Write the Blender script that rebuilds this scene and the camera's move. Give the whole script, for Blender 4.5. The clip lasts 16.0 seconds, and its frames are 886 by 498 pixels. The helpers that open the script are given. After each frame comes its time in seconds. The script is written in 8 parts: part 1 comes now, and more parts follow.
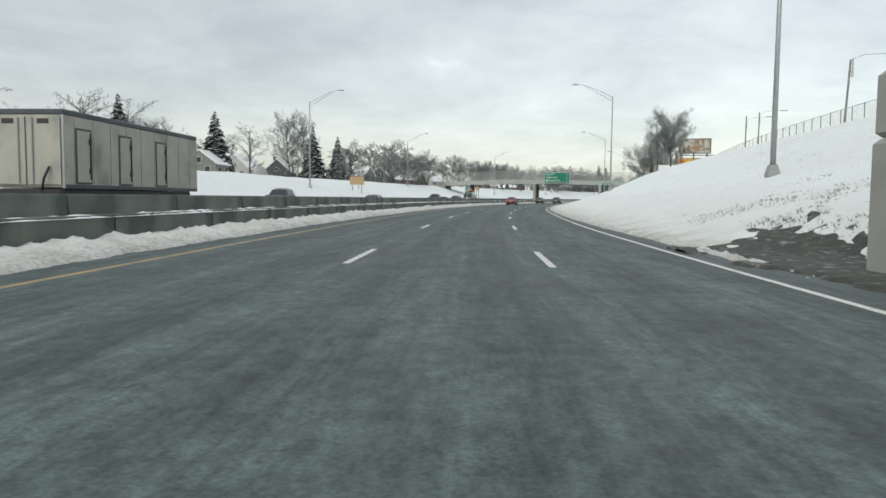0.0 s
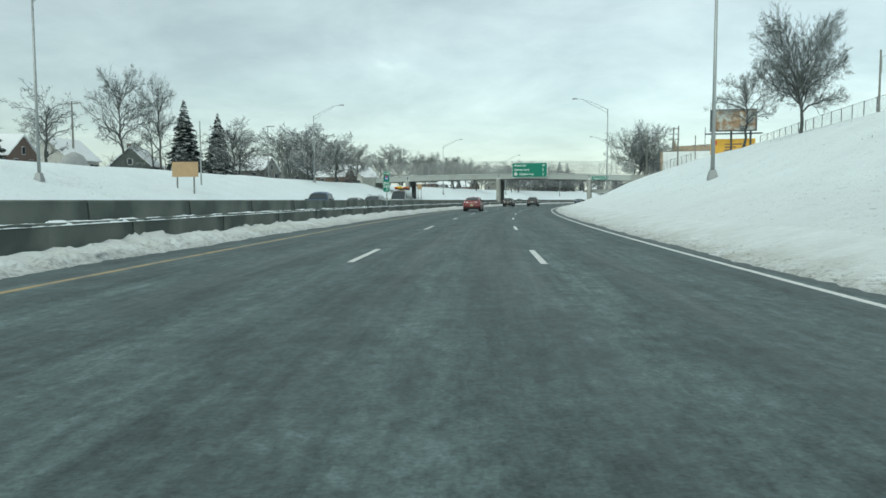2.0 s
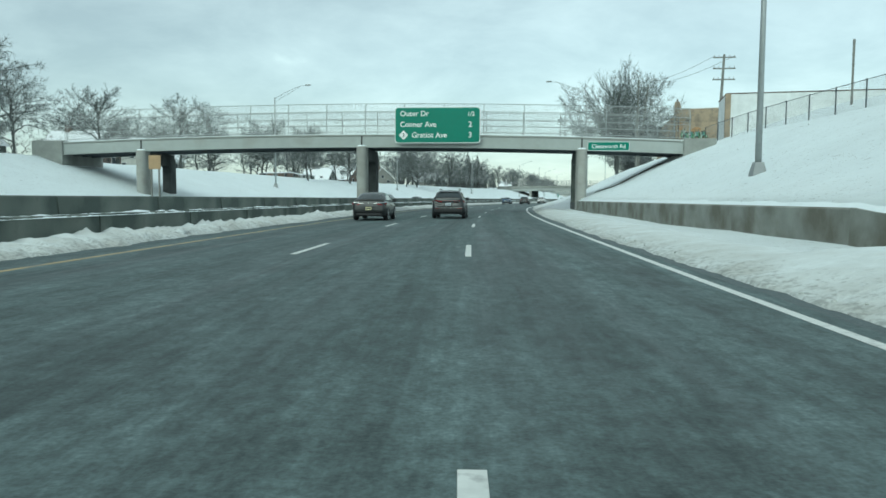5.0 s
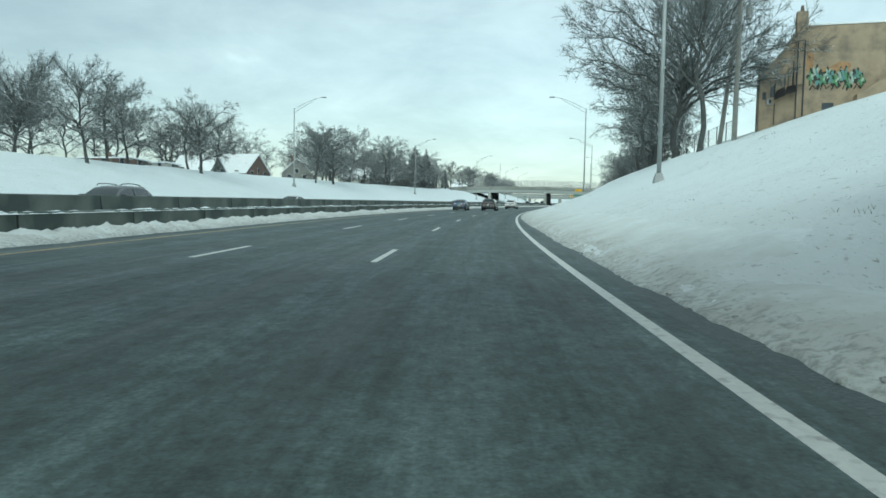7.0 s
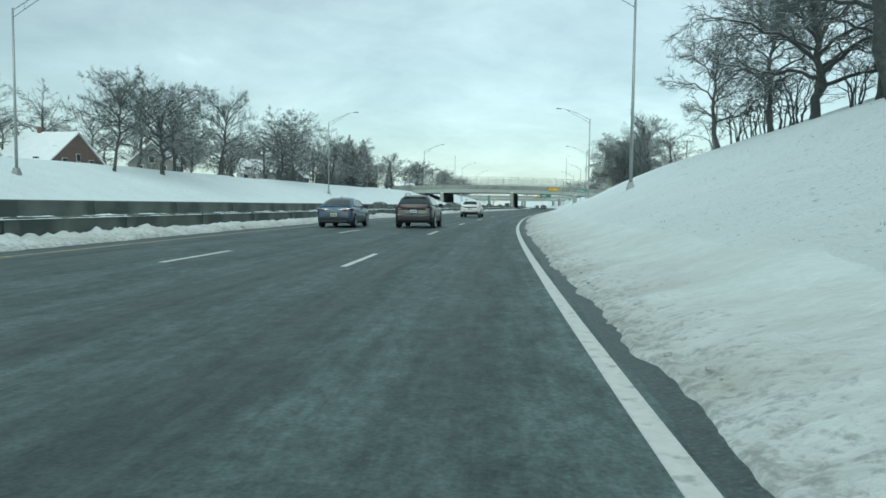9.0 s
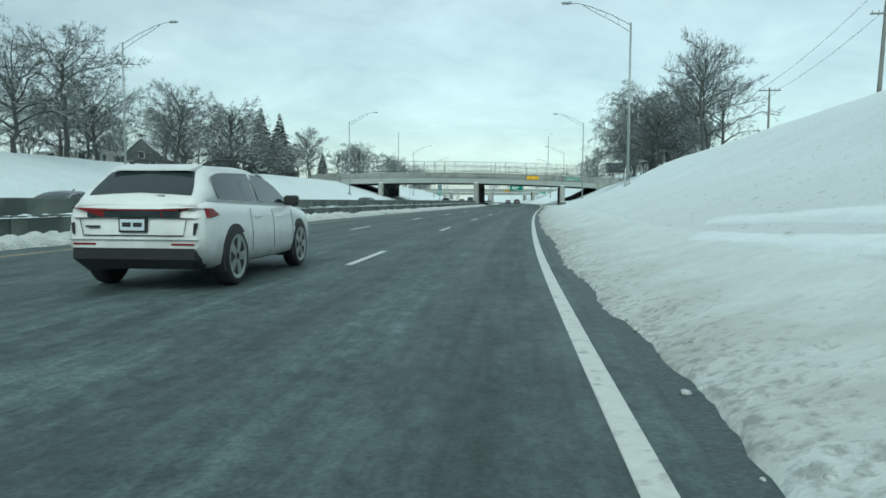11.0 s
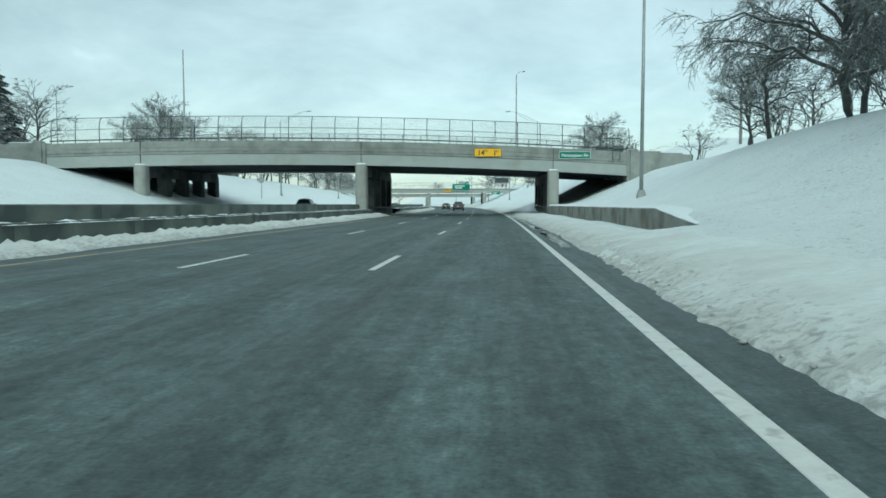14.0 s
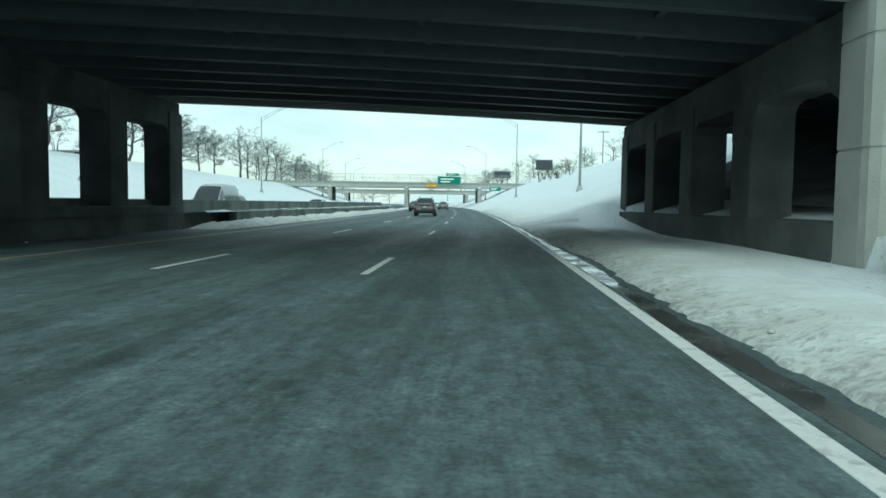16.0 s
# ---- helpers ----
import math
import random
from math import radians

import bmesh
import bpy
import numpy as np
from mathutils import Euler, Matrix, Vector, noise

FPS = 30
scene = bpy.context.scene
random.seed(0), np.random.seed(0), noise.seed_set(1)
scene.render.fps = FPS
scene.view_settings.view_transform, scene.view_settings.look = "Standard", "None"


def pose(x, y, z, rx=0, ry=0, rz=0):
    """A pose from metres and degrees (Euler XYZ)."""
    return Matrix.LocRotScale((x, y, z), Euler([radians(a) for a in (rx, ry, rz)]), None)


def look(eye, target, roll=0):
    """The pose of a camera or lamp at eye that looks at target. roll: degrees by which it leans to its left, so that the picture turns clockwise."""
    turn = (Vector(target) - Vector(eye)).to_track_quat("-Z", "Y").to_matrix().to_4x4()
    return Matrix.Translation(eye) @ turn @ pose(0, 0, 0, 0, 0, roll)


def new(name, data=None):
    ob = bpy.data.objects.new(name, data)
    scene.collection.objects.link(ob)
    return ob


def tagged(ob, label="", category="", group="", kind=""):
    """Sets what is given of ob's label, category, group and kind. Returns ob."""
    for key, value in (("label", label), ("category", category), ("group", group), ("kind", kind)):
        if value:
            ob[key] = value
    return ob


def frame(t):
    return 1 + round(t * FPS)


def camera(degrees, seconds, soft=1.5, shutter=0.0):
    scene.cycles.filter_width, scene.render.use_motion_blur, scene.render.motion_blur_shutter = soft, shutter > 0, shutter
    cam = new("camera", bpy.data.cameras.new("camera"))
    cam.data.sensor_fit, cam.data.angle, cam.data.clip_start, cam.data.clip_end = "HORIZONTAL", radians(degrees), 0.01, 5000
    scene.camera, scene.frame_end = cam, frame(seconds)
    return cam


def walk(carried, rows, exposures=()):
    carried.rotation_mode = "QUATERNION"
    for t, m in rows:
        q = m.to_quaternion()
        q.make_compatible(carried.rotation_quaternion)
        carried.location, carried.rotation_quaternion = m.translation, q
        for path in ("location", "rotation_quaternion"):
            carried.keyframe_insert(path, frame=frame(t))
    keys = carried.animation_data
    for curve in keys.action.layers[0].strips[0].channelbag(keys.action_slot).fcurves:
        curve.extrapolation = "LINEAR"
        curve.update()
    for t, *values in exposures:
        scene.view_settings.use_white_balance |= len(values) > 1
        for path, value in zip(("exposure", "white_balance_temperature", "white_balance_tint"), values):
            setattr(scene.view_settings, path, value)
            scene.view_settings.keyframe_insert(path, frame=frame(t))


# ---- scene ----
cam = camera(63.55, 16.0, soft=1.6)
PATH = [
    (0, (6.16, 19.65, 1.18), (6.114, 29.623, 0.470), 0.53),
    (0.5, (6.74, 34.36, 1.18), (6.793, 44.341, 0.497), 0.26),
    (1, (7.62, 49.33, 1.18), (7.913, 59.302, 0.488), 0.21),
    (1.5, (8.83, 64.26, 1.18), (9.315, 74.224, 0.487), 0.07),
    (2, (10.32, 79.13, 1.18), (10.962, 89.087, 0.497), -0.13),
    (2.5, (12.06, 93.95, 1.18), (12.939, 103.890, 0.475), 0.28),
    (3, (14.21, 108.98, 1.18), (15.277, 118.898, 0.469), 0.14),
    (3.5, (16.68, 123.93, 1.18), (17.971, 133.816, 0.460), 0.11),
    (4, (19.44, 138.72, 1.18), (21.017, 148.564, 0.451), 0.01),
    (4.2, (20.53, 144.09, 1.18), (22.207, 153.924, 0.460), 0.11),
    (5.25, (28.25, 175.00, 1.18), (30.376, 184.743, 0.472), 0.32),
    (6.3, (37.15, 205.57, 1.18), (39.689, 215.221, 0.484), 0.54),
    (6.5, (39.11, 211.19, 1.18), (41.657, 220.836, 0.525), 0.67),
    (7, (43.80, 225.69, 1.18), (46.430, 235.316, 0.517), 0.95),
    (7.5, (48.77, 240.16, 1.18), (51.488, 249.759, 0.530), 1.26),
    (8, (53.79, 254.13, 1.18), (56.643, 263.696, 0.558), 1.10),
    (8.5, (59.12, 268.12, 1.18), (62.159, 277.626, 0.573), 0.82),
    (9.75, (73.62, 303.24, 1.18), (76.993, 312.633, 0.538), 0.55),
    (11, (89.88, 337.65, 1.18), (93.517, 346.938, 0.503), 0.28),
    (11.5, (96.52, 350.79, 1.18), (100.295, 360.027, 0.493), -0.02),
    (12, (103.42, 364.30, 1.18), (107.367, 373.466, 0.501), 0.14),
    (12.5, (110.42, 377.63, 1.18), (114.547, 386.716, 0.510), 0.33),
    (13, (117.61, 390.84, 1.18), (121.848, 399.869, 0.531), -0.02),
    (13.5, (125.11, 404.34, 1.18), (129.374, 413.362, 0.538), -0.15),
    (14, (132.69, 417.99, 1.18), (136.979, 427.006, 0.557), -0.08),
    (14.5, (140.19, 431.70, 1.18), (144.565, 440.670, 0.529), 0.38),
    (15, (148.16, 445.31, 1.18), (152.519, 454.286, 0.558), 0.36),
    (15.5, (155.64, 458.65, 1.18), (159.994, 467.629, 0.574), 0.44),
    (16, (163.07, 472.23, 1.18), (167.399, 481.220, 0.544), 0.76),
]
walk(cam, [(t, look(eye, target, roll)) for t, eye, target, roll in PATH],
     exposures=[(0.0, 0.12, 6700, 3), (1.0, 0.15, 6650, 2), (1.5, 0.08, 6400, -5), (2.4, 0.1, 6050, -15), (4.0, 0.06, 5850, -18), (7.0, 0.1, 5790, -17), (9.0, 0.02, 5720, -18), (14.8, 0.0, 5690, -19), (15.4, -0.03, 5600, -21), (16.0, 0.25, 5650, -21)])

# ---------------------------------------------------------------- sky and light
SUN_EL, SUN_ROT = radians(38), radians(215)
world = bpy.data.worlds.new("overcast_sky")
scene.world = world
world.use_nodes = True
wn, wl = world.node_tree.nodes, world.node_tree.links
wn.clear()
w_out = wn.new("ShaderNodeOutputWorld")
w_sky = wn.new("ShaderNodeTexSky")
w_sky.sky_type, w_sky.sun_disc, w_sky.sun_elevation, w_sky.sun_rotation = "NISHITA", False, SUN_EL, SUN_ROT
w_blue = wn.new("ShaderNodeBackground")
w_blue.inputs["Strength"].default_value = 0.05
w_cloud = wn.new("ShaderNodeBackground")
w_cloud.inputs["Strength"].default_value = 0.65
w_add = wn.new("ShaderNodeAddShader")
w_co = wn.new("ShaderNodeTexCoord")
# the cloud layer lies flat overhead, so it crowds together towards the horizon
w_pos = wn.new("ShaderNodeSeparateXYZ")
w_abs = wn.new("ShaderNodeMath")
w_abs.operation = "ABSOLUTE"
w_lift = wn.new("ShaderNodeMath")
w_lift.operation = "ADD"
w_lift.inputs[1].default_value = 0.24
w_map = wn.new("ShaderNodeVectorMath")
w_map.operation = "DIVIDE"
w_den = wn.new("ShaderNodeCombineXYZ")
w_den.inputs["Z"].default_value = 1.0
wl.new(w_co.outputs["Generated"], w_pos.inputs[0])
wl.new(w_pos.outputs["Z"], w_abs.inputs[0])
wl.new(w_abs.outputs[0], w_lift.inputs[0])
wl.new(w_lift.outputs[0], w_den.inputs["X"])
wl.new(w_lift.outputs[0], w_den.inputs["Y"])
wl.new(w_den.outputs[0], w_map.inputs[1])
w_big = wn.new("ShaderNodeTexNoise")
w_big.inputs["Scale"].default_value, w_big.inputs["Detail"].default_value = 2.1, 10.0
w_big.inputs["Roughness"].default_value, w_big.inputs["Distortion"].default_value = 0.6, 0.25
w_ramp = wn.new("ShaderNodeValToRGB")
w_ramp.color_ramp.elements[0].position, w_ramp.color_ramp.elements[0].color = 0.34, (0.7, 0.672, 0.672, 1)
w_ramp.color_ramp.elements[1].position, w_ramp.color_ramp.elements[1].color = 0.66, (0.99, 0.95, 0.945, 1)
w_hi = w_ramp.color_ramp.elements.new(0.76)
w_hi.color = (1.18, 1.14, 1.12, 1)
wl.new(w_co.outputs["Generated"], w_map.inputs[0])
wl.new(w_map.outputs["Vector"], w_big.inputs["Vector"])
wl.new(w_big.outputs["Fac"], w_ramp.inputs["Fac"])
w_sep = wn.new("ShaderNodeSeparateXYZ")
wl.new(w_co.outputs["Generated"], w_sep.inputs[0])
w_side = wn.new("ShaderNodeMapRange")
w_side.inputs["From Min"].default_value, w_side.inputs["From Max"].default_value = -0.7, 0.35
w_side.inputs["To Min"].default_value, w_side.inputs["To Max"].default_value = 0.68, 1.0
wl.new(w_sep.outputs["X"], w_side.inputs["Value"])
w_mul = wn.new("ShaderNodeVectorMath")
w_mul.operation = "SCALE"
wl.new(w_ramp.outputs["Color"], w_mul.inputs[0])
wl.new(w_side.outputs[0], w_mul.inputs["Scale"])
wl.new(w_mul.outputs[0], w_cloud.inputs["Color"])
wl.new(w_sky.outputs["Color"], w_blue.inputs["Color"])
wl.new(w_blue.outputs[0], w_add.inputs[0])
wl.new(w_cloud.outputs[0], w_add.inputs[1])
wl.new(w_add.outputs[0], w_out.inputs["Surface"])

sun_data = bpy.data.lights.new("sun", "SUN")
sun_data.energy, sun_data.angle, sun_data.color = 1.35, radians(50), (1.0, 0.96, 0.9)
sun = new("sun", sun_data)
sun.matrix_world = look((0, 0, 60), (-math.sin(SUN_ROT) * 60, -math.cos(SUN_ROT) * 60, 60 - 60 * math.tan(SUN_EL)))

# ---------------------------------------------------------------- the road's line
KNOTS = [-40, 20, 80, 140, 200, 260, 320, 380, 440, 500, 560, 620, 680, 740, 800]
CURVE = [0.001340, 0.001338, 0.001294, 0.001362, 0.001110, 0.001451, 0.001299, 0.000910, 0.000165, -0.000407, -0.000460, -0.000460, -0.000460, -0.000460, -0.000460]
STEP = 2.0
SGRID = np.arange(-200.0, 1400.0, STEP)
bend = np.interp(SGRID, KNOTS, CURVE)
bend[SGRID > 800] *= np.interp(SGRID[SGRID > 800], [800, 1000], [1, 0])
PHI = np.concatenate([[0], np.cumsum((bend[1:] + bend[:-1]) / 2 * STEP)])
PHI -= np.interp(0, SGRID, PHI)
RX = np.concatenate([[0], np.cumsum((np.sin(PHI[1:]) + np.sin(PHI[:-1])) * STEP / 2)])
RY = np.concatenate([[0], np.cumsum((np.cos(PHI[1:]) + np.cos(PHI[:-1])) * STEP / 2)])
RX, RY = RX - np.interp(0, SGRID, RX), RY - np.interp(0, SGRID, RY)


def heading(s):
    return float(np.interp(s, SGRID, PHI))


def place(s, u, z):
    """World point s metres along the road, u metres to the right of the yellow line, z up."""
    p = heading(s)
    return (float(np.interp(s, SGRID, RX)) + u * math.cos(p), float(np.interp(s, SGRID, RY)) - u * math.sin(p), z)


def spot(s, u, z, turn=0.0):
    """Pose at a point beside the road: +y runs along the road, +x to its right; turn in degrees, anticlockwise."""
    x, y, z = place(s, u, z)
    return pose(x, y, z, 0, 0, -math.degrees(heading(s)) + turn)


def smooth(a, b, x):
    t = min(1.0, max(0.0, (x - a) / (b - a)))
    return t * t * (3 - 2 * t)


def crest_u(s):
    return float(np.interp(s, [-60, 200, 250, 610], [44, 44, 39, 39]))


def walled(s):
    """1 where a retaining wall holds the foot of the right bank."""
    return max(smooth(176, 188, s) * (1 - smooth(240.5, 243, s)), smooth(462, 474, s) * (1 - smooth(542, 544, s)))


def edge_u(s):
    """Where the snow at the foot of the right bank begins."""
    return float(np.interp(s, [0, 90, 160, 205, 235, 262, 290, 400, 440, 475, 512, 560], [10.95, 11.0, 11.05, 11.45, 11.65, 11.62, 11.28, 11.35, 11.4, 11.85, 11.5, 11.25]))


def ground_z(s, u):
    if 10.5 < u < edge_u(s) + 0.3:
        return -0.06
    if u > 11.4:
        uc, w = crest_u(s), walled(s)
        near = float(np.interp(min(u, uc), [11.4, 12.6, 18.6, 27, 32, 38, 44], [0.02, 0.3, 2.2, 5.75, 7.0, 8.55, 10.0]))
        middle = float(np.interp(min(u, uc), [11.4, 12.6, 18.6, 22, 24, 27, 32, 38, 44], [0.02, 0.3, 2.45, 4.25, 5.15, 6.1, 7.9, 9.8, 11.1]))
        last = float(np.interp(min(u, uc), [11.4, 12.6, 18.6, 22.5, 26.5, 28.5, 33, 44], [0.02, 0.25, 1.6, 3.5, 5.45, 5.85, 6.1, 6.6])) * (1 - 0.1 * smooth(488, 504, s))
        a, b = smooth(205, 245, s), smooth(424, 456, s) * (1 - smooth(522, 545, s))
        bank = (near * (1 - a) + middle * a) * (1 - b) + last * b
        bank += 0.012 * min(60.0, max(0.0, u - uc))
        bank *= 1 - (1 - smooth(34.0, 39.0, s)) * (1 - smooth(13.2, 15.0, u))
        flat = 0.02 + 0.16 * smooth(11.4, 12.5, u) + 0.03 * max(0.0, u - 12.5)
        return flat if u < 15.25 and w > 0.5 else bank * (1 - w * (u < 15.25)) + flat * w * (u < 15.25)
    if u < -18.2:
        zc = float(np.interp(s, [0, 100, 200, 300, 420, 522, 545, 600, 700], [4.2, 4.3, 4.8, 4.9, 5.2, 5.5, 6.7, 6.6, 6.0]))
        uc = -18.6 - zc / 0.33
        bank = 0.33 * (-18.6 - u) if u < -18.6 else 0.0
        return min(max(0.02, bank), zc + 0.02 * max(0.0, uc - u) if u > uc - 50 else zc + 1.0)
    return -0.12


def ripple(s, u):
    """Uneven lie of the snow on the banks."""
    if not (u > 12.7 or u < -19):
        return 0.0
    q = Vector((s * 0.13, u * 0.17, 0.3))
    return 0.16 * min(1.0, abs(u) / 30) * noise.noise(q) + 0.06 * noise.noise(q * 4.1)


# ---------------------------------------------------------------- materials
def mat(name, colour, rough=0.7, metal=0.0, vary=0.12, scale=3.0, bump=0.0, bump_scale=30.0, spec=0.5, second=None, mix_scale=0.6, mix_at=(0.45, 0.6)):
    m = bpy.data.materials.new(name)
    m.use_nodes = True
    n, l = m.node_tree.nodes, m.node_tree.links
    b = n["Principled BSDF"]
    b.inputs["Roughness"].default_value, b.inputs["Metallic"].default_value = rough, metal
    b.inputs["Specular IOR Level"].default_value = spec
    co = n.new("ShaderNodeTexCoord")
    nz = n.new("ShaderNodeTexNoise")
    nz.inputs["Scale"].default_value, nz.inputs["Detail"].default_value, nz.inputs["Roughness"].default_value = scale, 8, 0.6
    l.new(co.outputs["Object"], nz.inputs["Vector"])
    ramp = n.new("ShaderNodeValToRGB")
    ramp.color_ramp.elements[0].position, ramp.color_ramp.elements[1].position = 0.3, 0.7
    ramp.color_ramp.elements[0].color = (*[c * (1 - vary) for c in colour], 1)
    ramp.color_ramp.elements[1].color = (*[min(1, c * (1 + vary)) for c in colour], 1)
    l.new(nz.outputs["Fac"], ramp.inputs["Fac"])
    last = ramp.outputs["Color"]
    if second:
        n2 = n.new("ShaderNodeTexNoise")
        n2.inputs["Scale"].default_value, n2.inputs["Detail"].default_value = mix_scale, 10
        l.new(co.outputs["Object"], n2.inputs["Vector"])
        r2 = n.new("ShaderNodeValToRGB")
        r2.color_ramp.elements[0].position, r2.color_ramp.elements[1].position = mix_at
        l.new(n2.outputs["Fac"], r2.inputs["Fac"])
        mx = n.new("ShaderNodeMixRGB")
        mx.inputs["Color2"].default_value = (*second, 1)
        l.new(r2.outputs["Color"], mx.inputs["Fac"])
        l.new(last, mx.inputs["Color1"])
        last = mx.outputs["Color"]
    l.new(last, b.inputs["Base Color"])
    if bump:
        nb = n.new("ShaderNodeTexNoise")
        nb.inputs["Scale"].default_value, nb.inputs["Detail"].default_value = bump_scale, 6
        l.new(co.outputs["Object"], nb.inputs["Vector"])
        bp = n.new("ShaderNodeBump")
        bp.inputs["Strength"].default_value, bp.inputs["Distance"].default_value = bump, 0.05
        l.new(nb.outputs["Fac"], bp.inputs["Height"])
        l.new(bp.outputs["Normal"], b.inputs["Normal"])
    return m


def node(m, kind, **inputs):
    x = m.node_tree.nodes.new(kind)
    for k, v in inputs.items():
        x.inputs[k.replace("_", " ")].default_value = v
    return x


def snowy(m, amount=0.35, soft=0.35, white=(0.78, 0.8, 0.82)):
    """Lays snow on the faces of a material that look upward."""
    n, l = m.node_tree.nodes, m.node_tree.links
    b = n["Principled BSDF"]
    old = b.inputs["Base Color"].links[0].from_socket
    geo, sep = n.new("ShaderNodeNewGeometry"), n.new("ShaderNodeSeparateXYZ")
    l.new(geo.outputs["Normal"], sep.inputs[0])
    co = n.new("ShaderNodeTexCoord")
    nz = node(m, "ShaderNodeTexNoise", Scale=1.7, Detail=5.0)
    l.new(co.outputs["Object"], nz.inputs["Vector"])
    add = n.new("ShaderNodeMath")
    add.operation = "MULTIPLY_ADD"
    add.inputs[1].default_value, add.inputs[2].default_value = 1.2, -0.6
    l.new(nz.outputs["Fac"], add.inputs[0])
    sm = n.new("ShaderNodeMath")
    sm.operation = "ADD"
    l.new(add.outputs[0], sm.inputs[0])
    l.new(sep.outputs["Z"], sm.inputs[1])
    rg = n.new("ShaderNodeMapRange")
    rg.inputs["From Min"].default_value, rg.inputs["From Max"].default_value = 1 - amount, 1 - amount + soft
    l.new(sm.outputs[0], rg.inputs["Value"])
    mx = n.new("ShaderNodeMixRGB")
    mx.inputs["Color2"].default_value = (*white, 1)
    l.new(rg.outputs[0], mx.inputs["Fac"])
    l.new(old, mx.inputs["Color1"])
    l.new(mx.outputs["Color"], b.inputs["Base Color"])
    return m


def snow_ground():
    m = mat("bank_snow", (0.81, 0.87, 0.89), 0.75, vary=0.04, scale=0.35, bump=0.0)
    n, l = m.node_tree.nodes, m.node_tree.links
    b = n["Principled BSDF"]
    old = b.inputs["Base Color"].links[0].from_socket
    co = n.new("ShaderNodeTexCoord")
    # grass and earth that show through in streaks and specks
    big = node(m, "ShaderNodeTexNoise", Scale=0.05, Detail=3.0)
    fine = node(m, "ShaderNodeTexNoise", Scale=3.2, Detail=9.0, Roughness=0.75)
    l.new(co.outputs["Object"], big.inputs["Vector"])
    l.new(co.outputs["Object"], fine.inputs["Vector"])
    ml = n.new("ShaderNodeMath")
    ml.operation = "MULTIPLY"
    l.new(big.outputs["Fac"], ml.inputs[0])
    l.new(fine.outputs["Fac"], ml.inputs[1])
    rg = n.new("ShaderNodeMapRange")
    rg.inputs["From Min"].default_value, rg.inputs["From Max"].default_value = 0.37, 0.44
    rg.inputs["To Max"].default_value = 0.6
    l.new(ml.outputs[0], rg.inputs["Value"])
    mx = n.new("ShaderNodeMixRGB")
    mx.inputs["Color2"].default_value = (0.22, 0.2, 0.16, 1)
    l.new(rg.outputs[0], mx.inputs["Fac"])
    l.new(old, mx.inputs["Color1"])
    l.new(mx.outputs["Color"], b.inputs["Base Color"])
    bn = node(m, "ShaderNodeTexNoise", Scale=1.6, Detail=12.0, Roughness=0.7)
    l.new(co.outputs["Object"], bn.inputs["Vector"])
    # greyish road spray on the foot of the banks
    uv = n.new("ShaderNodeUVMap")
    sx = n.new("ShaderNodeSeparateXYZ")
    l.new(uv.outputs["UV"], sx.inputs[0])
    ab = n.new("ShaderNodeMath")
    ab.operation = "ABSOLUTE"
    l.new(sx.outputs["X"], ab.inputs[0])
    wob = n.new("ShaderNodeMath")
    wob.operation = "MULTIPLY_ADD"
    wob.inputs[1].default_value = 6.0
    l.new(bn.outputs["Fac"], wob.inputs[0])
    l.new(ab.outputs[0], wob.inputs[2])
    spray = n.new("ShaderNodeMapRange")
    spray.inputs["From Min"].default_value, spray.inputs["From Max"].default_value = 14.5, 21.0
    spray.inputs["To Min"].default_value, spray.inputs["To Max"].default_value = 0.42, 0.0
    l.new(wob.outputs[0], spray.inputs["Value"])
    ms = n.new("ShaderNodeMixRGB")
    ms.inputs["Color2"].default_value = (0.63, 0.62, 0.59, 1)
    l.new(spray.outputs[0], ms.inputs["Fac"])
    l.new(mx.outputs["Color"], ms.inputs["Color1"])
    l.new(ms.outputs["Color"], b.inputs["Base Color"])
    mp = n.new("ShaderNodeMapping")
    mp.inputs["Scale"].default_value = (1.0, 0.45, 1.0)
    l.new(uv.outputs["UV"], mp.inputs["Vector"])
    last = ms.outputs["Color"]
    # specks of grass, and the shading of small lumps painted as dark flecks
    for scale, at, width, strength, colour in ((4.2, 0.635, 0.05, 0.5, (0.3, 0.31, 0.3, 1)), (11.0, 0.63, 0.06, 0.6, (0.22, 0.21, 0.18, 1))):
        sp = node(m, "ShaderNodeTexNoise", Scale=scale, Detail=3.0, Roughness=0.6)
        l.new(mp.outputs["Vector"], sp.inputs["Vector"])
        th = n.new("ShaderNodeMapRange")
        th.inputs["From Min"].default_value, th.inputs["From Max"].default_value, th.inputs["To Max"].default_value = at, at + width, strength
        l.new(sp.outputs["Fac"], th.inputs["Value"])
        my = n.new("ShaderNodeMixRGB")
        my.inputs["Color2"].default_value = colour
        l.new(th.outputs[0], my.inputs["Fac"])
        l.new(last, my.inputs["Color1"])
        last = my.outputs["Color"]
    l.new(last, b.inputs["Base Color"])
    fb_ = node(m, "ShaderNodeTexNoise", Scale=6.0, Detail=5.0, Roughness=0.6)
    l.new(mp.outputs["Vector"], fb_.inputs["Vector"])
    b2 = node(m, "ShaderNodeBump", Strength=0.55, Distance=0.12)
    l.new(fb_.outputs["Fac"], b2.inputs["Height"])
    bp = node(m, "ShaderNodeBump", Strength=0.6, Distance=0.35)
    l.new(b2.outputs["Normal"], bp.inputs["Normal"])
    l.new(bn.outputs["Fac"], bp.inputs["Height"])
    l.new(bp.outputs["Normal"], b.inputs["Normal"])
    return m


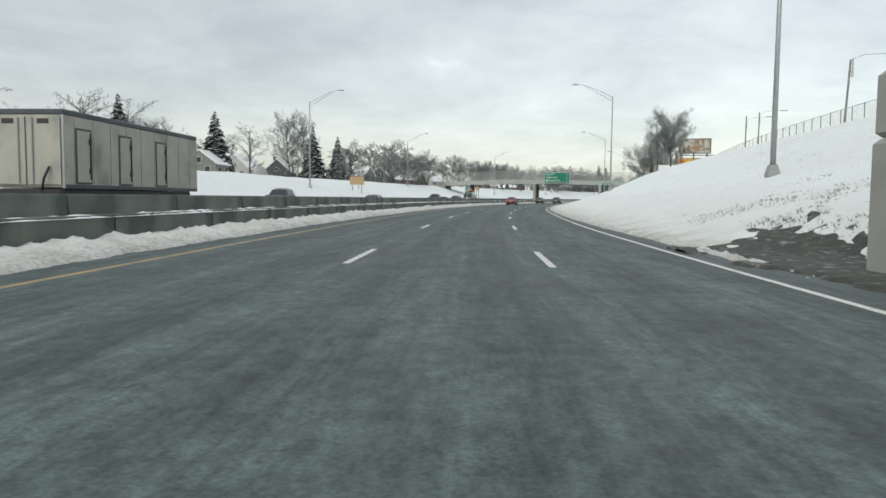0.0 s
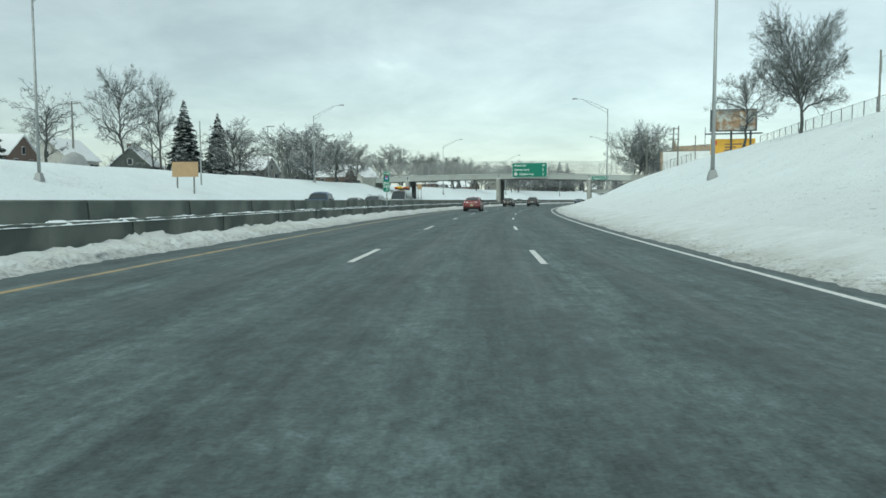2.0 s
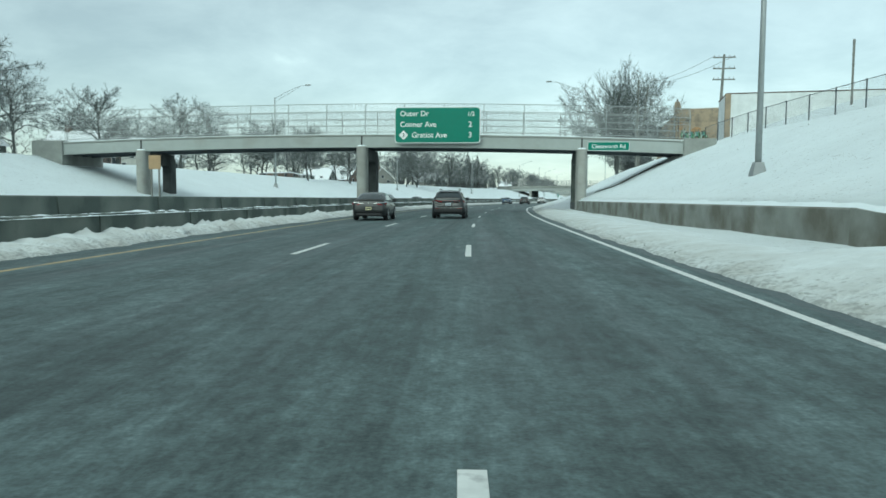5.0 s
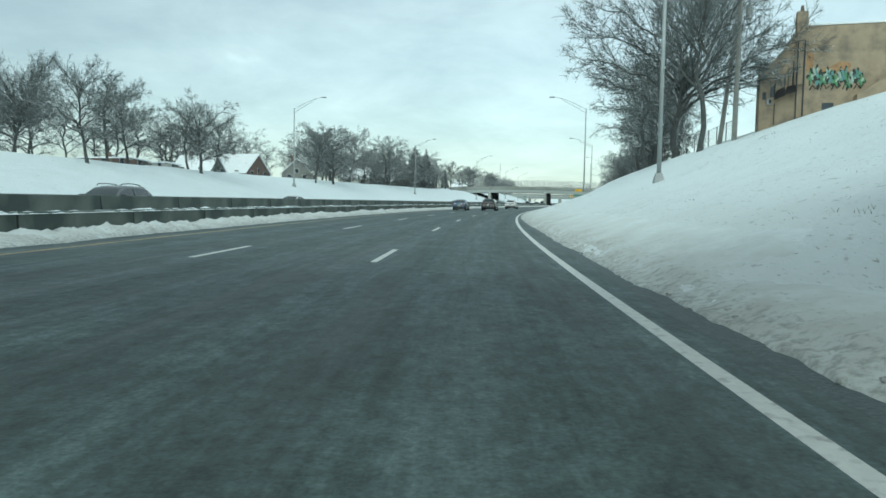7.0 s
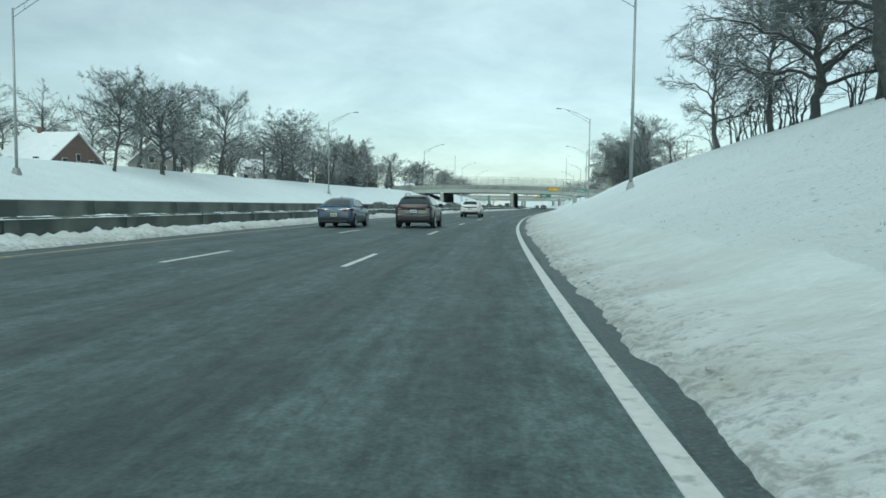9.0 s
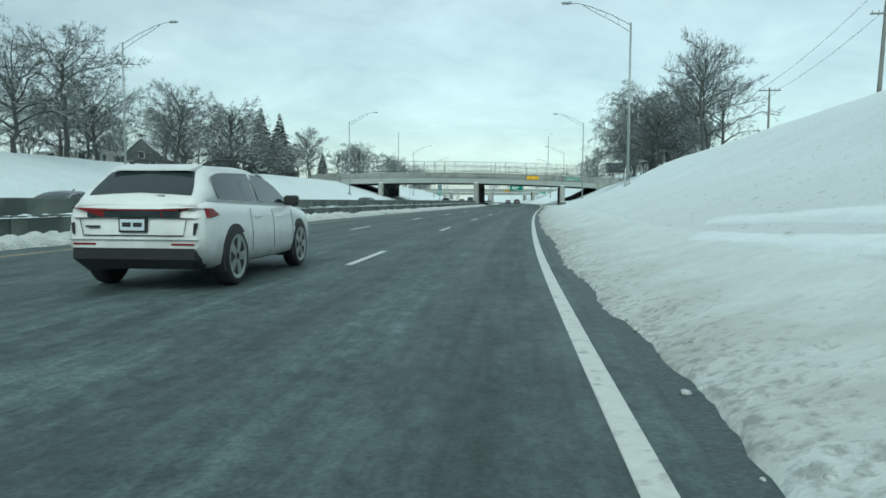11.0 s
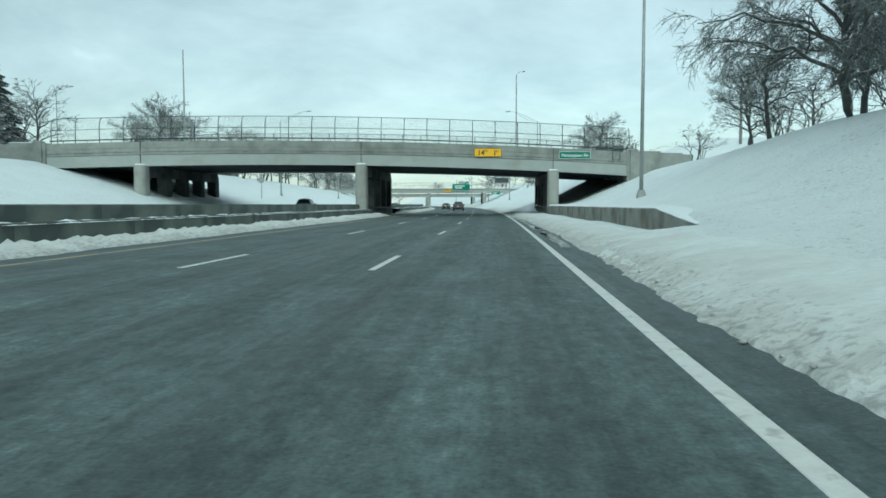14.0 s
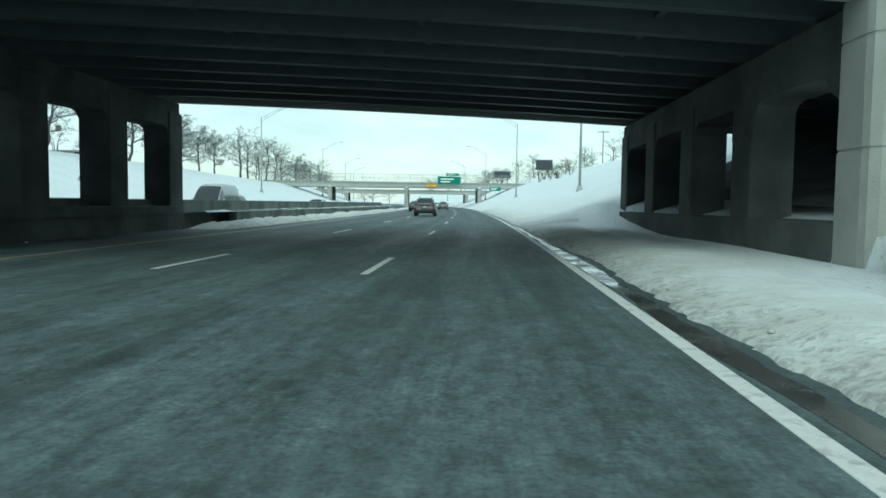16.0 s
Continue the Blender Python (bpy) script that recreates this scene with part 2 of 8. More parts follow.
def asphalt(name):
    m = mat(name, (0.061, 0.083, 0.084), 0.6, vary=0.3, scale=9.0, spec=0.35, second=(0.05, 0.068, 0.069), mix_scale=0.35, mix_at=(0.42, 0.62))
    n, l = m.node_tree.nodes, m.node_tree.links
    b = n["Principled BSDF"]
    old = b.inputs["Base Color"].links[0].from_socket
    uv = n.new("ShaderNodeUVMap")
    mp = n.new("ShaderNodeMapping")
    mp.inputs["Scale"].default_value = (1.1, 0.035, 1.0)
    l.new(uv.outputs["UV"], mp.inputs["Vector"])
    st = node(m, "ShaderNodeTexNoise", Scale=1.0, Detail=7.0, Roughness=0.6)
    l.new(mp.outputs["Vector"], st.inputs["Vector"])
    rp = n.new("ShaderNodeMapRange")
    rp.inputs["From Min"].default_value, rp.inputs["From Max"].default_value, rp.inputs["To Max"].default_value = 0.42, 0.75, 0.6
    l.new(st.outputs["Fac"], rp.inputs["Value"])
    mx = n.new("ShaderNodeMixRGB")
    mx.inputs["Color2"].default_value = (0.124, 0.163, 0.165, 1)
    l.new(rp.outputs[0], mx.inputs["Fac"])
    l.new(old, mx.inputs["Color1"])
    l.new(mx.outputs["Color"], b.inputs["Base Color"])
    last = mx.outputs["Color"]
    for scale, along, lo, hi, dark, light in ((5.0, 0.25, 0.3, 0.72, 0.72, 1.35), (26.0, 26.0, 0.3, 0.72, 0.66, 1.42), (7.0, 4.0, 0.32, 0.7, 0.7, 1.4), (1.7, 0.8, 0.3, 0.7, 0.7, 1.34)):
        mq = n.new("ShaderNodeMapping")
        mq.inputs["Scale"].default_value = (scale, along, 1.0)
        l.new(uv.outputs["UV"], mq.inputs["Vector"])
        nq = node(m, "ShaderNodeTexNoise", Scale=1.0, Detail=5.0, Roughness=0.65)
        l.new(mq.outputs["Vector"], nq.inputs["Vector"])
        rq = n.new("ShaderNodeMapRange")
        rq.inputs["From Min"].default_value, rq.inputs["From Max"].default_value, rq.inputs["To Min"].default_value, rq.inputs["To Max"].default_value = lo, hi, dark, light
        l.new(nq.outputs["Fac"], rq.inputs["Value"])
        vm = n.new("ShaderNodeVectorMath")
        vm.operation = "SCALE"
        l.new(last, vm.inputs[0])
        l.new(rq.outputs[0], vm.inputs["Scale"])
        last = vm.outputs[0]
    # darker, wetter wheel tracks, two to a lane
    sx = n.new("ShaderNodeSeparateXYZ")
    l.new(uv.outputs["UV"], sx.inputs[0])
    sn = n.new("ShaderNodeMath")
    sn.operation = "MULTIPLY_ADD"
    sn.inputs[1].default_value, sn.inputs[2].default_value = 6.2832 / 1.83, 1.57
    l.new(sx.outputs["X"], sn.inputs[0])
    si = n.new("ShaderNodeMath")
    si.operation = "SINE"
    l.new(sn.outputs[0], si.inputs[0])
    rt = n.new("ShaderNodeMapRange")
    rt.inputs["From Min"].default_value, rt.inputs["To Min"].default_value, rt.inputs["To Max"].default_value = -1.0, 0.86, 1.12
    l.new(si.outputs[0], rt.inputs["Value"])
    vt = n.new("ShaderNodeVectorMath")
    vt.operation = "SCALE"
    l.new(last, vt.inputs[0])
    l.new(rt.outputs[0], vt.inputs["Scale"])
    l.new(vt.outputs[0], b.inputs["Base Color"])
    rr = n.new("ShaderNodeMapRange")
    rr.inputs["From Min"].default_value, rr.inputs["From Max"].default_value = 0.35, 0.65
    rr.inputs["To Min"].default_value, rr.inputs["To Max"].default_value = 0.55, 0.8
    l.new(st.outputs["Fac"], rr.inputs["Value"])
    l.new(rr.outputs[0], b.inputs["Roughness"])
    co = n.new("ShaderNodeTexCoord")
    bn = node(m, "ShaderNodeTexNoise", Scale=60.0, Detail=4.0)
    l.new(co.outputs["Object"], bn.inputs["Vector"])
    bp = node(m, "ShaderNodeBump", Strength=0.35, Distance=0.01)
    l.new(bn.outputs["Fac"], bp.inputs["Height"])
    l.new(bp.outputs["Normal"], b.inputs["Normal"])
    return m


def puddle():
    """Thin meltwater that breaks up into damp asphalt."""
    m = mat("meltwater", (0.07, 0.072, 0.07), 0.3, vary=0.25, scale=4.0, spec=0.5)
    n, l = m.node_tree.nodes, m.node_tree.links
    co = n.new("ShaderNodeTexCoord")
    nz = node(m, "ShaderNodeTexNoise", Scale=0.9, Detail=6.0, Roughness=0.65)
    l.new(co.outputs["Object"], nz.inputs["Vector"])
    rg = n.new("ShaderNodeMapRange")
    rg.inputs["From Min"].default_value, rg.inputs["From Max"].default_value = 0.42, 0.6
    rg.inputs["To Min"].default_value, rg.inputs["To Max"].default_value = 0.02, 0.4
    l.new(nz.outputs["Fac"], rg.inputs["Value"])
    l.new(rg.outputs[0], n["Principled BSDF"].inputs["Roughness"])
    return m


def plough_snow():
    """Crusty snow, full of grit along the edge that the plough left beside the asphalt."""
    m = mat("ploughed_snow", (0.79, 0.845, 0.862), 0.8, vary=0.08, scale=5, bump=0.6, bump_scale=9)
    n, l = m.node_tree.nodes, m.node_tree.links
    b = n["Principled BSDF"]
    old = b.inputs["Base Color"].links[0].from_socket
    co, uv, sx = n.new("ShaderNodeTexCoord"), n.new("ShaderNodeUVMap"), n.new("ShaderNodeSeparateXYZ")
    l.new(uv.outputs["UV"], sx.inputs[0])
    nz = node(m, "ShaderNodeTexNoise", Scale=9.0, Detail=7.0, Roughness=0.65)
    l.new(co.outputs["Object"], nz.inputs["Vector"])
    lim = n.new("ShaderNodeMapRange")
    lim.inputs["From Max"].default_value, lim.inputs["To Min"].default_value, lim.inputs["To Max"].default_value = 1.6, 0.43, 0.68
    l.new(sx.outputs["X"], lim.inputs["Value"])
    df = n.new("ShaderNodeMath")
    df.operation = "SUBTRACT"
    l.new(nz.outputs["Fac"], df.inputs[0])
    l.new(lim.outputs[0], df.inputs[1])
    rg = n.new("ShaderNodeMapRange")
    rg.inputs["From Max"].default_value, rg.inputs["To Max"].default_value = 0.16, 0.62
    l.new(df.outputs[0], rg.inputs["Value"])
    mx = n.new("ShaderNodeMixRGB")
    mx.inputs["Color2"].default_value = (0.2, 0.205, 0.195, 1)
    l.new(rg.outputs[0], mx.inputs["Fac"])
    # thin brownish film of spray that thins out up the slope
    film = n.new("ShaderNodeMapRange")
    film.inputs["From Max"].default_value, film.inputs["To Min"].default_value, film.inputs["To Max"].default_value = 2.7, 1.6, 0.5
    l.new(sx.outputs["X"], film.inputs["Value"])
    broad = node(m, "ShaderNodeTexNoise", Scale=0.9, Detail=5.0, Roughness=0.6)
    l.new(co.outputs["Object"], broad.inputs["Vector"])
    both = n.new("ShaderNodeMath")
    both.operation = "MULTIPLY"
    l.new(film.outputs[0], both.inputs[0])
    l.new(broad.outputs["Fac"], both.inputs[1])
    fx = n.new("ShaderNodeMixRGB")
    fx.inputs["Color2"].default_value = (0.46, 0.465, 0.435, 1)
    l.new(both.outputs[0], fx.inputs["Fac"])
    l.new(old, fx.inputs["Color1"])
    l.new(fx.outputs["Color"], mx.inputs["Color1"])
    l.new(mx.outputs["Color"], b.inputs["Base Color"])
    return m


def chain_link():
    m = bpy.data.materials.new("chain_link")
    m.use_nodes = True
    n, l = m.node_tree.nodes, m.node_tree.links
    b = n["Principled BSDF"]
    b.inputs["Base Color"].default_value = (0.3, 0.31, 0.31, 1)
    b.inputs["Metallic"].default_value, b.inputs["Roughness"].default_value = 0.6, 0.5
    uv = n.new("ShaderNodeUVMap")
    total = None
    for turn in (45, -45):
        mp = n.new("ShaderNodeMapping")
        mp.inputs["Rotation"].default_value = (0, 0, radians(turn))
        mp.inputs["Scale"].default_value = (1, 1, 1)
        l.new(uv.outputs["UV"], mp.inputs["Vector"])
        wv = node(m, "ShaderNodeTexWave", Scale=3.2)
        l.new(mp.outputs["Vector"], wv.inputs["Vector"])
        th = n.new("ShaderNodeMath")
        th.operation = "GREATER_THAN"
        th.inputs[1].default_value = 0.982
        l.new(wv.outputs["Fac"], th.inputs[0])
        if total is None:
            total = th.outputs[0]
        else:
            mxx = n.new("ShaderNodeMath")
            mxx.operation = "MAXIMUM"
            l.new(total, mxx.inputs[0])
            l.new(th.outputs[0], mxx.inputs[1])
            total = mxx.outputs[0]
    l.new(total, b.inputs["Alpha"])
    return m


M_SNOW = snow_ground()
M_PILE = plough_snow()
M_CAP = mat("settled_snow", (0.77, 0.82, 0.84), 0.8, vary=0.04, scale=3, bump=0.5, bump_scale=6)
M_GRIT = mat("gritty_shoulder", (0.048, 0.067, 0.07), 0.55, vary=0.3, scale=6, bump=0.35, bump_scale=25, second=(0.095, 0.125, 0.13), mix_scale=28, mix_at=(0.5, 0.7))
M_SOIL = mat("thawed_earth", (0.04, 0.043, 0.036), 0.7, vary=0.4, scale=3.0, bump=1.0, bump_scale=7, second=(0.3, 0.32, 0.31), mix_scale=4.5, mix_at=(0.56, 0.74))
M_PUDDLE = puddle()
M_ROAD = asphalt("wet_asphalt")
M_LINE = mat("white_road_paint", (0.62, 0.63, 0.61), 0.6, vary=0.1, scale=9, second=(0.3, 0.3, 0.3), mix_scale=7, mix_at=(0.56, 0.75))
M_YELLOW = mat("yellow_road_paint", (0.36, 0.27, 0.13), 0.6, vary=0.15, scale=9, second=(0.15, 0.15, 0.135), mix_scale=1.3, mix_at=(0.44, 0.72))
M_CONC = mat("weathered_concrete", (0.29, 0.3, 0.28), 0.85, vary=0.16, scale=1.2, bump=0.4, bump_scale=30, second=(0.17, 0.18, 0.165), mix_scale=0.5, mix_at=(0.5, 0.75))
# splash-stained barrier concrete; also the shaded rear parts of one footbridge pier
M_BARR = mat("splash_and_shade_concrete", (0.16, 0.18, 0.158), 0.85, vary=0.25, scale=1.6, bump=0.4, bump_scale=26, second=(0.066, 0.084, 0.074), mix_scale=0.8, mix_at=(0.38, 0.6))
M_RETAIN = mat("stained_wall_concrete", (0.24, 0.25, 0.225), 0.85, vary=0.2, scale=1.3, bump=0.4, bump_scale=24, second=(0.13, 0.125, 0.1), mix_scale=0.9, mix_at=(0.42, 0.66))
# pier concrete with the shade under the decks put into its colour
M_UNDER = mat("underdeck_shade_concrete", (0.085, 0.092, 0.09), 0.9, vary=0.3, scale=0.8, bump=0.3, bump_scale=20, second=(0.04, 0.046, 0.046), mix_scale=0.5, mix_at=(0.42, 0.62))
M_PIER = mat("pier_concrete", (0.35, 0.355, 0.33), 0.85, vary=0.1, scale=0.9, bump=0.3, bump_scale=25, second=(0.27, 0.265, 0.24), mix_scale=0.6, mix_at=(0.5, 0.72))
M_FASCIA = mat("painted_girder", (0.36, 0.385, 0.37), 0.6, vary=0.07, scale=1.0, bump=0.15, bump_scale=12, second=(0.3, 0.3, 0.27), mix_scale=0.4, mix_at=(0.55, 0.75))
# dark steel; on soffits and inner girders the colour also holds under-deck shade
M_GIRDER = mat("dark_steel_and_soffit_shade", (0.06, 0.075, 0.085), 0.6, vary=0.2, scale=2, bump=0.2, bump_scale=20)
M_POLE = mat("galvanised_steel", (0.36, 0.38, 0.38), 0.5, metal=0.55, vary=0.08, scale=4)
M_RAIL = mat("dark_rail_paint", (0.035, 0.045, 0.055), 0.5, vary=0.15, scale=5)
M_LAMP = mat("lamp_housing", (0.3, 0.31, 0.31), 0.5, metal=0.3, vary=0.05)
M_LENS = mat("lamp_lens", (0.6, 0.6, 0.58), 0.2, vary=0.03)
M_GREEN = mat("green_sign_sheet", (0.0, 0.17, 0.11), 0.4, vary=0.05, scale=2)
M_WHITE = mat("white_sign_legend", (0.75, 0.78, 0.77), 0.4, vary=0.02)
M_SIGNY = mat("yellow_sign_sheet", (0.85, 0.48, 0.01), 0.45, vary=0.05, scale=2)
M_INK = mat("black_sign_legend", (0.02, 0.02, 0.02), 0.5, vary=0.05)
M_TAN = mat("bare_plywood", (0.4, 0.28, 0.16), 0.8, vary=0.1, scale=2, bump=0.2, bump_scale=14)
M_SHIELD = mat("blue_shield", (0.03, 0.08, 0.32), 0.4, vary=0.03)
M_SHRED = mat("red_shield", (0.4, 0.03, 0.04), 0.4, vary=0.03)
M_BARK = snowy(mat("wet_bark", (0.072, 0.078, 0.075), 0.9, vary=0.35, scale=5, bump=0.5, bump_scale=16), 0.36, 0.3)
M_TWIG = snowy(mat("bare_twigs", (0.13, 0.145, 0.143), 0.9, vary=0.3, scale=2), 0.5, 0.55)
M_NEEDLE = snowy(mat("spruce_needles", (0.03, 0.05, 0.045), 0.85, vary=0.35, scale=3), 0.32, 0.5)
M_BRUSH = snowy(mat("brush_twigs", (0.058, 0.063, 0.06), 0.9, vary=0.3, scale=1.5), 0.12, 0.5)
M_LINK = chain_link()
M_WOOD = mat("weathered_pole_wood", (0.2, 0.2, 0.185), 0.9, vary=0.2, scale=2, bump=0.4, bump_scale=18)
M_RUBBER = mat("wet_tyre_rubber", (0.02, 0.02, 0.022), 0.7, vary=0.2, scale=8)
M_ALLOY = mat("alloy_rim", (0.5, 0.51, 0.52), 0.3, metal=0.85, vary=0.05)
M_CHROME = mat("chrome_trim", (0.75, 0.76, 0.77), 0.12, metal=1.0, vary=0.02)
M_BLACK = mat("black_plastic", (0.02, 0.02, 0.022), 0.5, vary=0.15, scale=5)
M_TAIL = mat("tail_lamp_red", (0.2, 0.012, 0.016), 0.15, vary=0.1, scale=10)
M_PLATE = mat("plate_cream", (0.62, 0.58, 0.36), 0.45, vary=0.05)
M_PLATEB = mat("plate_blue_white", (0.62, 0.68, 0.75), 0.45, vary=0.05)


def glass_mat():
    m = mat("tinted_car_glass", (0.03, 0.04, 0.045), 0.06, vary=0.1, scale=2, spec=0.7)
    return m


M_GLASS = glass_mat()


def paint(name, colour, rough=0.3, grime=(0.16, 0.16, 0.155)):
    m = mat(name, colour, rough, vary=0.04, scale=3, second=grime, mix_scale=1.1, mix_at=(0.55, 0.9))
    # dried salt and splashed dirt, thickest along the sills and bumpers
    n, l = m.node_tree.nodes, m.node_tree.links
    b = n["Principled BSDF"]
    old = b.inputs["Base Color"].links[0].from_socket
    co, sx = n.new("ShaderNodeTexCoord"), n.new("ShaderNodeSeparateXYZ")
    l.new(co.outputs["Object"], sx.inputs[0])
    nz = node(m, "ShaderNodeTexNoise", Scale=4.0, Detail=8.0, Roughness=0.7)
    l.new(co.outputs["Object"], nz.inputs["Vector"])
    hi = n.new("ShaderNodeMath")
    hi.operation = "MULTIPLY_ADD"
    hi.inputs[1].default_value = 0.9
    l.new(nz.outputs["Fac"], hi.inputs[0])
    l.new(sx.outputs["Z"], hi.inputs[2])
    dirt = n.new("ShaderNodeMapRange")
    dirt.inputs["From Min"].default_value, dirt.inputs["From Max"].default_value = 0.7, 1.25
    dirt.inputs["To Min"].default_value, dirt.inputs["To Max"].default_value = 0.75, 0.0
    l.new(hi.outputs[0], dirt.inputs["Value"])
    mx = n.new("ShaderNodeMixRGB")
    mx.inputs["Color2"].default_value = (*[c * 0.7 for c in grime], 1)
    l.new(dirt.outputs[0], mx.inputs["Fac"])
    l.new(old, mx.inputs["Color1"])
    l.new(mx.outputs["Color"], b.inputs["Base Color"])
    wet = n.new("ShaderNodeMapRange")
    wet.inputs["To Min"].default_value, wet.inputs["To Max"].default_value = rough, 0.75
    l.new(dirt.outputs[0], wet.inputs["Value"])
    l.new(wet.outputs[0], b.inputs["Roughness"])
    m.node_tree.nodes["Principled BSDF"].inputs["Coat Weight"].default_value = 0.45
    m.node_tree.nodes["Principled BSDF"].inputs["Coat Roughness"].default_value = 0.1
    return m


P_RED = paint("crystal_red_paint", (0.2, 0.014, 0.022), 0.3, grime=(0.17, 0.075, 0.075))
P_WHITE = paint("white_paint", (0.75, 0.76, 0.76), 0.3, grime=(0.5, 0.5, 0.48))
P_BLACK = paint("black_paint", (0.012, 0.014, 0.017), 0.3, grime=(0.06, 0.06, 0.06))
P_GREY = paint("grey_paint", (0.12, 0.13, 0.14), 0.35)
P_SILVER = paint("silver_paint", (0.42, 0.43, 0.44), 0.35)
P_VAN = paint("pale_grey_paint", (0.5, 0.53, 0.52), 0.35, grime=(0.32, 0.33, 0.32))
P_BLUE = paint("blue_paint", (0.02, 0.07, 0.15), 0.3)


# ---------------------------------------------------------------- shaping helpers
class Geo:
    """A pile of vertices and faces that becomes one mesh."""

    def __init__(self):
        self.v, self.f, self.uv = [], [], None

    def add(self, verts, faces):
        k = len(self.v)
        self.v += [tuple(p) for p in verts]
        self.f += [tuple(i + k for i in f) for f in faces]
        return self

    def box(self, x0, x1, y0, y1, z0, z1, c=0.0):
        if c <= 0:
            p = [(x, y, z) for z in (z0, z1) for y in (y0, y1) for x in (x0, x1)]
            return self.add(p, [(0, 2, 3, 1), (4, 5, 7, 6), (0, 1, 5, 4), (2, 6, 7, 3), (0, 4, 6, 2), (1, 3, 7, 5)])
        c = min(c, (x1 - x0) * 0.45, (y1 - y0) * 0.45, (z1 - z0) * 0.45)
        lo = [(x0 + c, y0), (x1 - c, y0), (x1, y0 + c), (x1, y1 - c), (x1 - c, y1), (x0 + c, y1), (x0, y1 - c), (x0, y0 + c)]
        mx, my = (x0 + x1) / 2, (y0 + y1) / 2
        rings = []
        for z, k in ((z0, c), (z0 + c, 0), (z1 - c, 0), (z1, c)):
            rings.append([(mx + (x - mx) * (1 - k / max(abs(x1 - x0) / 2, 1e-6)), my + (y - my) * (1 - k / max(abs(y1 - y0) / 2, 1e-6)), z) for x, y in lo])
        return self.loft(rings, caps=True)

    def loft(self, rings, caps=True, closed=True):
        n, k = len(rings[0]), len(self.v)
        for r in rings:
            self.v += [tuple(p) for p in r]
        for a in range(len(rings) - 1):
            for i in range(n if closed else n - 1):
                j = (i + 1) % n
                self.f.append((k + a * n + i, k + a * n + j, k + (a + 1) * n + j, k + (a + 1) * n + i))
        if caps:
            self.f.append(tuple(k + i for i in reversed(range(n))))
            self.f.append(tuple(k + (len(rings) - 1) * n + i for i in range(n)))
        return self

    def tube(self, path, radii, n=8, caps=True):
        path = [Vector(p) for p in path]
        rings = []
        for i, p in enumerate(path):
            d = (path[min(i + 1, len(path) - 1)] - path[max(i - 1, 0)]).normalized()
            side = d.cross(Vector((0, 0, 1)) if abs(d.z) < 0.95 else Vector((1, 0, 0))).normalized()
            up = side.cross(d)
            r = radii[i] if isinstance(radii, (list, tuple)) else radii
            rings.append([p + (side * math.cos(6.2832 * k / n) + up * math.sin(6.2832 * k / n)) * r for k in range(n)])
        return self.loft(rings, caps)

    def slab(self, poly, axis, a, b):
        """A polygon given in the two other axes, made thick from a to b along an axis."""
        def pt(p, h):
            q = list(p)
            q.insert("xyz".index(axis), h)
            return tuple(q)
        return self.loft([[pt(p, a) for p in poly], [pt(p, b) for p in poly]])

    def mesh(self, name, material, flat=True):
        me = bpy.data.meshes.new(name)
        me.from_pydata(self.v, [], self.f)
        bm = bmesh.new()
        bm.from_mesh(me)
        bmesh.ops.recalc_face_normals(bm, faces=bm.faces)
        bm.to_mesh(me)
        bm.free()
        me.materials.append(material)
        if not flat:
            me.polygons.foreach_set("use_smooth", [True] * len(me.polygons))
        return me


def part(name, geo, material, parent, label="", flat=True):
    """One mesh object under a thing or under a part."""
    ob = new(name, geo.mesh(name, material, flat) if isinstance(geo, Geo) else geo)
    ob.parent = parent
    if label:
        tagged(ob, label)
    return ob


def thing(name, m, label, category, group="", kind=""):
    e = new(name)
    e.matrix_world = m
    return tagged(e, label, category, group, kind)


def lettering(text, size, material, align="LEFT"):
    """Raised letters in the built-in font, standing in the x-z plane and facing -y."""
    cu = bpy.data.curves.new("legend", "FONT")
    cu.body, cu.size, cu.align_x, cu.extrude, cu.offset = text, size, align, 0.006, size * 0.012
    tmp = bpy.data.objects.new("legend", cu)
    scene.collection.objects.link(tmp)
    bpy.context.view_layer.update()
    me = bpy.data.meshes.new_from_object(tmp.evaluated_get(bpy.context.evaluated_depsgraph_get()))
    bpy.data.objects.remove(tmp)
    me.transform(Matrix.Rotation(radians(90), 4, "X"))
    me.materials.clear()
    me.materials.append(material)
    return me


def letters(text, x, y, z, size, material, parent, align="LEFT"):
    ob = part("legend", lettering(text, size, material, align), material, parent)
    ob.location = (x, y, z)
    return ob


def strip(name, s0, s1, us, zs, material, step=2.0, kind="structure", label="", category="", uv=False):
    """A band along the road, of the cross-section (us, zs); zs may be a function of s and u."""
    n = int((s1 - s0) / step) + 1
    ss = np.linspace(s0, s1, n)
    v = [place(s, u(s) if callable(u) else u, zs(s, i) if callable(zs) else zs[i]) for s in ss for i, u in enumerate(us)]
    k = len(us)
    f = [(a * k + i, a * k + i + 1, (a + 1) * k + i + 1, (a + 1) * k + i) for a in range(n - 1) for i in range(k - 1)]
    me = bpy.data.meshes.new(name)
    me.from_pydata(v, [], f)
    me.materials.append(material)
    if uv:
        lay = me.uv_layers.new(name="UVMap")
        co = np.array([(u, s) for s in ss for u in us], dtype=np.float32)
        idx = np.empty(len(me.loops), dtype=np.int32)
        me.loops.foreach_get("vertex_index", idx)
        lay.data.foreach_set("uv", co[idx].ravel())
    ob = new(name, me)
    return tagged(ob, label, category, "", kind)


rnd = random.Random(11)

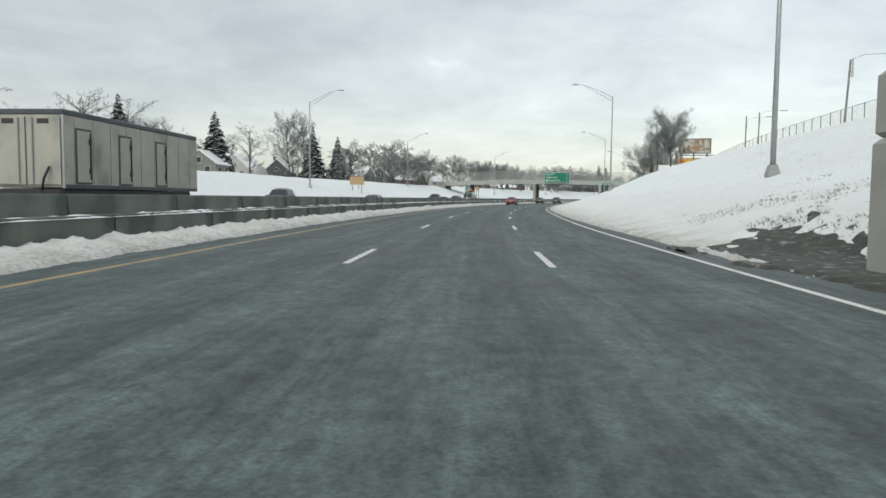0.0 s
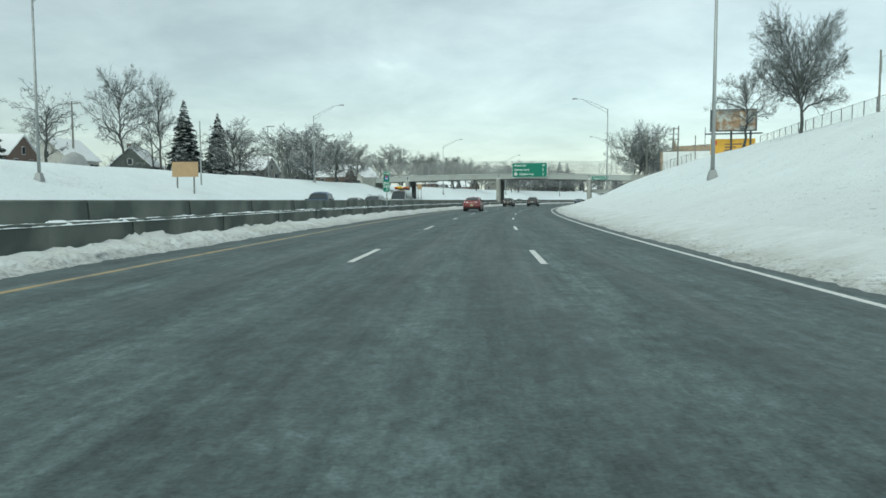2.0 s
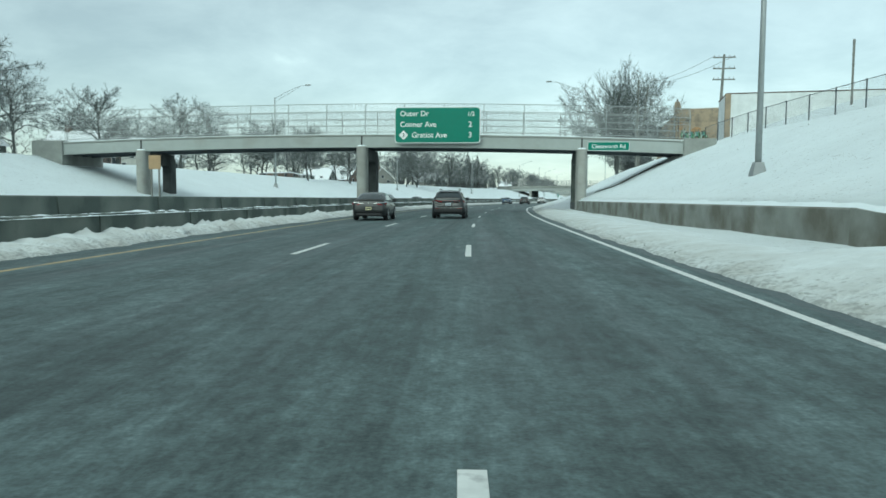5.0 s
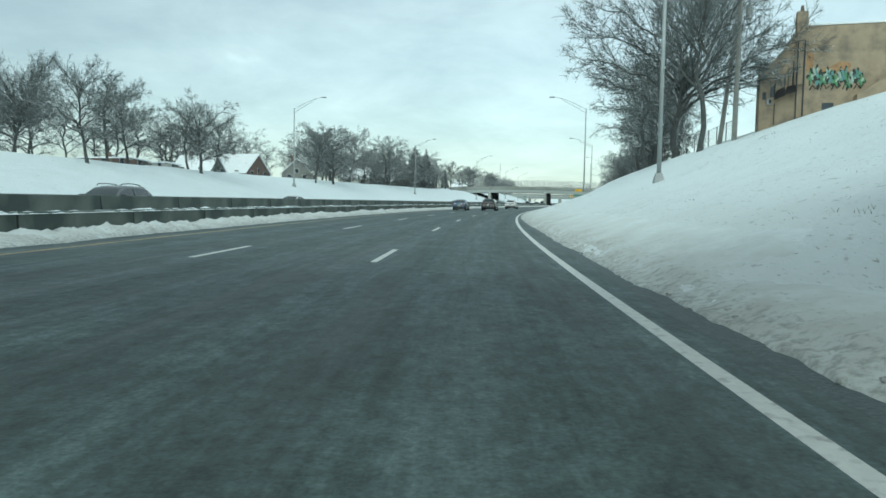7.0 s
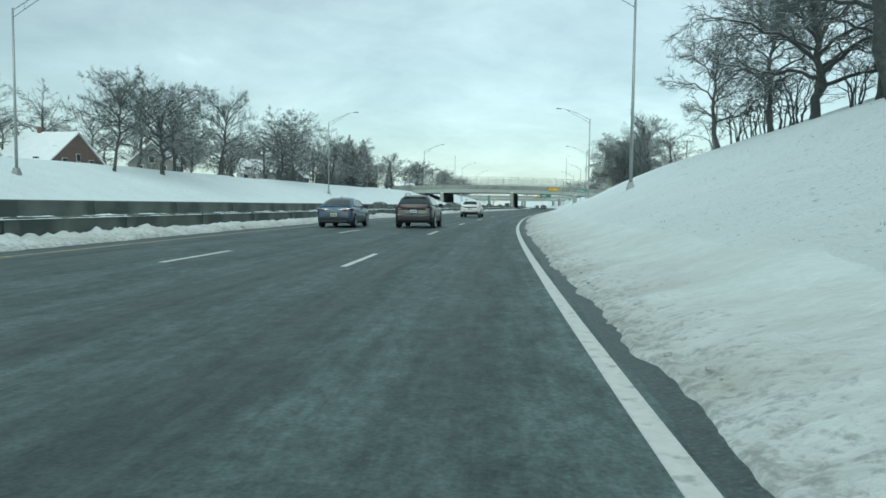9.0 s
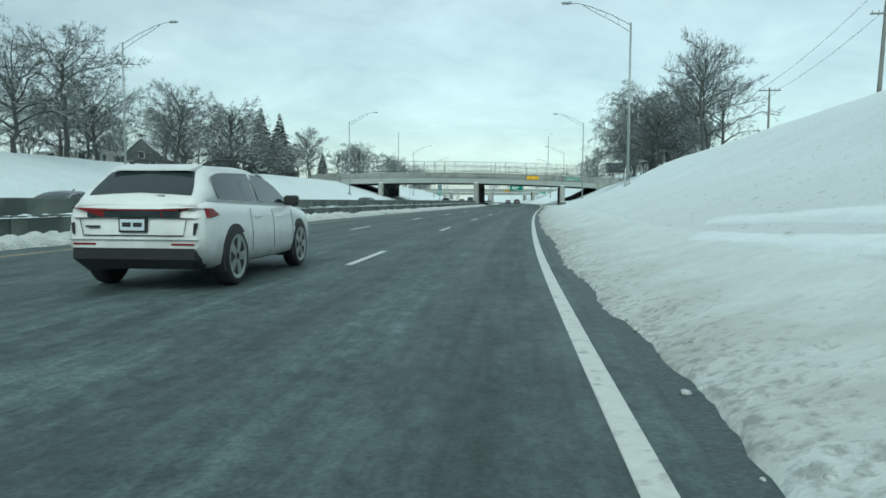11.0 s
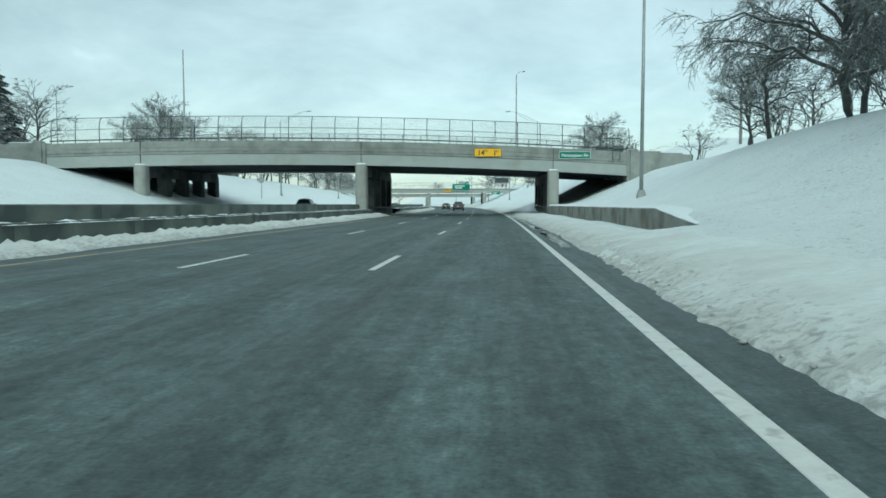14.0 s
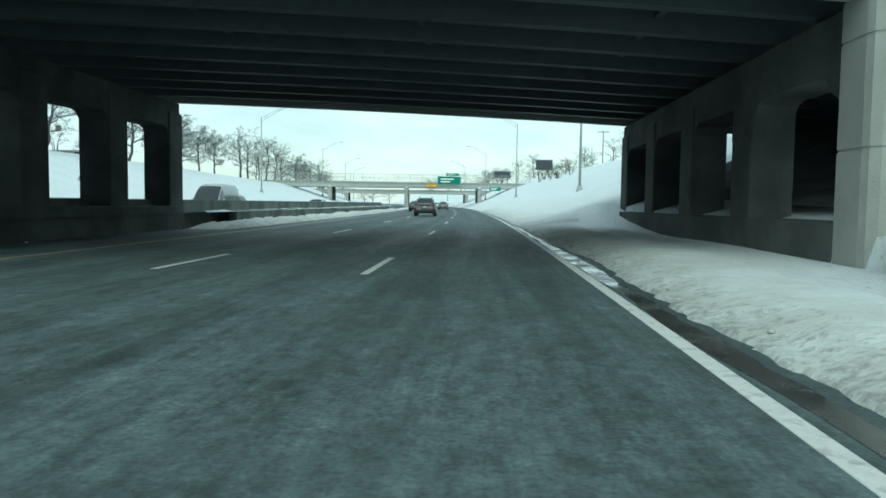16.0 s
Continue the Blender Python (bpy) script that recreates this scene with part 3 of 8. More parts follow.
# ---------------------------------------------------------------- ground and road
def build_ground():
    ss = [s for s in np.arange(-180, -40, 10)] + [s for s in np.arange(-40, 620, 2.5)] + [s for s in np.arange(620, 900, 6)] + [s for s in np.arange(900, 1301, 25)]
    us = [-350, -260, -170, -110, -80, -65, -55, -48, -43, -39, -37, -36, -35, -34, -33, -32, -30, -28, -26, -24, -22, -20.5, -19.3, -18.6, -18.2, -18.0, -4.7, -1.3, 5, 11.0, 11.4,
          11.7, 12, 12.4, 12.8, 13.4, 14, 14.6, 15.2, 15.3, 16, 17, 18, 19, 20, 21.5, 23, 24.5, 26, 27.5, 29, 30, 31, 32, 33, 34, 35, 36, 37, 38, 39, 41, 44, 50, 60, 80, 120, 170, 260, 350]
    v = []
    for s in ss:
        for u in us:
            v.append(place(s, u, ground_z(s, u) + ripple(s, u)))
    n, k = len(ss), len(us)
    f = [(a * k + i, a * k + i + 1, (a + 1) * k + i + 1, (a + 1) * k + i) for a in range(n - 1) for i in range(k - 1)]
    rim = [i for i in range(k)] + [a * k + k - 1 for a in range(1, n)] + [(n - 1) * k + i for i in range(k - 2, -1, -1)] + [a * k for a in range(n - 2, 0, -1)]
    c = Vector((120, 500, 0))
    base = len(v)
    for i in rim:
        d = Vector(v[i]) - c
        d.z = 0
        d.normalize()
        v.append((c.x + d.x * 3800, c.y + d.y * 3800, 6.0))
    m = len(rim)
    for i in range(m):
        j = (i + 1) % m
        f.append((rim[i], base + i, base + j, rim[j]))
    me = bpy.data.meshes.new("ground")
    me.from_pydata(v, [], f)
    bm = bmesh.new()
    bm.from_mesh(me)
    bmesh.ops.recalc_face_normals(bm, faces=bm.faces)
    bm.to_mesh(me)
    bm.free()
    if me.polygons[len(me.polygons) // 3].normal.z < 0:
        me.flip_normals()
    me.polygons.foreach_set("use_smooth", [True] * len(me.polygons))
    lay = me.uv_layers.new(name="UVMap")
    flat = np.array([(u, s) for s in ss for u in us] + [(400.0, 0.0)] * len(rim), dtype=np.float32)
    idx = np.empty(len(me.loops), dtype=np.int32)
    me.loops.foreach_get("vertex_index", idx)
    lay.data.foreach_set("uv", flat[idx].ravel())
    me.materials.append(M_SNOW)
    tagged(new("ground", me), "snow-covered grass banks with streaks of dead grass", "ground", "", "structure")


build_ground()
road = strip("road", -150, 1200, [-1.62, -1.6, 0.0, 3.66, 7.32, 10.98, 12.6, 12.62], [-0.15, 0, 0, 0, 0, 0, 0, -0.15], M_ROAD, 3.0,
             label="wet dark asphalt motorway with salt streaks", category="road", uv=True)
strip("road", -150, 1200, [-18.3, -18.28, -16.8, -13.1, -9.5, -5.8, -4.72, -4.7], [-0.15, 0, 0, 0, 0, 0, 0, -0.15], M_ROAD, 4.0,
      label="wet asphalt of the opposite carriageway", category="road", uv=True)


def edge_wobble(s, w=1.0):
    return w * (0.13 * noise.noise((s * 0.11, 3.1, 0)) + 0.09 * noise.noise((s * 0.6, 7.7, 0)) + 0.07 * noise.noise((s * 2.3, 5.7, 0)))


def line_u(s):
    return 10.98 - 0.38 * (1 - smooth(165, 200, s)) - 0.25 * (1 - smooth(45, 75, s)) - 0.11 * smooth(305, 335, s) * (1 - smooth(365, 392, s))


def line_w(s):
    return 0.06 + 0.02 * smooth(165, 200, s)


yellow = strip("edge_line", -60, 640, [-0.07, -0.065, 0.065, 0.07], [0.0, 0.005, 0.005, 0.0], M_YELLOW, 3.0, "", "faded yellow edge line")
yellow.parent = road
white = strip("edge_line", -60, 640, [lambda s: line_u(s) - line_w(s), lambda s: line_u(s) - line_w(s) + 0.005,
                                      lambda s: line_u(s) + line_w(s) - 0.005, lambda s: line_u(s) + line_w(s)],
              [0.0, 0.005, 0.005, 0.0], M_LINE, 3.0, "", "white edge line")
white.parent = road
dash_mesh = Geo().box(-0.065, 0.065, 0, 3.6, 0.0, 0.006, 0.003).mesh("lane_dash", M_LINE)
for line, phase in ((3.66, 2.07), (7.32, 1.82)):
    for k in range(-4, 48):
        s = phase + 15.24 * k
        d = part("lane_dash", dash_mesh, M_LINE, road)
        d.matrix_basis = spot(s, line, 0.0)

# dark grit and slush along the foot of the snow
strip("verge", -60, 640, [lambda s: edge_u(s) - 0.16 + edge_wobble(s, 0.8), lambda s: edge_u(s) - 0.08 + edge_wobble(s), lambda s: edge_u(s) + 0.08 + edge_wobble(s), lambda s: edge_u(s) + 0.3], [0.0012, 0.006, 0.016, 0.0], M_GRIT, 0.3,
      "stuff", "dark grit and slush along the edge of the asphalt", "grit")
strip("puddle", 466, 556, [lambda s: 11.3 - 0.25 * smooth(500, 512, s) + 0.3 * abs(noise.noise((s * 0.2, 1.0, 0))), lambda s: 11.4 - 0.25 * smooth(500, 512, s) + 0.3 * abs(noise.noise((s * 0.2, 1.0, 0))), lambda s: edge_u(s) - 0.02], [0.0035, 0.005, 0.005], M_PUDDLE, 0.5,
      "structure", "shallow meltwater standing along the edge of the asphalt", "puddle")


def snow_band(name, s0, s1, us, height, label, step, mat_, seed, rough=0.5):
    """A lumpy band of snow; height(s, i) gives the crown over each of the lines us."""
    n = int((s1 - s0) / step) + 1
    k = len(us)
    v = []
    for a in range(n):
        s = s0 + a * step
        for i, u in enumerate(us):
            uu = u(s) if callable(u) else u
            h = height(s, i)
            inner = 0 < i < k - 1
            q = Vector((s * 2.6, uu * 3.6, seed))
            z = h + ((rough(i) if callable(rough) else rough * h) * (noise.noise(q) + 0.8 * noise.noise(q * 2.3)) if inner else 0)
            v.append(place(s + (0.25 * step * noise.noise(q * 1.7) if inner else 0), uu, z))
    f = [(a * k + i, a * k + i + 1, (a + 1) * k + i + 1, (a + 1) * k + i) for a in range(n - 1) for i in range(k - 1)]
    me = bpy.data.meshes.new(name)
    me.from_pydata(v, [], f)
    me.materials.append(mat_)
    first = us[0]
    flat = []
    for a in range(n):
        s = s0 + a * step
        e = first(s) if callable(first) else first
        flat += [(abs((u(s) if callable(u) else u) - e), s) for u in us]
    lay = me.uv_layers.new(name="UVMap")
    idx = np.empty(len(me.loops), dtype=np.int32)
    me.loops.foreach_get("vertex_index", idx)
    lay.data.foreach_set("uv", np.array(flat, dtype=np.float32)[idx].ravel())
    me.polygons.foreach_set("use_smooth", [True] * len(me.polygons))
    return tagged(new(name, me), label, "snow", "", "stuff")


B1, B2 = 231.8, 519.0


def covered(s):
    """1 under the deck of the road bridge."""
    return smooth(B2 + 0.5, B2 + 3.5, s) * (1 - smooth(B2 + 17, B2 + 20, s))


berm = [-0.02, 0.08, 0.15, 0.2, 0.23, 0.25, 0.25, 0.2]
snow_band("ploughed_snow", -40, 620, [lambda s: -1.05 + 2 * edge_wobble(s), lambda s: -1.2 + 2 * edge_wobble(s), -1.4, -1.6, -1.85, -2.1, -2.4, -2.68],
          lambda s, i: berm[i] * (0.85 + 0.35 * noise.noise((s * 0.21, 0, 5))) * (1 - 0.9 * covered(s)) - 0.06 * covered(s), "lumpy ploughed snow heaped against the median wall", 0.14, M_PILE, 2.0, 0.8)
strip("median_edge", B2 - 0.5, B2 + 21, [-2.7, -2.1, -1.5], [0.02, 0.012, 0.004], M_GRIT, 1.0, "structure", "wet grit along the foot of the bridge pier", "grit")
rise = [-0.03, 0.06, 0.12, 0.17, 0.2]


FOOT = (0.0, 0.07, 0.25, 0.5, 0.85, 1.3, 1.9, 2.7)


def foot_height(s, i):
    e = edge_u(s)
    heap = rise[i] * (0.8 + 0.4 * noise.noise((s * 0.3, 0, 9))) if i < 5 else 0.0
    if i < 3:
        return heap
    u = e + FOOT[i]
    return max(heap, max(0.0, ground_z(s, u)) + ripple(s, u) + (0.07, 0.08, 0.075, 0.05, -0.06)[i - 3]) - 0.3 * (1 - smooth(35.6, 37.6, s + 1.6 * noise.noise((s * 0.8, i * 0.7, 1))))


def bare_earth(s0, s1, ua, ub, label, step=0.2):
    """A patch of thawed ground with a ragged rim that sinks under the snow around it."""
    ns, nu = int((s1 - s0) / step), int((ub - ua) / step)
    v = []
    for i in range(ns + 1):
        for j in range(nu + 1):
            a, b = s0 + i * step, ua + j * step
            rim = min(a - s0, s1 - a, b - ua, ub - b) / min(1.6, (s1 - s0) / 2, (ub - ua) / 2) + 0.9 * noise.noise((a * 0.5, b * 0.9, 3)) + 0.5 * noise.noise((a * 1.9, b * 2.6, 8))
            v.append(place(a, b, max(0.0, ground_z(a, b)) + ripple(a, b) - 0.1 + 0.16 * smooth(0.1, 0.55, rim) + 0.03 * noise.noise((a * 2.2, b * 3.4, 5))))
    me = bpy.data.meshes.new("bare_earth")
    me.from_pydata(v, [], [(i * (nu + 1) + j, (i + 1) * (nu + 1) + j, (i + 1) * (nu + 1) + j + 1, i * (nu + 1) + j + 1) for i in range(ns) for j in range(nu)])
    me.polygons.foreach_set("use_smooth", [True] * len(me.polygons))
    me.materials.append(M_SOIL)
    return tagged(new("bare_earth", me), label, "earth", "", "stuff")


bare_earth(22.0, 38.6, 10.62, 14.8, "dark thawed earth and slush round the foot of the pillar")
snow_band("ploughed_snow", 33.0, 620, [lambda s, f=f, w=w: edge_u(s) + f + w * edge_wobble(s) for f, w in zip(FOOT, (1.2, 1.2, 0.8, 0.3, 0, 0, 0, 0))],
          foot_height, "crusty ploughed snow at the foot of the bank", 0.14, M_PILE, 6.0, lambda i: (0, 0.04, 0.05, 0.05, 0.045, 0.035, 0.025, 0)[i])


def clods():
    bm = bmesh.new()
    bmesh.ops.create_icosphere(bm, subdivisions=1, radius=1.0)
    ball = [v.co.copy() for v in bm.verts]
    faces = [tuple(v.index for v in f.verts) for f in bm.faces]
    bm.free()
    g = Geo()
    for k in range(1400):
        s = rnd.uniform(20, 540)
        right = rnd.random() < 0.66
        u = edge_u(s) + rnd.uniform(0.0, 0.3) if right else rnd.uniform(-1.9, -1.0)
        r = rnd.uniform(0.012, 0.036)
        z = 0.01 + 0.4 * max(0.0, u - edge_u(s)) if right else 0.01 + 0.22 * max(0.0, -1.1 - u)
        x, y, _ = place(s, u, 0)
        g.add([(x + r * rnd.uniform(0.8, 1.5) * p.x, y + r * rnd.uniform(0.8, 1.5) * p.y, z + r * rnd.uniform(0.5, 0.9) * p.z) for p in ball], faces)
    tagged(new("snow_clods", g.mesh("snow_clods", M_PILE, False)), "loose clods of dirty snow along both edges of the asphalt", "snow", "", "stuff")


clods()

# ---------------------------------------------------------------- median walls
SEG = 6.1


def median_walls():
    low = Geo().slab([(-0.2, -0.1), (0.2, -0.1), (0.2, 0.66), (0.17, 0.72), (-0.17, 0.72), (-0.2, 0.66)], "y", 0.012, SEG - 0.012).mesh("barrier_segment", M_BARR)
    high = Geo().slab([(-0.24, -0.1), (0.24, -0.1), (0.2, 0.3), (0.13, 1.16), (0.1, 1.2), (-0.1, 1.2), (-0.13, 1.16), (-0.2, 0.3)], "y", 0.01, SEG - 0.01).mesh("barrier_segment", M_BARR)
    for u, mesh, lab in ((-2.85, low, "low stained concrete wall along the median"), (-3.95, high, "taller stained concrete barrier along the median")):
        w = tagged(new("median_wall"), lab, "barrier", "", "structure")
        w.matrix_world = Matrix.Identity(4)
        for k in range(-6, 101):
            s = SEG * k
            if u > -3 and (B1 - 3 < s + SEG / 2 < B1 + 8 or B2 - 2 < s + SEG / 2 < B2 + 23):
                continue
            seg = part("barrier_segment", mesh, M_BARR, w)
            seg.matrix_basis = spot(s, u, 0.0)
    strip("median_fill", -40, 620, [-3.75, -3.4, -3.04], [0.62, 0.6, 0.62], M_GRIT, 4.0, "structure", "earth and grit packed between the two median walls", "fill")
    cap = [0.6, 0.65, 0.675, 0.705, 0.715, 0.66]
    for a, b in ((-40, B1 - 0.8), (B1 + 6.6, B2 - 1.2), (B2 + 20.4, 620)):
        snow_band("settled_snow", a, b, [-3.7, -3.45, -3.2, -2.95, -2.76, -2.62],
                  lambda s, i: cap[i] + (0.05 if 0 < i < 5 else 0) * (noise.noise((s * 0.9, i * 0.3, 4)) + 0.7 * noise.noise((s * 3.1, i * 0.4, 8))), "ragged thin snow lying on the low median wall", 0.2, M_CAP, 3.0, 0.08)


median_walls()


# ---------------------------------------------------------------- retaining walls on the right
def retaining_wall(s0, s1):
    w = tagged(new("retaining_wall"), "low stained concrete retaining wall holding the snowy bank", "wall", "", "structure")
    k = int((s1 - s0) / 6.0)
    L = (s1 - s0) / k
    full = Geo().slab([(-0.02, -0.2), (0.45, -0.2), (0.45, 1.0), (0.42, 1.04), (0.03, 1.04), (-0.02, 1.0)], "y", 0.01, L - 0.01).mesh("wall_panel", M_RETAIN)
    end = Geo().loft([[(-0.02, 0.01, -0.2), (0.45, 0.01, -0.2), (0.45, 0.01, 0.5), (-0.02, 0.01, 0.5)], [(-0.02, L - 0.01, -0.2), (0.45, L - 0.01, -0.2), (0.45, L - 0.01, 1.04), (-0.02, L - 0.01, 1.04)]]).mesh("wall_panel", M_RETAIN)
    for i in range(k):
        p = part("wall_panel", end if i == 0 else full, M_RETAIN, w)
        p.matrix_basis = spot(s0 + i * L, 15.0, 0.0)
    snow_band("settled_snow", s0 + 1, s1 - 0.4, [15.02, 15.1, 15.3, 15.6, 16.1], lambda s, i: [1.03, 1.1, 1.14, 1.16, 1.1][i] * smooth(s0 - 6, s0 + 8, s), "thin snow lying on top of the retaining wall", 0.5, M_CAP, 1.0, 0.05)


retaining_wall(178.0, B1 - 0.2)
retaining_wall(465.0, B2 - 0.2)


# ---------------------------------------------------------------- bridges
def column(parent, x, y, top, w=1.12, d=1.15):
    g = Geo()
    pl = []
    for i in range(9):
        a = math.pi * i / 8
        pl.append((x + w / 2 * math.cos(a + math.pi), y - d * 0.18 - 0.42 * math.sin(a)))
    pl += [(x + w / 2, y + d / 2), (x - w / 2, y + d / 2)]
    def ring(z, k=0.0):
        return [(x + (a - x) * (1 - k), y + (b - y) * (1 - k), z) for a, b in pl]
    g.loft([ring(-0.3), ring(2.1), ring(2.105, 0.03), ring(2.145, 0.03), ring(2.15), ring(3.85), ring(3.855, 0.03), ring(3.895, 0.03), ring(3.9), ring(top - 0.14), ring(top - 0.05, 0.08), ring(top, 0.3)])
    c = part("column", g, M_PIER, parent)
    s = Geo()
    s.loft([ring(top - 0.06, 0.1), ring(top + 0.04, 0.2), ring(top + 0.08, 0.5)])
    part("snow_cap", s, M_CAP, c, "snow on the column head")
    return c


def bent(parent, x, ys, z_top, wide=1.12, back=M_UNDER):
    """A row of columns under a haunched cross beam, standing on a plinth."""
    y0, y1 = ys[0] - 0.5, ys[-1] + 0.55
    for i, y in enumerate(ys):
        # rear columns, beam and plinth carry the deck's shade in their darker colour
        if i == 0:
            column(parent, x, y - 0.6 * wide / 1.12, z_top + 0.16, wide)
        else:
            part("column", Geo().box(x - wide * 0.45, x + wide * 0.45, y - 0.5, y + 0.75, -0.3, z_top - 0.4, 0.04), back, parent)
    g = Geo()
    out = [(y0 + 0.55, z_top), (y1, z_top), (y1, z_top - 0.95)]
    low = []
    for a, b in zip(ys[:-1], ys[1:]):
        m, h = (a + b) / 2, (b - a) / 2 - 0.5
        low += [(m - h, z_top - 1.3), (m - h * 0.9, z_top - 1.08), (m - h * 0.75, z_top - 1.0), (m + h * 0.75, z_top - 1.0), (m + h * 0.9, z_top - 1.08), (m + h, z_top - 1.3)]
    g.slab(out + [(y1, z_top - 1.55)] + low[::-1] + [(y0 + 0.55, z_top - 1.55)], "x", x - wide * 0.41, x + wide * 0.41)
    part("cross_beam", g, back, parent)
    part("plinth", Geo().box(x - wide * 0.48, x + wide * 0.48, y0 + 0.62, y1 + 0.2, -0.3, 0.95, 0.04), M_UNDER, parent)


def curve_slab(parent, name, u0, u1, zf, dz0, dz1, y0, y1, material, n=28, label=""):
    """A beam across the road that follows the deck's camber zf(u)."""
    rings = []
    for i in range(n + 1):
        u = u0 + (u1 - u0) * i / n
        z = zf(u)
        rings.append([(u, y0, z + dz0), (u, y1, z + dz0), (u, y1, z + dz1), (u, y0, z + dz1)])
    return part(name, Geo().loft(rings), material, parent, label)


def fence_panel(parent, u0, u1, zf, z0, z1, y, lean=0.0):
    n = int((u1 - u0) / 2.5)
    v, f, uv = [], [], []
    for i in range(n + 1):
        u = u0 + (u1 - u0) * i / n
        v += [(u, y, zf(u) + z0), (u, y, zf(u) + z1 * 0.72), (u, y + lean, zf(u) + z1)]
        uv += [(u, z0), (u, z1 * 0.72), (u, z1)]
    for i in range(n):
        for j in range(2):
            f.append((i * 3 + j, i * 3 + 3 + j, i * 3 + 4 + j, i * 3 + 1 + j))
    me = bpy.data.meshes.new("mesh_panel")
    me.from_pydata(v, [], f)
    me.materials.append(M_LINK)
    lay = me.uv_layers.new(name="UVMap")
    idx = np.empty(len(me.loops), dtype=np.int32)
    me.loops.foreach_get("vertex_index", idx)
    lay.data.foreach_set("uv", np.array(uv, dtype=np.float32)[idx].ravel())
    return part("mesh_panel", me, M_LINK, parent, "grey chain-link mesh")


def rail(parent, name, u0, u1, zf, dz, y, r, material, n=30):
    return part(name, Geo().tube([(u0 + (u1 - u0) * i / n, y, zf(u0 + (u1 - u0) * i / n) + dz) for i in range(n + 1)], r, 6), material, parent)


def footbridge():
    zf = lambda u: 6.5 - 0.0008 * (u + 3) ** 2
    b = thing("footbridge", spot(B1, 0, 0), "narrow pale girder bridge with tall mesh fences, snow on its edges", "bridge", "", "structure")
    W = 6.0
    curve_slab(b, "girder", -31, 24.2, zf, -0.92, -0.02, 0.0, 0.32, M_FASCIA, label="pale grey outer girder")
    curve_slab(b, "girder", -31, 24.2, zf, -0.92, -0.02, W - 0.32, W, M_FASCIA)
    curve_slab(b, "flange", -31, 24.2, zf, -0.97, -0.925, -0.12, 0.42, M_FASCIA)
    # inner girders and frames: dark steel, with under-deck shade in the colour
    for y in (1.5, 2.9, 4.4):
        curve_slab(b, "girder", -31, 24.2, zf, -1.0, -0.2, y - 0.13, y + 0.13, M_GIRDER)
    curve_slab(b, "deck", -31, 24.2, zf, -0.2, 0.0, 0.34, W - 0.34, M_CONC)
    curve_slab(b, "curb", -31, 24.2, zf, 0.0, 0.12, -0.06, 0.4, M_CONC)
    curve_slab(b, "snow_cap", -31, 24.2, zf, 0.12, 0.17, -0.04, 0.34, M_CAP, label="thin snow along the deck edge")
    for k in range(14):
        u = -28 + k * 3.7
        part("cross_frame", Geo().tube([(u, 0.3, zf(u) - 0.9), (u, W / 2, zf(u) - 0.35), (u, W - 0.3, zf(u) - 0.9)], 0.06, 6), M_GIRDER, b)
    # darker rear pier colours stand in for shade, darkest at the two left bents
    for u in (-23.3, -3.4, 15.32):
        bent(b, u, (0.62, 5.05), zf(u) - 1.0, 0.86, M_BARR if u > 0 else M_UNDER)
        part("bearing", Geo().box(u - 0.06, u + 0.06, -0.03, 0.1, zf(u) - 0.95, zf(u) + 0.1), M_BLACK, b, "dark open deck joint")
    post_mesh = Geo().tube([(0, 0, 0), (0, 0, 1.9), (0, 0.06, 2.35), (0, 0.2, 2.7)], 0.035, 6).mesh("fence_post", M_POLE)
    for y in (0.12, W - 0.12):
        for k in range(17):
            u = -30.3 + k * 3.4
            p = part("fence_post", post_mesh, M_POLE, b)
            p.matrix_basis = pose(u, y, zf(u) + 0.1, 0, 0, 0 if y < 3 else 180)
        for dz in (0.35, 0.9, 1.45, 2.0):
            rail(b, "fence_rail", -30.6, 24.2, zf, dz, y, 0.022, M_POLE)
        rail(b, "fence_rail", -30.6, 24.2, zf, 2.78, y + (0.18 if y < 3 else -0.18), 0.03, M_POLE)
        fence_panel(b, -30.6, 24.2, zf, 0.15, 2.78, y, 0.18 if y < 3 else -0.18)
    for u0, u1 in ((23.6, 26.2), (-33.5, -30.6)):
        z = zf((u0 + u1) / 2)
        part("abutment", Geo().box(u0, u1, -0.25, W + 0.25, 1.5, z + 0.35, 0.05), M_CONC, b)
    return b


SKEW = 0.114
RB = spot(B2 - 0.6, 0, 0) @ pose(0, 0, 0, 0, 0, math.degrees(math.atan(SKEW)))


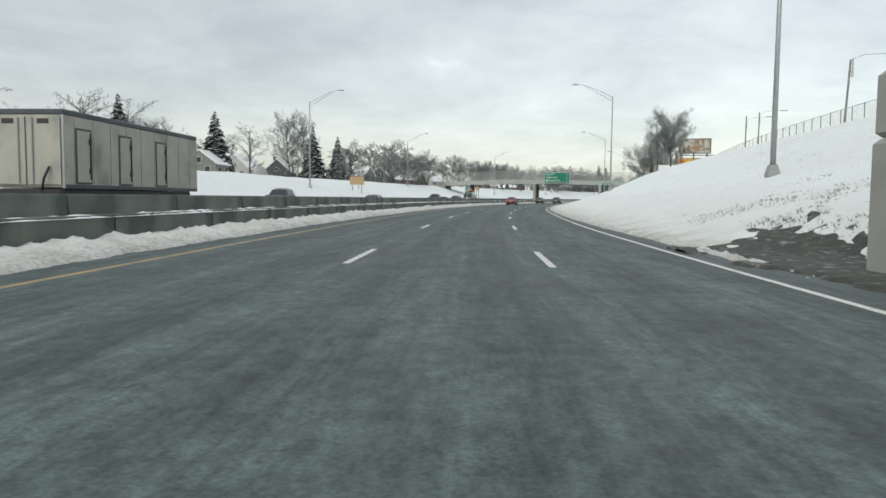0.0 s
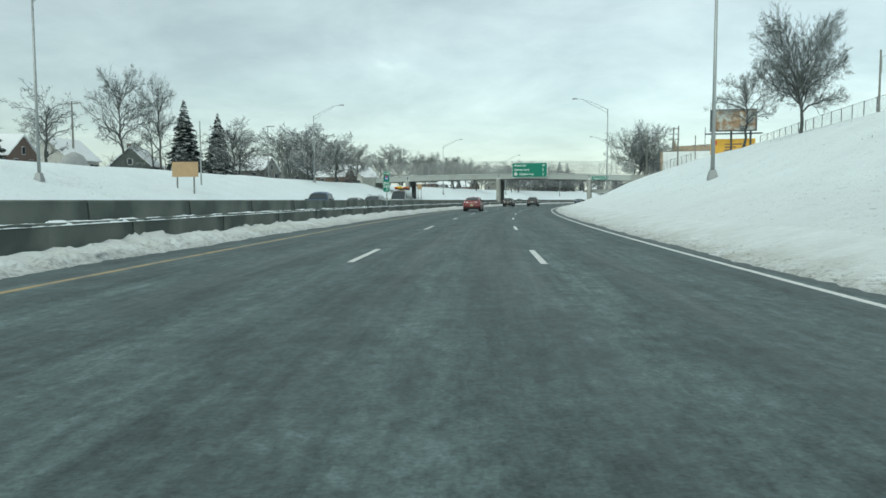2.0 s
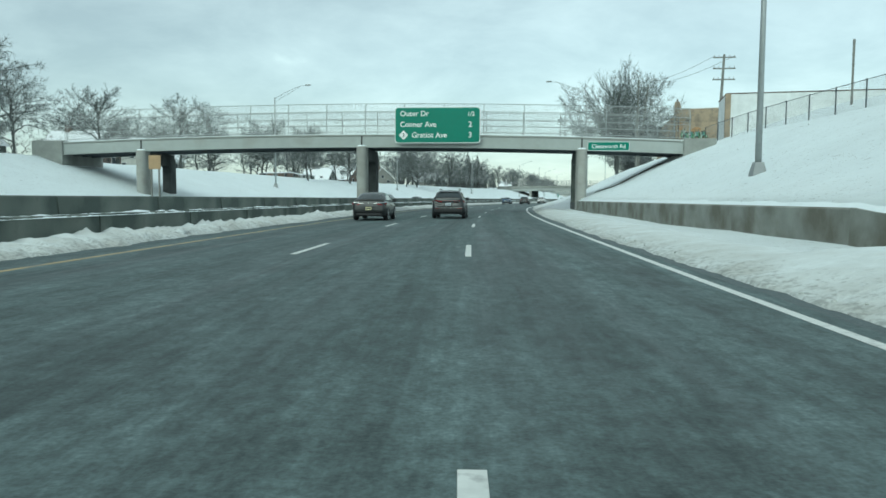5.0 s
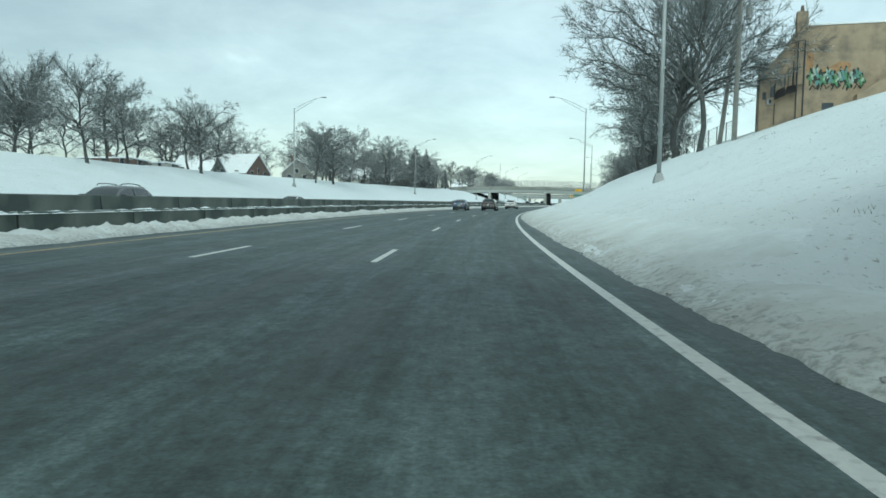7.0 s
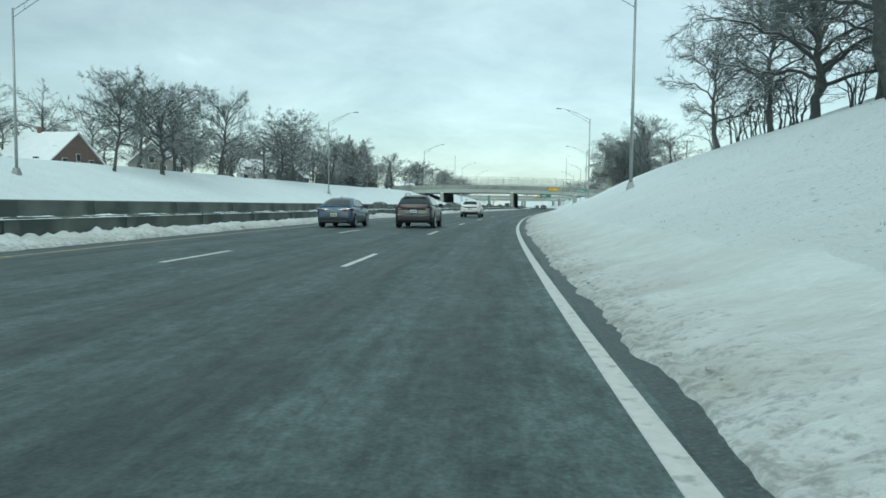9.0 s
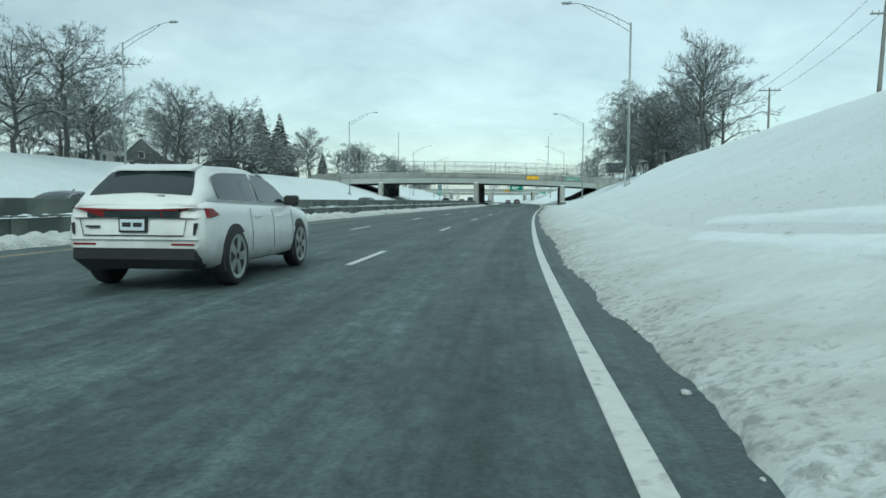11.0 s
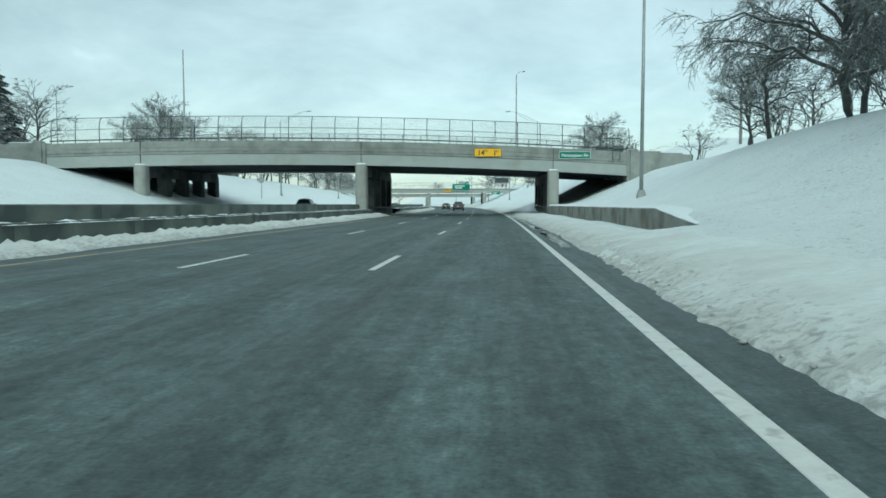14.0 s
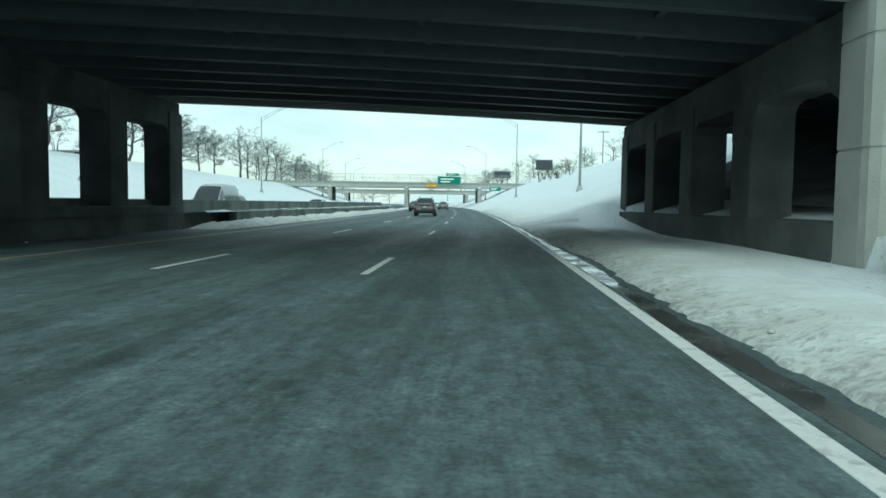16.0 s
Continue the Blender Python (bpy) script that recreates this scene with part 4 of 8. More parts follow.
def road_bridge():
    zf = lambda u: 7.42 - 0.00085 * (u + 6) ** 2 - 0.01 * (u - 6)
    b = thing("road_bridge", spot(B2, 0, 0), "wide concrete road bridge with a stained parapet and curved mesh fence", "bridge", "", "structure")
    W = 19.6
    u0, u1 = -34.6, 23.6
    for y0, y1 in ((0.0, 0.3), (W - 0.3, W)):
        curve_slab(b, "parapet", u0, u1, zf, -0.62, 0.0, y0 + 0.06, y1 - 0.02, M_CONC, label="pale parapet")
        curve_slab(b, "deck_edge", u0, u1, zf, -1.02, -0.64, y0 - 0.0, y1, M_CONC)
        curve_slab(b, "deck_edge", u0, u1, zf, -1.28, -1.06, y0 - 0.05, y1, M_CONC)
        curve_slab(b, "girder", u0, u1, zf, -2.36, -1.3, y0 + 0.02, y1 - 0.02, M_FASCIA, label="pale grey outer girder")
    curve_slab(b, "flange", u0, u1, zf, -2.42, -2.365, -0.12, 0.42, M_FASCIA)
    # soffit, inner girders and frames: under-deck shade is put into their colour
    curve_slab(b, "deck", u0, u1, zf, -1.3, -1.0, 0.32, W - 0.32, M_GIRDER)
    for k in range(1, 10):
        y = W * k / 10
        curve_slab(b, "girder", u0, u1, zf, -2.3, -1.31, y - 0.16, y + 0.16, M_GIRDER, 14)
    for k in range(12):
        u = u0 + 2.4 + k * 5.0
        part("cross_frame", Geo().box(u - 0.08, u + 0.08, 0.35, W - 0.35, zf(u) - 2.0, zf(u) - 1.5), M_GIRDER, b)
    for u in (-25.3, -3.7, 15.7):
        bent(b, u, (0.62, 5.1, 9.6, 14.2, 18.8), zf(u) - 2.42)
        part("deck_joint", Geo().box(u - 0.018, u + 0.018, -0.056, 0.04, zf(u) - 2.4, zf(u) + 0.02), M_BLACK, b, "dark open deck joint")
    pmesh = Geo().tube([(0, 0, 0), (0, 0, 1.5), (0, 0.08, 1.95), (0, 0.28, 2.3), (0, 0.6, 2.5)], 0.04, 6).mesh("fence_post", M_RAIL)
    stub = Geo().tube([(0, 0, -0.05), (0, 0, 0.28)], 0.035, 6).mesh("rail_post", M_RAIL)
    for y in (0.16, W - 0.16):
        for k in range(26):
            u = -33.85 + k * 2.295
            p = part("fence_post", pmesh, M_RAIL, b)
            p.matrix_basis = pose(u, y, zf(u), 0, 0, 0 if y < 3 else 180)
            q = part("rail_post", stub, M_RAIL, b)
            q.matrix_basis = pose(u + 1.15, y - 0.04, zf(u + 1.15))
        rail(b, "pipe_rail", u0 + 0.6, u1 - 0.6, zf, 0.26, y - 0.04, 0.06, M_RAIL)
        inward = 1 if y < 3 else -1
        rail(b, "fence_rail", u0 + 0.6, u1 - 0.4, zf, 1.3, y, 0.025, M_RAIL)
        rail(b, "fence_rail", u0 + 0.6, u1 - 0.4, zf, 2.5, y + 0.6 * inward, 0.03, M_RAIL)
        fence_panel(b, u0 + 0.6, u1 - 0.4, zf, 0.05, 2.5, y, 0.6 * inward)
    for x in (21.75, 22.5):
        part("bracket_post", Geo().tube([(x, -0.3, zf(22) - 1.0), (x, -0.3, zf(22) + 1.35)], 0.035, 6), M_RAIL, b)
    for dz in (-0.9, 0.25, 1.3):
        part("bracket_bar", Geo().tube([(21.2 if dz > 1 else 21.75, -0.3, zf(22) + dz), (22.5, -0.3, zf(22) + dz)], 0.025, 6), M_RAIL, b)
    part("bracket_bar", Geo().tube([(21.75, -0.3, zf(22) - 0.9), (22.5, -0.3, zf(22) + 0.25)], 0.02, 6), M_RAIL, b)
    # abutments with wing walls that step down the bank
    for sgn, ue in ((1, u1), (-1, u0)):
        z = zf(ue)
        part("abutment", Geo().slab([(ue - 0.3 * sgn, 1.0), (ue + 1.0 * sgn, 1.0), (ue + 1.0 * sgn, z + 0.12), (ue - 0.3 * sgn, z + 0.12)], "y", -0.12, W + 0.12), M_CONC, b)
        part("pilaster", Geo().box(min(ue, ue + 0.8 * sgn), max(ue, ue + 0.8 * sgn), -0.3, 0.5, 1.0, z + 0.3, 0.05), M_CONC, b)
        wing = [(ue + 0.8 * sgn, 1.5), (ue + 6.5 * sgn, 3.0), (ue + 6.5 * sgn, z - 0.25), (ue + 5.5 * sgn, z - 0.22), (ue + 5.4 * sgn, z - 0.08), (ue + 3.2 * sgn, z - 0.05), (ue + 3.1 * sgn, z + 0.1), (ue + 0.8 * sgn, z + 0.12)]
        part("wing_wall", Geo().slab(wing, "y", -0.18, 0.25), M_CONC, b)
        part("snow_cap", Geo().slab([(ue + 0.9 * sgn, z + 0.12), (ue + 3.1 * sgn, z + 0.1), (ue + 3.1 * sgn, z + 0.16), (ue + 0.9 * sgn, z + 0.19)], "y", -0.15, 0.22), M_CAP, b)
    # the deck crosses the road at a slight skew, its piers stay in line with the road
    for ob in b.children_recursive:
        if ob.matrix_basis.is_identity:
            for v in ob.data.vertices:
                v.co.y += SKEW * v.co.x - 0.6
        else:
            ob.location.y += SKEW * ob.location.x - 0.6
    return b


footbridge()
road_bridge()


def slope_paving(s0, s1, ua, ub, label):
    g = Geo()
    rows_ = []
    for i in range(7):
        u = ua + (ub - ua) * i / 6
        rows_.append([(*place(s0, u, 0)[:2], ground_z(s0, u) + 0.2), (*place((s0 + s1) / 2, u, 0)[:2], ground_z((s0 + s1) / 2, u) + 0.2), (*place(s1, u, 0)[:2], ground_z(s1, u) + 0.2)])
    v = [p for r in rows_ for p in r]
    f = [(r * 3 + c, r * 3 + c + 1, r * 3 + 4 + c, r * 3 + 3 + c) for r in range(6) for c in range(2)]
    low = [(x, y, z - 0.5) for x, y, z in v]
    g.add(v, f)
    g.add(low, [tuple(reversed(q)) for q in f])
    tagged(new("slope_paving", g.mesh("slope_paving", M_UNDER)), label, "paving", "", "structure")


# the paving's near-black colour stands in for shade beneath the deck
slope_paving(B2 + 4.2, B2 + 20.4, 16.4, 23.0, "dry concrete slope under the road bridge, deck shade put into its dark colour")
slope_paving(B2 + 0.6, B2 + 20.4, -34.0, -26.0, "dry concrete slope under the road bridge, deck shade put into its dark colour")
bare_earth(B1 + 1.9, B1 + 4.3, 16.6, 23.4, "streak of dark earth without snow on the bank under the footbridge")


# ---------------------------------------------------------------- signs
def rounded(w, h, r, x0=0.0, z0=0.0):
    p = []
    for cx, cz, a0 in ((w - r, h - r, 0), (r, h - r, 90), (r, r, 180), (w - r, r, 270)):
        p += [(x0 + cx + r * math.cos(radians(a0 + 22.5 * i)), z0 + cz + r * math.sin(radians(a0 + 22.5 * i))) for i in range(5)]
    return p


def panel(parent, w, h, r, face, border, y=0.0, bw=0.05):
    part("panel", Geo().slab(rounded(w, h, r), "y", y, y + 0.05), border, parent)
    part("face", Geo().slab(rounded(w - 2 * bw, h - 2 * bw, r * 0.85, bw, bw), "y", y - 0.006, y + 0.01), face, parent)


def name_sign(bridge, u, z, w, h, text, label):
    t = thing("street_name_sign", bridge @ pose(u, -0.2, z), label, "sign")
    panel(t, w, h, 0.09, M_GREEN, M_WHITE, 0.0, 0.035)
    first, second = text.split()
    size = h * 0.6
    spans = []
    for word in (first, second):
        ob = letters(word, 0, -0.01, h * 0.29, size, M_WHITE, t)
        spans.append((ob, max(v.co.x for v in ob.data.vertices)))
    k = min(1.0, 0.88 * w / (spans[0][1] + spans[1][1] + size * 0.35))
    x = (w - k * (spans[0][1] + spans[1][1] + size * 0.35)) / 2
    for ob, span in spans:
        ob.scale = (k, 1, 1)
        ob.location.x = x
        x += k * (span + size * 0.35)
    part("bracket", Geo().box(w * 0.2, w * 0.22, 0.05, 0.2, h * 0.1, h * 0.9), M_POLE, t)
    part("bracket", Geo().box(w * 0.78, w * 0.8, 0.05, 0.2, h * 0.1, h * 0.9), M_POLE, t)


name_sign(spot(B1, 0, 0), 15.78, 5.22, 3.42, 0.74, "Chatsworth Rd", "green street-name sign with white letters on the footbridge girder")
name_sign(RB, 16.35, 5.8, 3.26, 0.74, "Nottingham Rd", "green street-name sign with white letters on the road bridge")

gs = thing("guide_sign", spot(B1, 0, 0) @ pose(-0.43, -0.55, 5.84), "large green overhead guide sign with three lines of white letters", "sign")
panel(gs, 7.26, 3.03, 0.28, M_GREEN, M_WHITE, 0.0, 0.06)
letters("Outer Dr", 0.45, -0.01, 2.28, 0.62, M_WHITE, gs)
letters("1/2", 6.15, -0.01, 2.28, 0.5, M_WHITE, gs)
letters("Conner Ave", 0.45, -0.01, 1.38, 0.62, M_WHITE, gs)
letters("2", 6.25, -0.01, 1.38, 0.62, M_WHITE, gs)
part("route_diamond", Geo().slab([(0.35, 0.68), (0.75, 0.28), (1.15, 0.68), (0.75, 1.08)], "y", -0.012, 0.0), M_WHITE, gs)
letters("3", 0.75, -0.016, 0.53, 0.42, M_INK, gs, "CENTER")
letters("Gratiot Ave", 1.45, -0.01, 0.48, 0.62, M_WHITE, gs)
letters("3", 6.25, -0.01, 0.48, 0.62, M_WHITE, gs)
for x in (1.2, 3.6, 6.0):
    part("bracket", Geo().box(x - 0.05, x + 0.05, 0.05, 0.5, 0.1, 2.4), M_POLE, gs)

ys = thing("clearance_sign", RB @ pose(7.7, -0.22, 6.0), "yellow bridge clearance sign with black figures", "sign")
panel(ys, 2.73, 0.82, 0.05, M_SIGNY, M_INK, 0.0, 0.02)
letters("14", 0.3, -0.01, 0.14, 0.72, M_INK, ys)
letters("FT.", 1.0, -0.01, 0.45, 0.32, M_INK, ys)
letters("1", 1.88, -0.01, 0.14, 0.72, M_INK, ys)
letters("IN.", 2.14, -0.01, 0.45, 0.32, M_INK, ys)
part("bracket", Geo().box(0.4, 0.5, 0.05, 0.22, 0.1, 0.7), M_POLE, ys)
part("bracket", Geo().box(2.2, 2.3, 0.05, 0.22, 0.1, 0.7), M_POLE, ys)


def mile_sign(s, u, figure, heading_word, label):
    t = thing("mile_marker", spot(s, u, 0.0), label, "sign", "mile markers")
    part("post", Geo().tube([(0, 0.1, 0.6), (0, 0.1, 3.4)], 0.045, 8), M_POLE, t)
    part("post_clamp", Geo().box(-0.1, 0.1, -0.02, 0.2, 1.15, 1.4, 0.02), M_POLE, t)
    face = new("board")
    face.parent = t
    face.matrix_basis = pose(-0.28, 0.0, 1.88)
    part("panel", Geo().slab(rounded(0.56, 1.7, 0.04), "y", 0, 0.03), M_WHITE, t).matrix_basis = pose(-0.28, 0.0, 1.88)
    part("face", Geo().slab(rounded(0.53, 1.67, 0.035, 0.015, 0.015), "y", -0.005, 0.01), M_GREEN, t).matrix_basis = pose(-0.28, 0.0, 1.88)
    bpy.data.objects.remove(face)
    letters(heading_word, 0, -0.012, 3.33, 0.2, M_WHITE, t, "CENTER")
    sh = [(-0.15, 3.16), (-0.16, 3.0), (-0.1, 2.88), (0, 2.82), (0.1, 2.88), (0.16, 3.0), (0.15, 3.16)]
    part("shield", Geo().slab(sh, "y", -0.012, -0.006), M_SHIELD, t)
    part("shield_crown", Geo().slab([(-0.155, 3.14), (0.155, 3.14), (0.15, 3.21), (0, 3.23), (-0.15, 3.21)], "y", -0.014, -0.006), M_SHRED, t)
    letters("94", 0, -0.016, 2.92, 0.2, M_WHITE, t, "CENTER")
    letters("MILE", 0, -0.012, 2.56, 0.21, M_WHITE, t, "CENTER")
    letters("222", 0, -0.012, 2.28, 0.3, M_WHITE, t, "CENTER")
    part("rule", Geo().box(-0.24, 0.24, -0.012, -0.006, 2.22, 2.24), M_WHITE, t)
    letters(figure, 0.05, -0.012, 1.95, 0.3, M_WHITE, t, "CENTER")


mile_sign(139.5, -3.42, "2", "WEST", "tall narrow green mile marker on a post between the median walls")
mile_sign(458.5, -3.42, "0", "WEST", "tall narrow green mile marker on a post beside the road bridge")


def back_of_sign(s, u, z0, w, h, label, round_=False):
    """A sign that faces the other carriageway: bare board on two posts."""
    gz = ground_z(s, u)
    t = thing("sign_back", spot(s, u, gz, 180), label, "sign")
    z0 -= gz
    if round_:
        part("post", Geo().tube([(0, 0, -0.2), (0, 0, z0 + h)], 0.05, 8), M_POLE, t)
        part("board", Geo().slab([(w / 2 * math.cos(radians(a)), z0 + h / 2 + h / 2 * math.sin(radians(a))) for a in range(0, 360, 20)], "y", 0.05, 0.08), M_LAMP, t)
        part("board", Geo().box(-w * 0.3, w * 0.3, 0.05, 0.08, z0 + h * 1.05, z0 + h * 1.4), M_LAMP, t)
        return
    part("board", Geo().box(-w / 2, w / 2, 0.06, 0.1, z0, z0 + h, 0.01), M_TAN, t)
    for x in (-w * 0.32, w * 0.32):
        part("post", Geo().box(x - 0.06, x + 0.06, -0.06, 0.06, -0.3, z0 + h, 0.01), M_WOOD, t)


back_of_sign(147, -25.0, 3.5, 2.7, 1.45, "bare tan back of a roadside sign on two posts")
back_of_sign(226, -19.0, 3.4, 1.0, 1.1, "bare tan back of a small roadside sign on posts")
back_of_sign(554.6, -25.1, 4.45, 1.0, 1.0, "grey back of a round sign on a thin post", True)


# ---------------------------------------------------------------- lamps
def street_lamp(s, u, side, label, top=15.5, group="motorway lamps"):
    gz = ground_z(s, u) - 0.12
    t = thing("street_lamp", spot(s, u, gz, 0 if side < 0 else 180), label, "street lamp", group)
    h = top - gz
    part("base", Geo().loft([[(a * 0.27, b * 0.27, -0.3) for a, b in ((1, 1), (-1, 1), (-1, -1), (1, -1))], [(a * 0.26, b * 0.26, 0.2) for a, b in ((1, 1), (-1, 1), (-1, -1), (1, -1))],
                             [(a * 0.16, b * 0.16, 0.62) for a, b in ((1, 1), (-1, 1), (-1, -1), (1, -1))]]), M_LAMP, t, "grey base box")
    part("pole", Geo().tube([(0, 0, 0.6), (0, 0, h * 0.5), (0, 0, h + 0.1)], [0.125, 0.1, 0.075], 10), M_POLE, t, flat=False)
    a = part("arm", Geo().tube([(0.05, 0, h - 0.05), (1.6, 0, h + 0.8), (3.3, 0, h + 1.5), (4.3, 0, h + 1.76), (4.9, 0, h + 1.8)], 0.035, 6), M_POLE, t)
    part("arm", Geo().tube([(0.05, 0, h - 0.6), (1.5, 0, h + 0.28), (3.0, 0, h + 1.08), (3.8, 0, h + 1.58)], 0.03, 6), M_POLE, t)
    for x, z0, z1 in ((1.0, 0.0, 0.45), (2.0, 0.5, 0.9), (2.8, 0.92, 1.2)):
        part("arm_strut", Geo().tube([(x, 0, h + z0), (x, 0, h + z1)], 0.018, 5), M_POLE, a)
    part("luminaire", Geo().loft([[(4.75 + x, y * 0.16 * k, h + 1.8 + z) for y, z in ((-1, 0), (-0.7, 0.11), (0.7, 0.11), (1, 0), (0.6, -0.08), (-0.6, -0.08))] for x, k in ((0, 0.5), (0.15, 1), (0.6, 1), (0.8, 0.55))]), M_LAMP, t, "drop-shaped lamp head")


for k in range(-1, 11):
    s = 126.2 + 73.0 * k + (8 if k == 6 else -2.5 if k == 4 else 0)
    street_lamp(s - 1.4 * (k == 0), 18.5 + 0.7 * (k == 0) + 0.35 * (k == -1), 1, "tall galvanised street lamp with a truss arm on the snowy bank")
for k, u in zip(range(-1, 11), (-27, -26.8, -31.8, -26.9, -28.4, -27.5, -25.4, -27, -27, -27, -27, -27)):
    s = 128.9 + 72.4 * k + (10 if k == 6 else -2.2 if k == 5 else -0.5 if k == 3 else 0)
    street_lamp(s, u, -1, "tall galvanised street lamp with a truss arm across the road", top=15.7 if k == 4 else 15.9)


def slim_lamp(s, u, z0, h, arm, label):
    t = thing("street_lamp", spot(s, u, z0), label, "street lamp")
    part("pole", Geo().tube([(0, 0, -0.2), (0, 0, h)], [0.1, 0.06], 8), M_POLE, t)
    if arm:
        part("arm", Geo().tube([(0, 0, h - 0.05), (arm * 0.3, 0, h + 0.35), (arm, 0, h + 0.45)], 0.03, 6), M_POLE, t)
        part("luminaire", Geo().box(min(arm, arm * 1.35), max(arm, arm * 1.35), -0.12, 0.12, h + 0.38, h + 0.52, 0.03), M_LAMP, t)


slim_lamp(B2 - 1.5, -21.6, 7.3, 9.4, 0, "plain thin pole standing on the road bridge")
slim_lamp(B2 + 19.8, 12.8, 7.0, 10.6, 0.8, "curved-top lamp standing on the road bridge")
slim_lamp(154.8, -27.4, 2.6, 7.2, 0, "thin grey post on the snowy bank")
slim_lamp(548, -53, 5.6, 12.2, 1.9, "slim lamp with a short arm on the service road")


# ---------------------------------------------------------------- far bridges beyond
def far_bridge(s, zd, depth, u0, u1, fence, label):
    b = thing("road_bridge", spot(s, 0, 0), label, "bridge", "", "structure")
    zf = lambda u: zd
    curve_slab(b, "girder", u0, u1, zf, -depth, -0.25, 0, 9, M_FASCIA, 4)
    curve_slab(b, "parapet", u0, u1, zf, -0.24, 0.35, -0.1, 0.25, M_CONC, 4)
    for u in (-24, -3.6, 16):
        bent(b, u, (0.8, 4.5, 8.2), zd - depth)
    if fence:
        for k in range(int((u1 - u0) / 3.2)):
            part("fence_post", Geo().tube([(u0 + 1 + 3.2 * k, 0.1, zd + 0.3), (u0 + 1 + 3.2 * k, 0.1, zd + 2.4)], 0.05, 5), M_POLE, b)
        rail(b, "fence_rail", u0, u1, zf, 2.4, 0.1, 0.045, M_POLE, 4)
        rail(b, "fence_rail", u0, u1, zf, 1.4, 0.1, 0.035, M_POLE, 4)
        fence_panel(b, u0, u1, zf, 0.3, 2.4, 0.1)
    for ue in (u0, u1):
        part("abutment", Geo().box(ue - 1.2, ue + 1.2, -0.2, 9.2, 0.5, zd + 0.3, 0.05), M_CONC, b)


far_bridge(700, 6.4, 1.1, -42, 30, True, "distant pale bridge with a tall mesh fence over the motorway")
far_bridge(748, 5.2, 0.9, -48, 32, False, "distant low pale bridge behind the fenced one")


def far_sign(u, z, w, h, face, label):
    t = thing("guide_sign", spot(699.3, 0, 0) @ pose(u, 0, z), label, "sign", "distant signs")
    panel(t, w, h, 0.2, face, M_WHITE if face is M_GREEN else M_INK, 0.0, 0.06)
    for k in range(2):
        part("illegible_line", Geo().box(w * 0.15, w * (0.7 - 0.15 * k), -0.02, 0.0, h * (0.6 - 0.3 * k), h * (0.75 - 0.3 * k)), M_WHITE if face is M_GREEN else M_INK, t)
    part("bracket", Geo().box(w * 0.48, w * 0.52, 0.05, 0.6, 0.1, h * 0.9), M_POLE, t)


far_sign(4.6, 6.1, 6.3, 2.3, M_GREEN, "distant green guide sign on the fenced bridge")
far_sign(6.9, 8.45, 3.6, 0.8, M_GREEN, "distant small green exit tab above a guide sign")
far_sign(1.8, 5.5, 2.6, 0.8, M_SIGNY, "distant yellow clearance sign on the fenced bridge")
far_sign(18.5, 4.6, 3.2, 1.2, M_GREEN, "distant green street-name sign beside the bank")


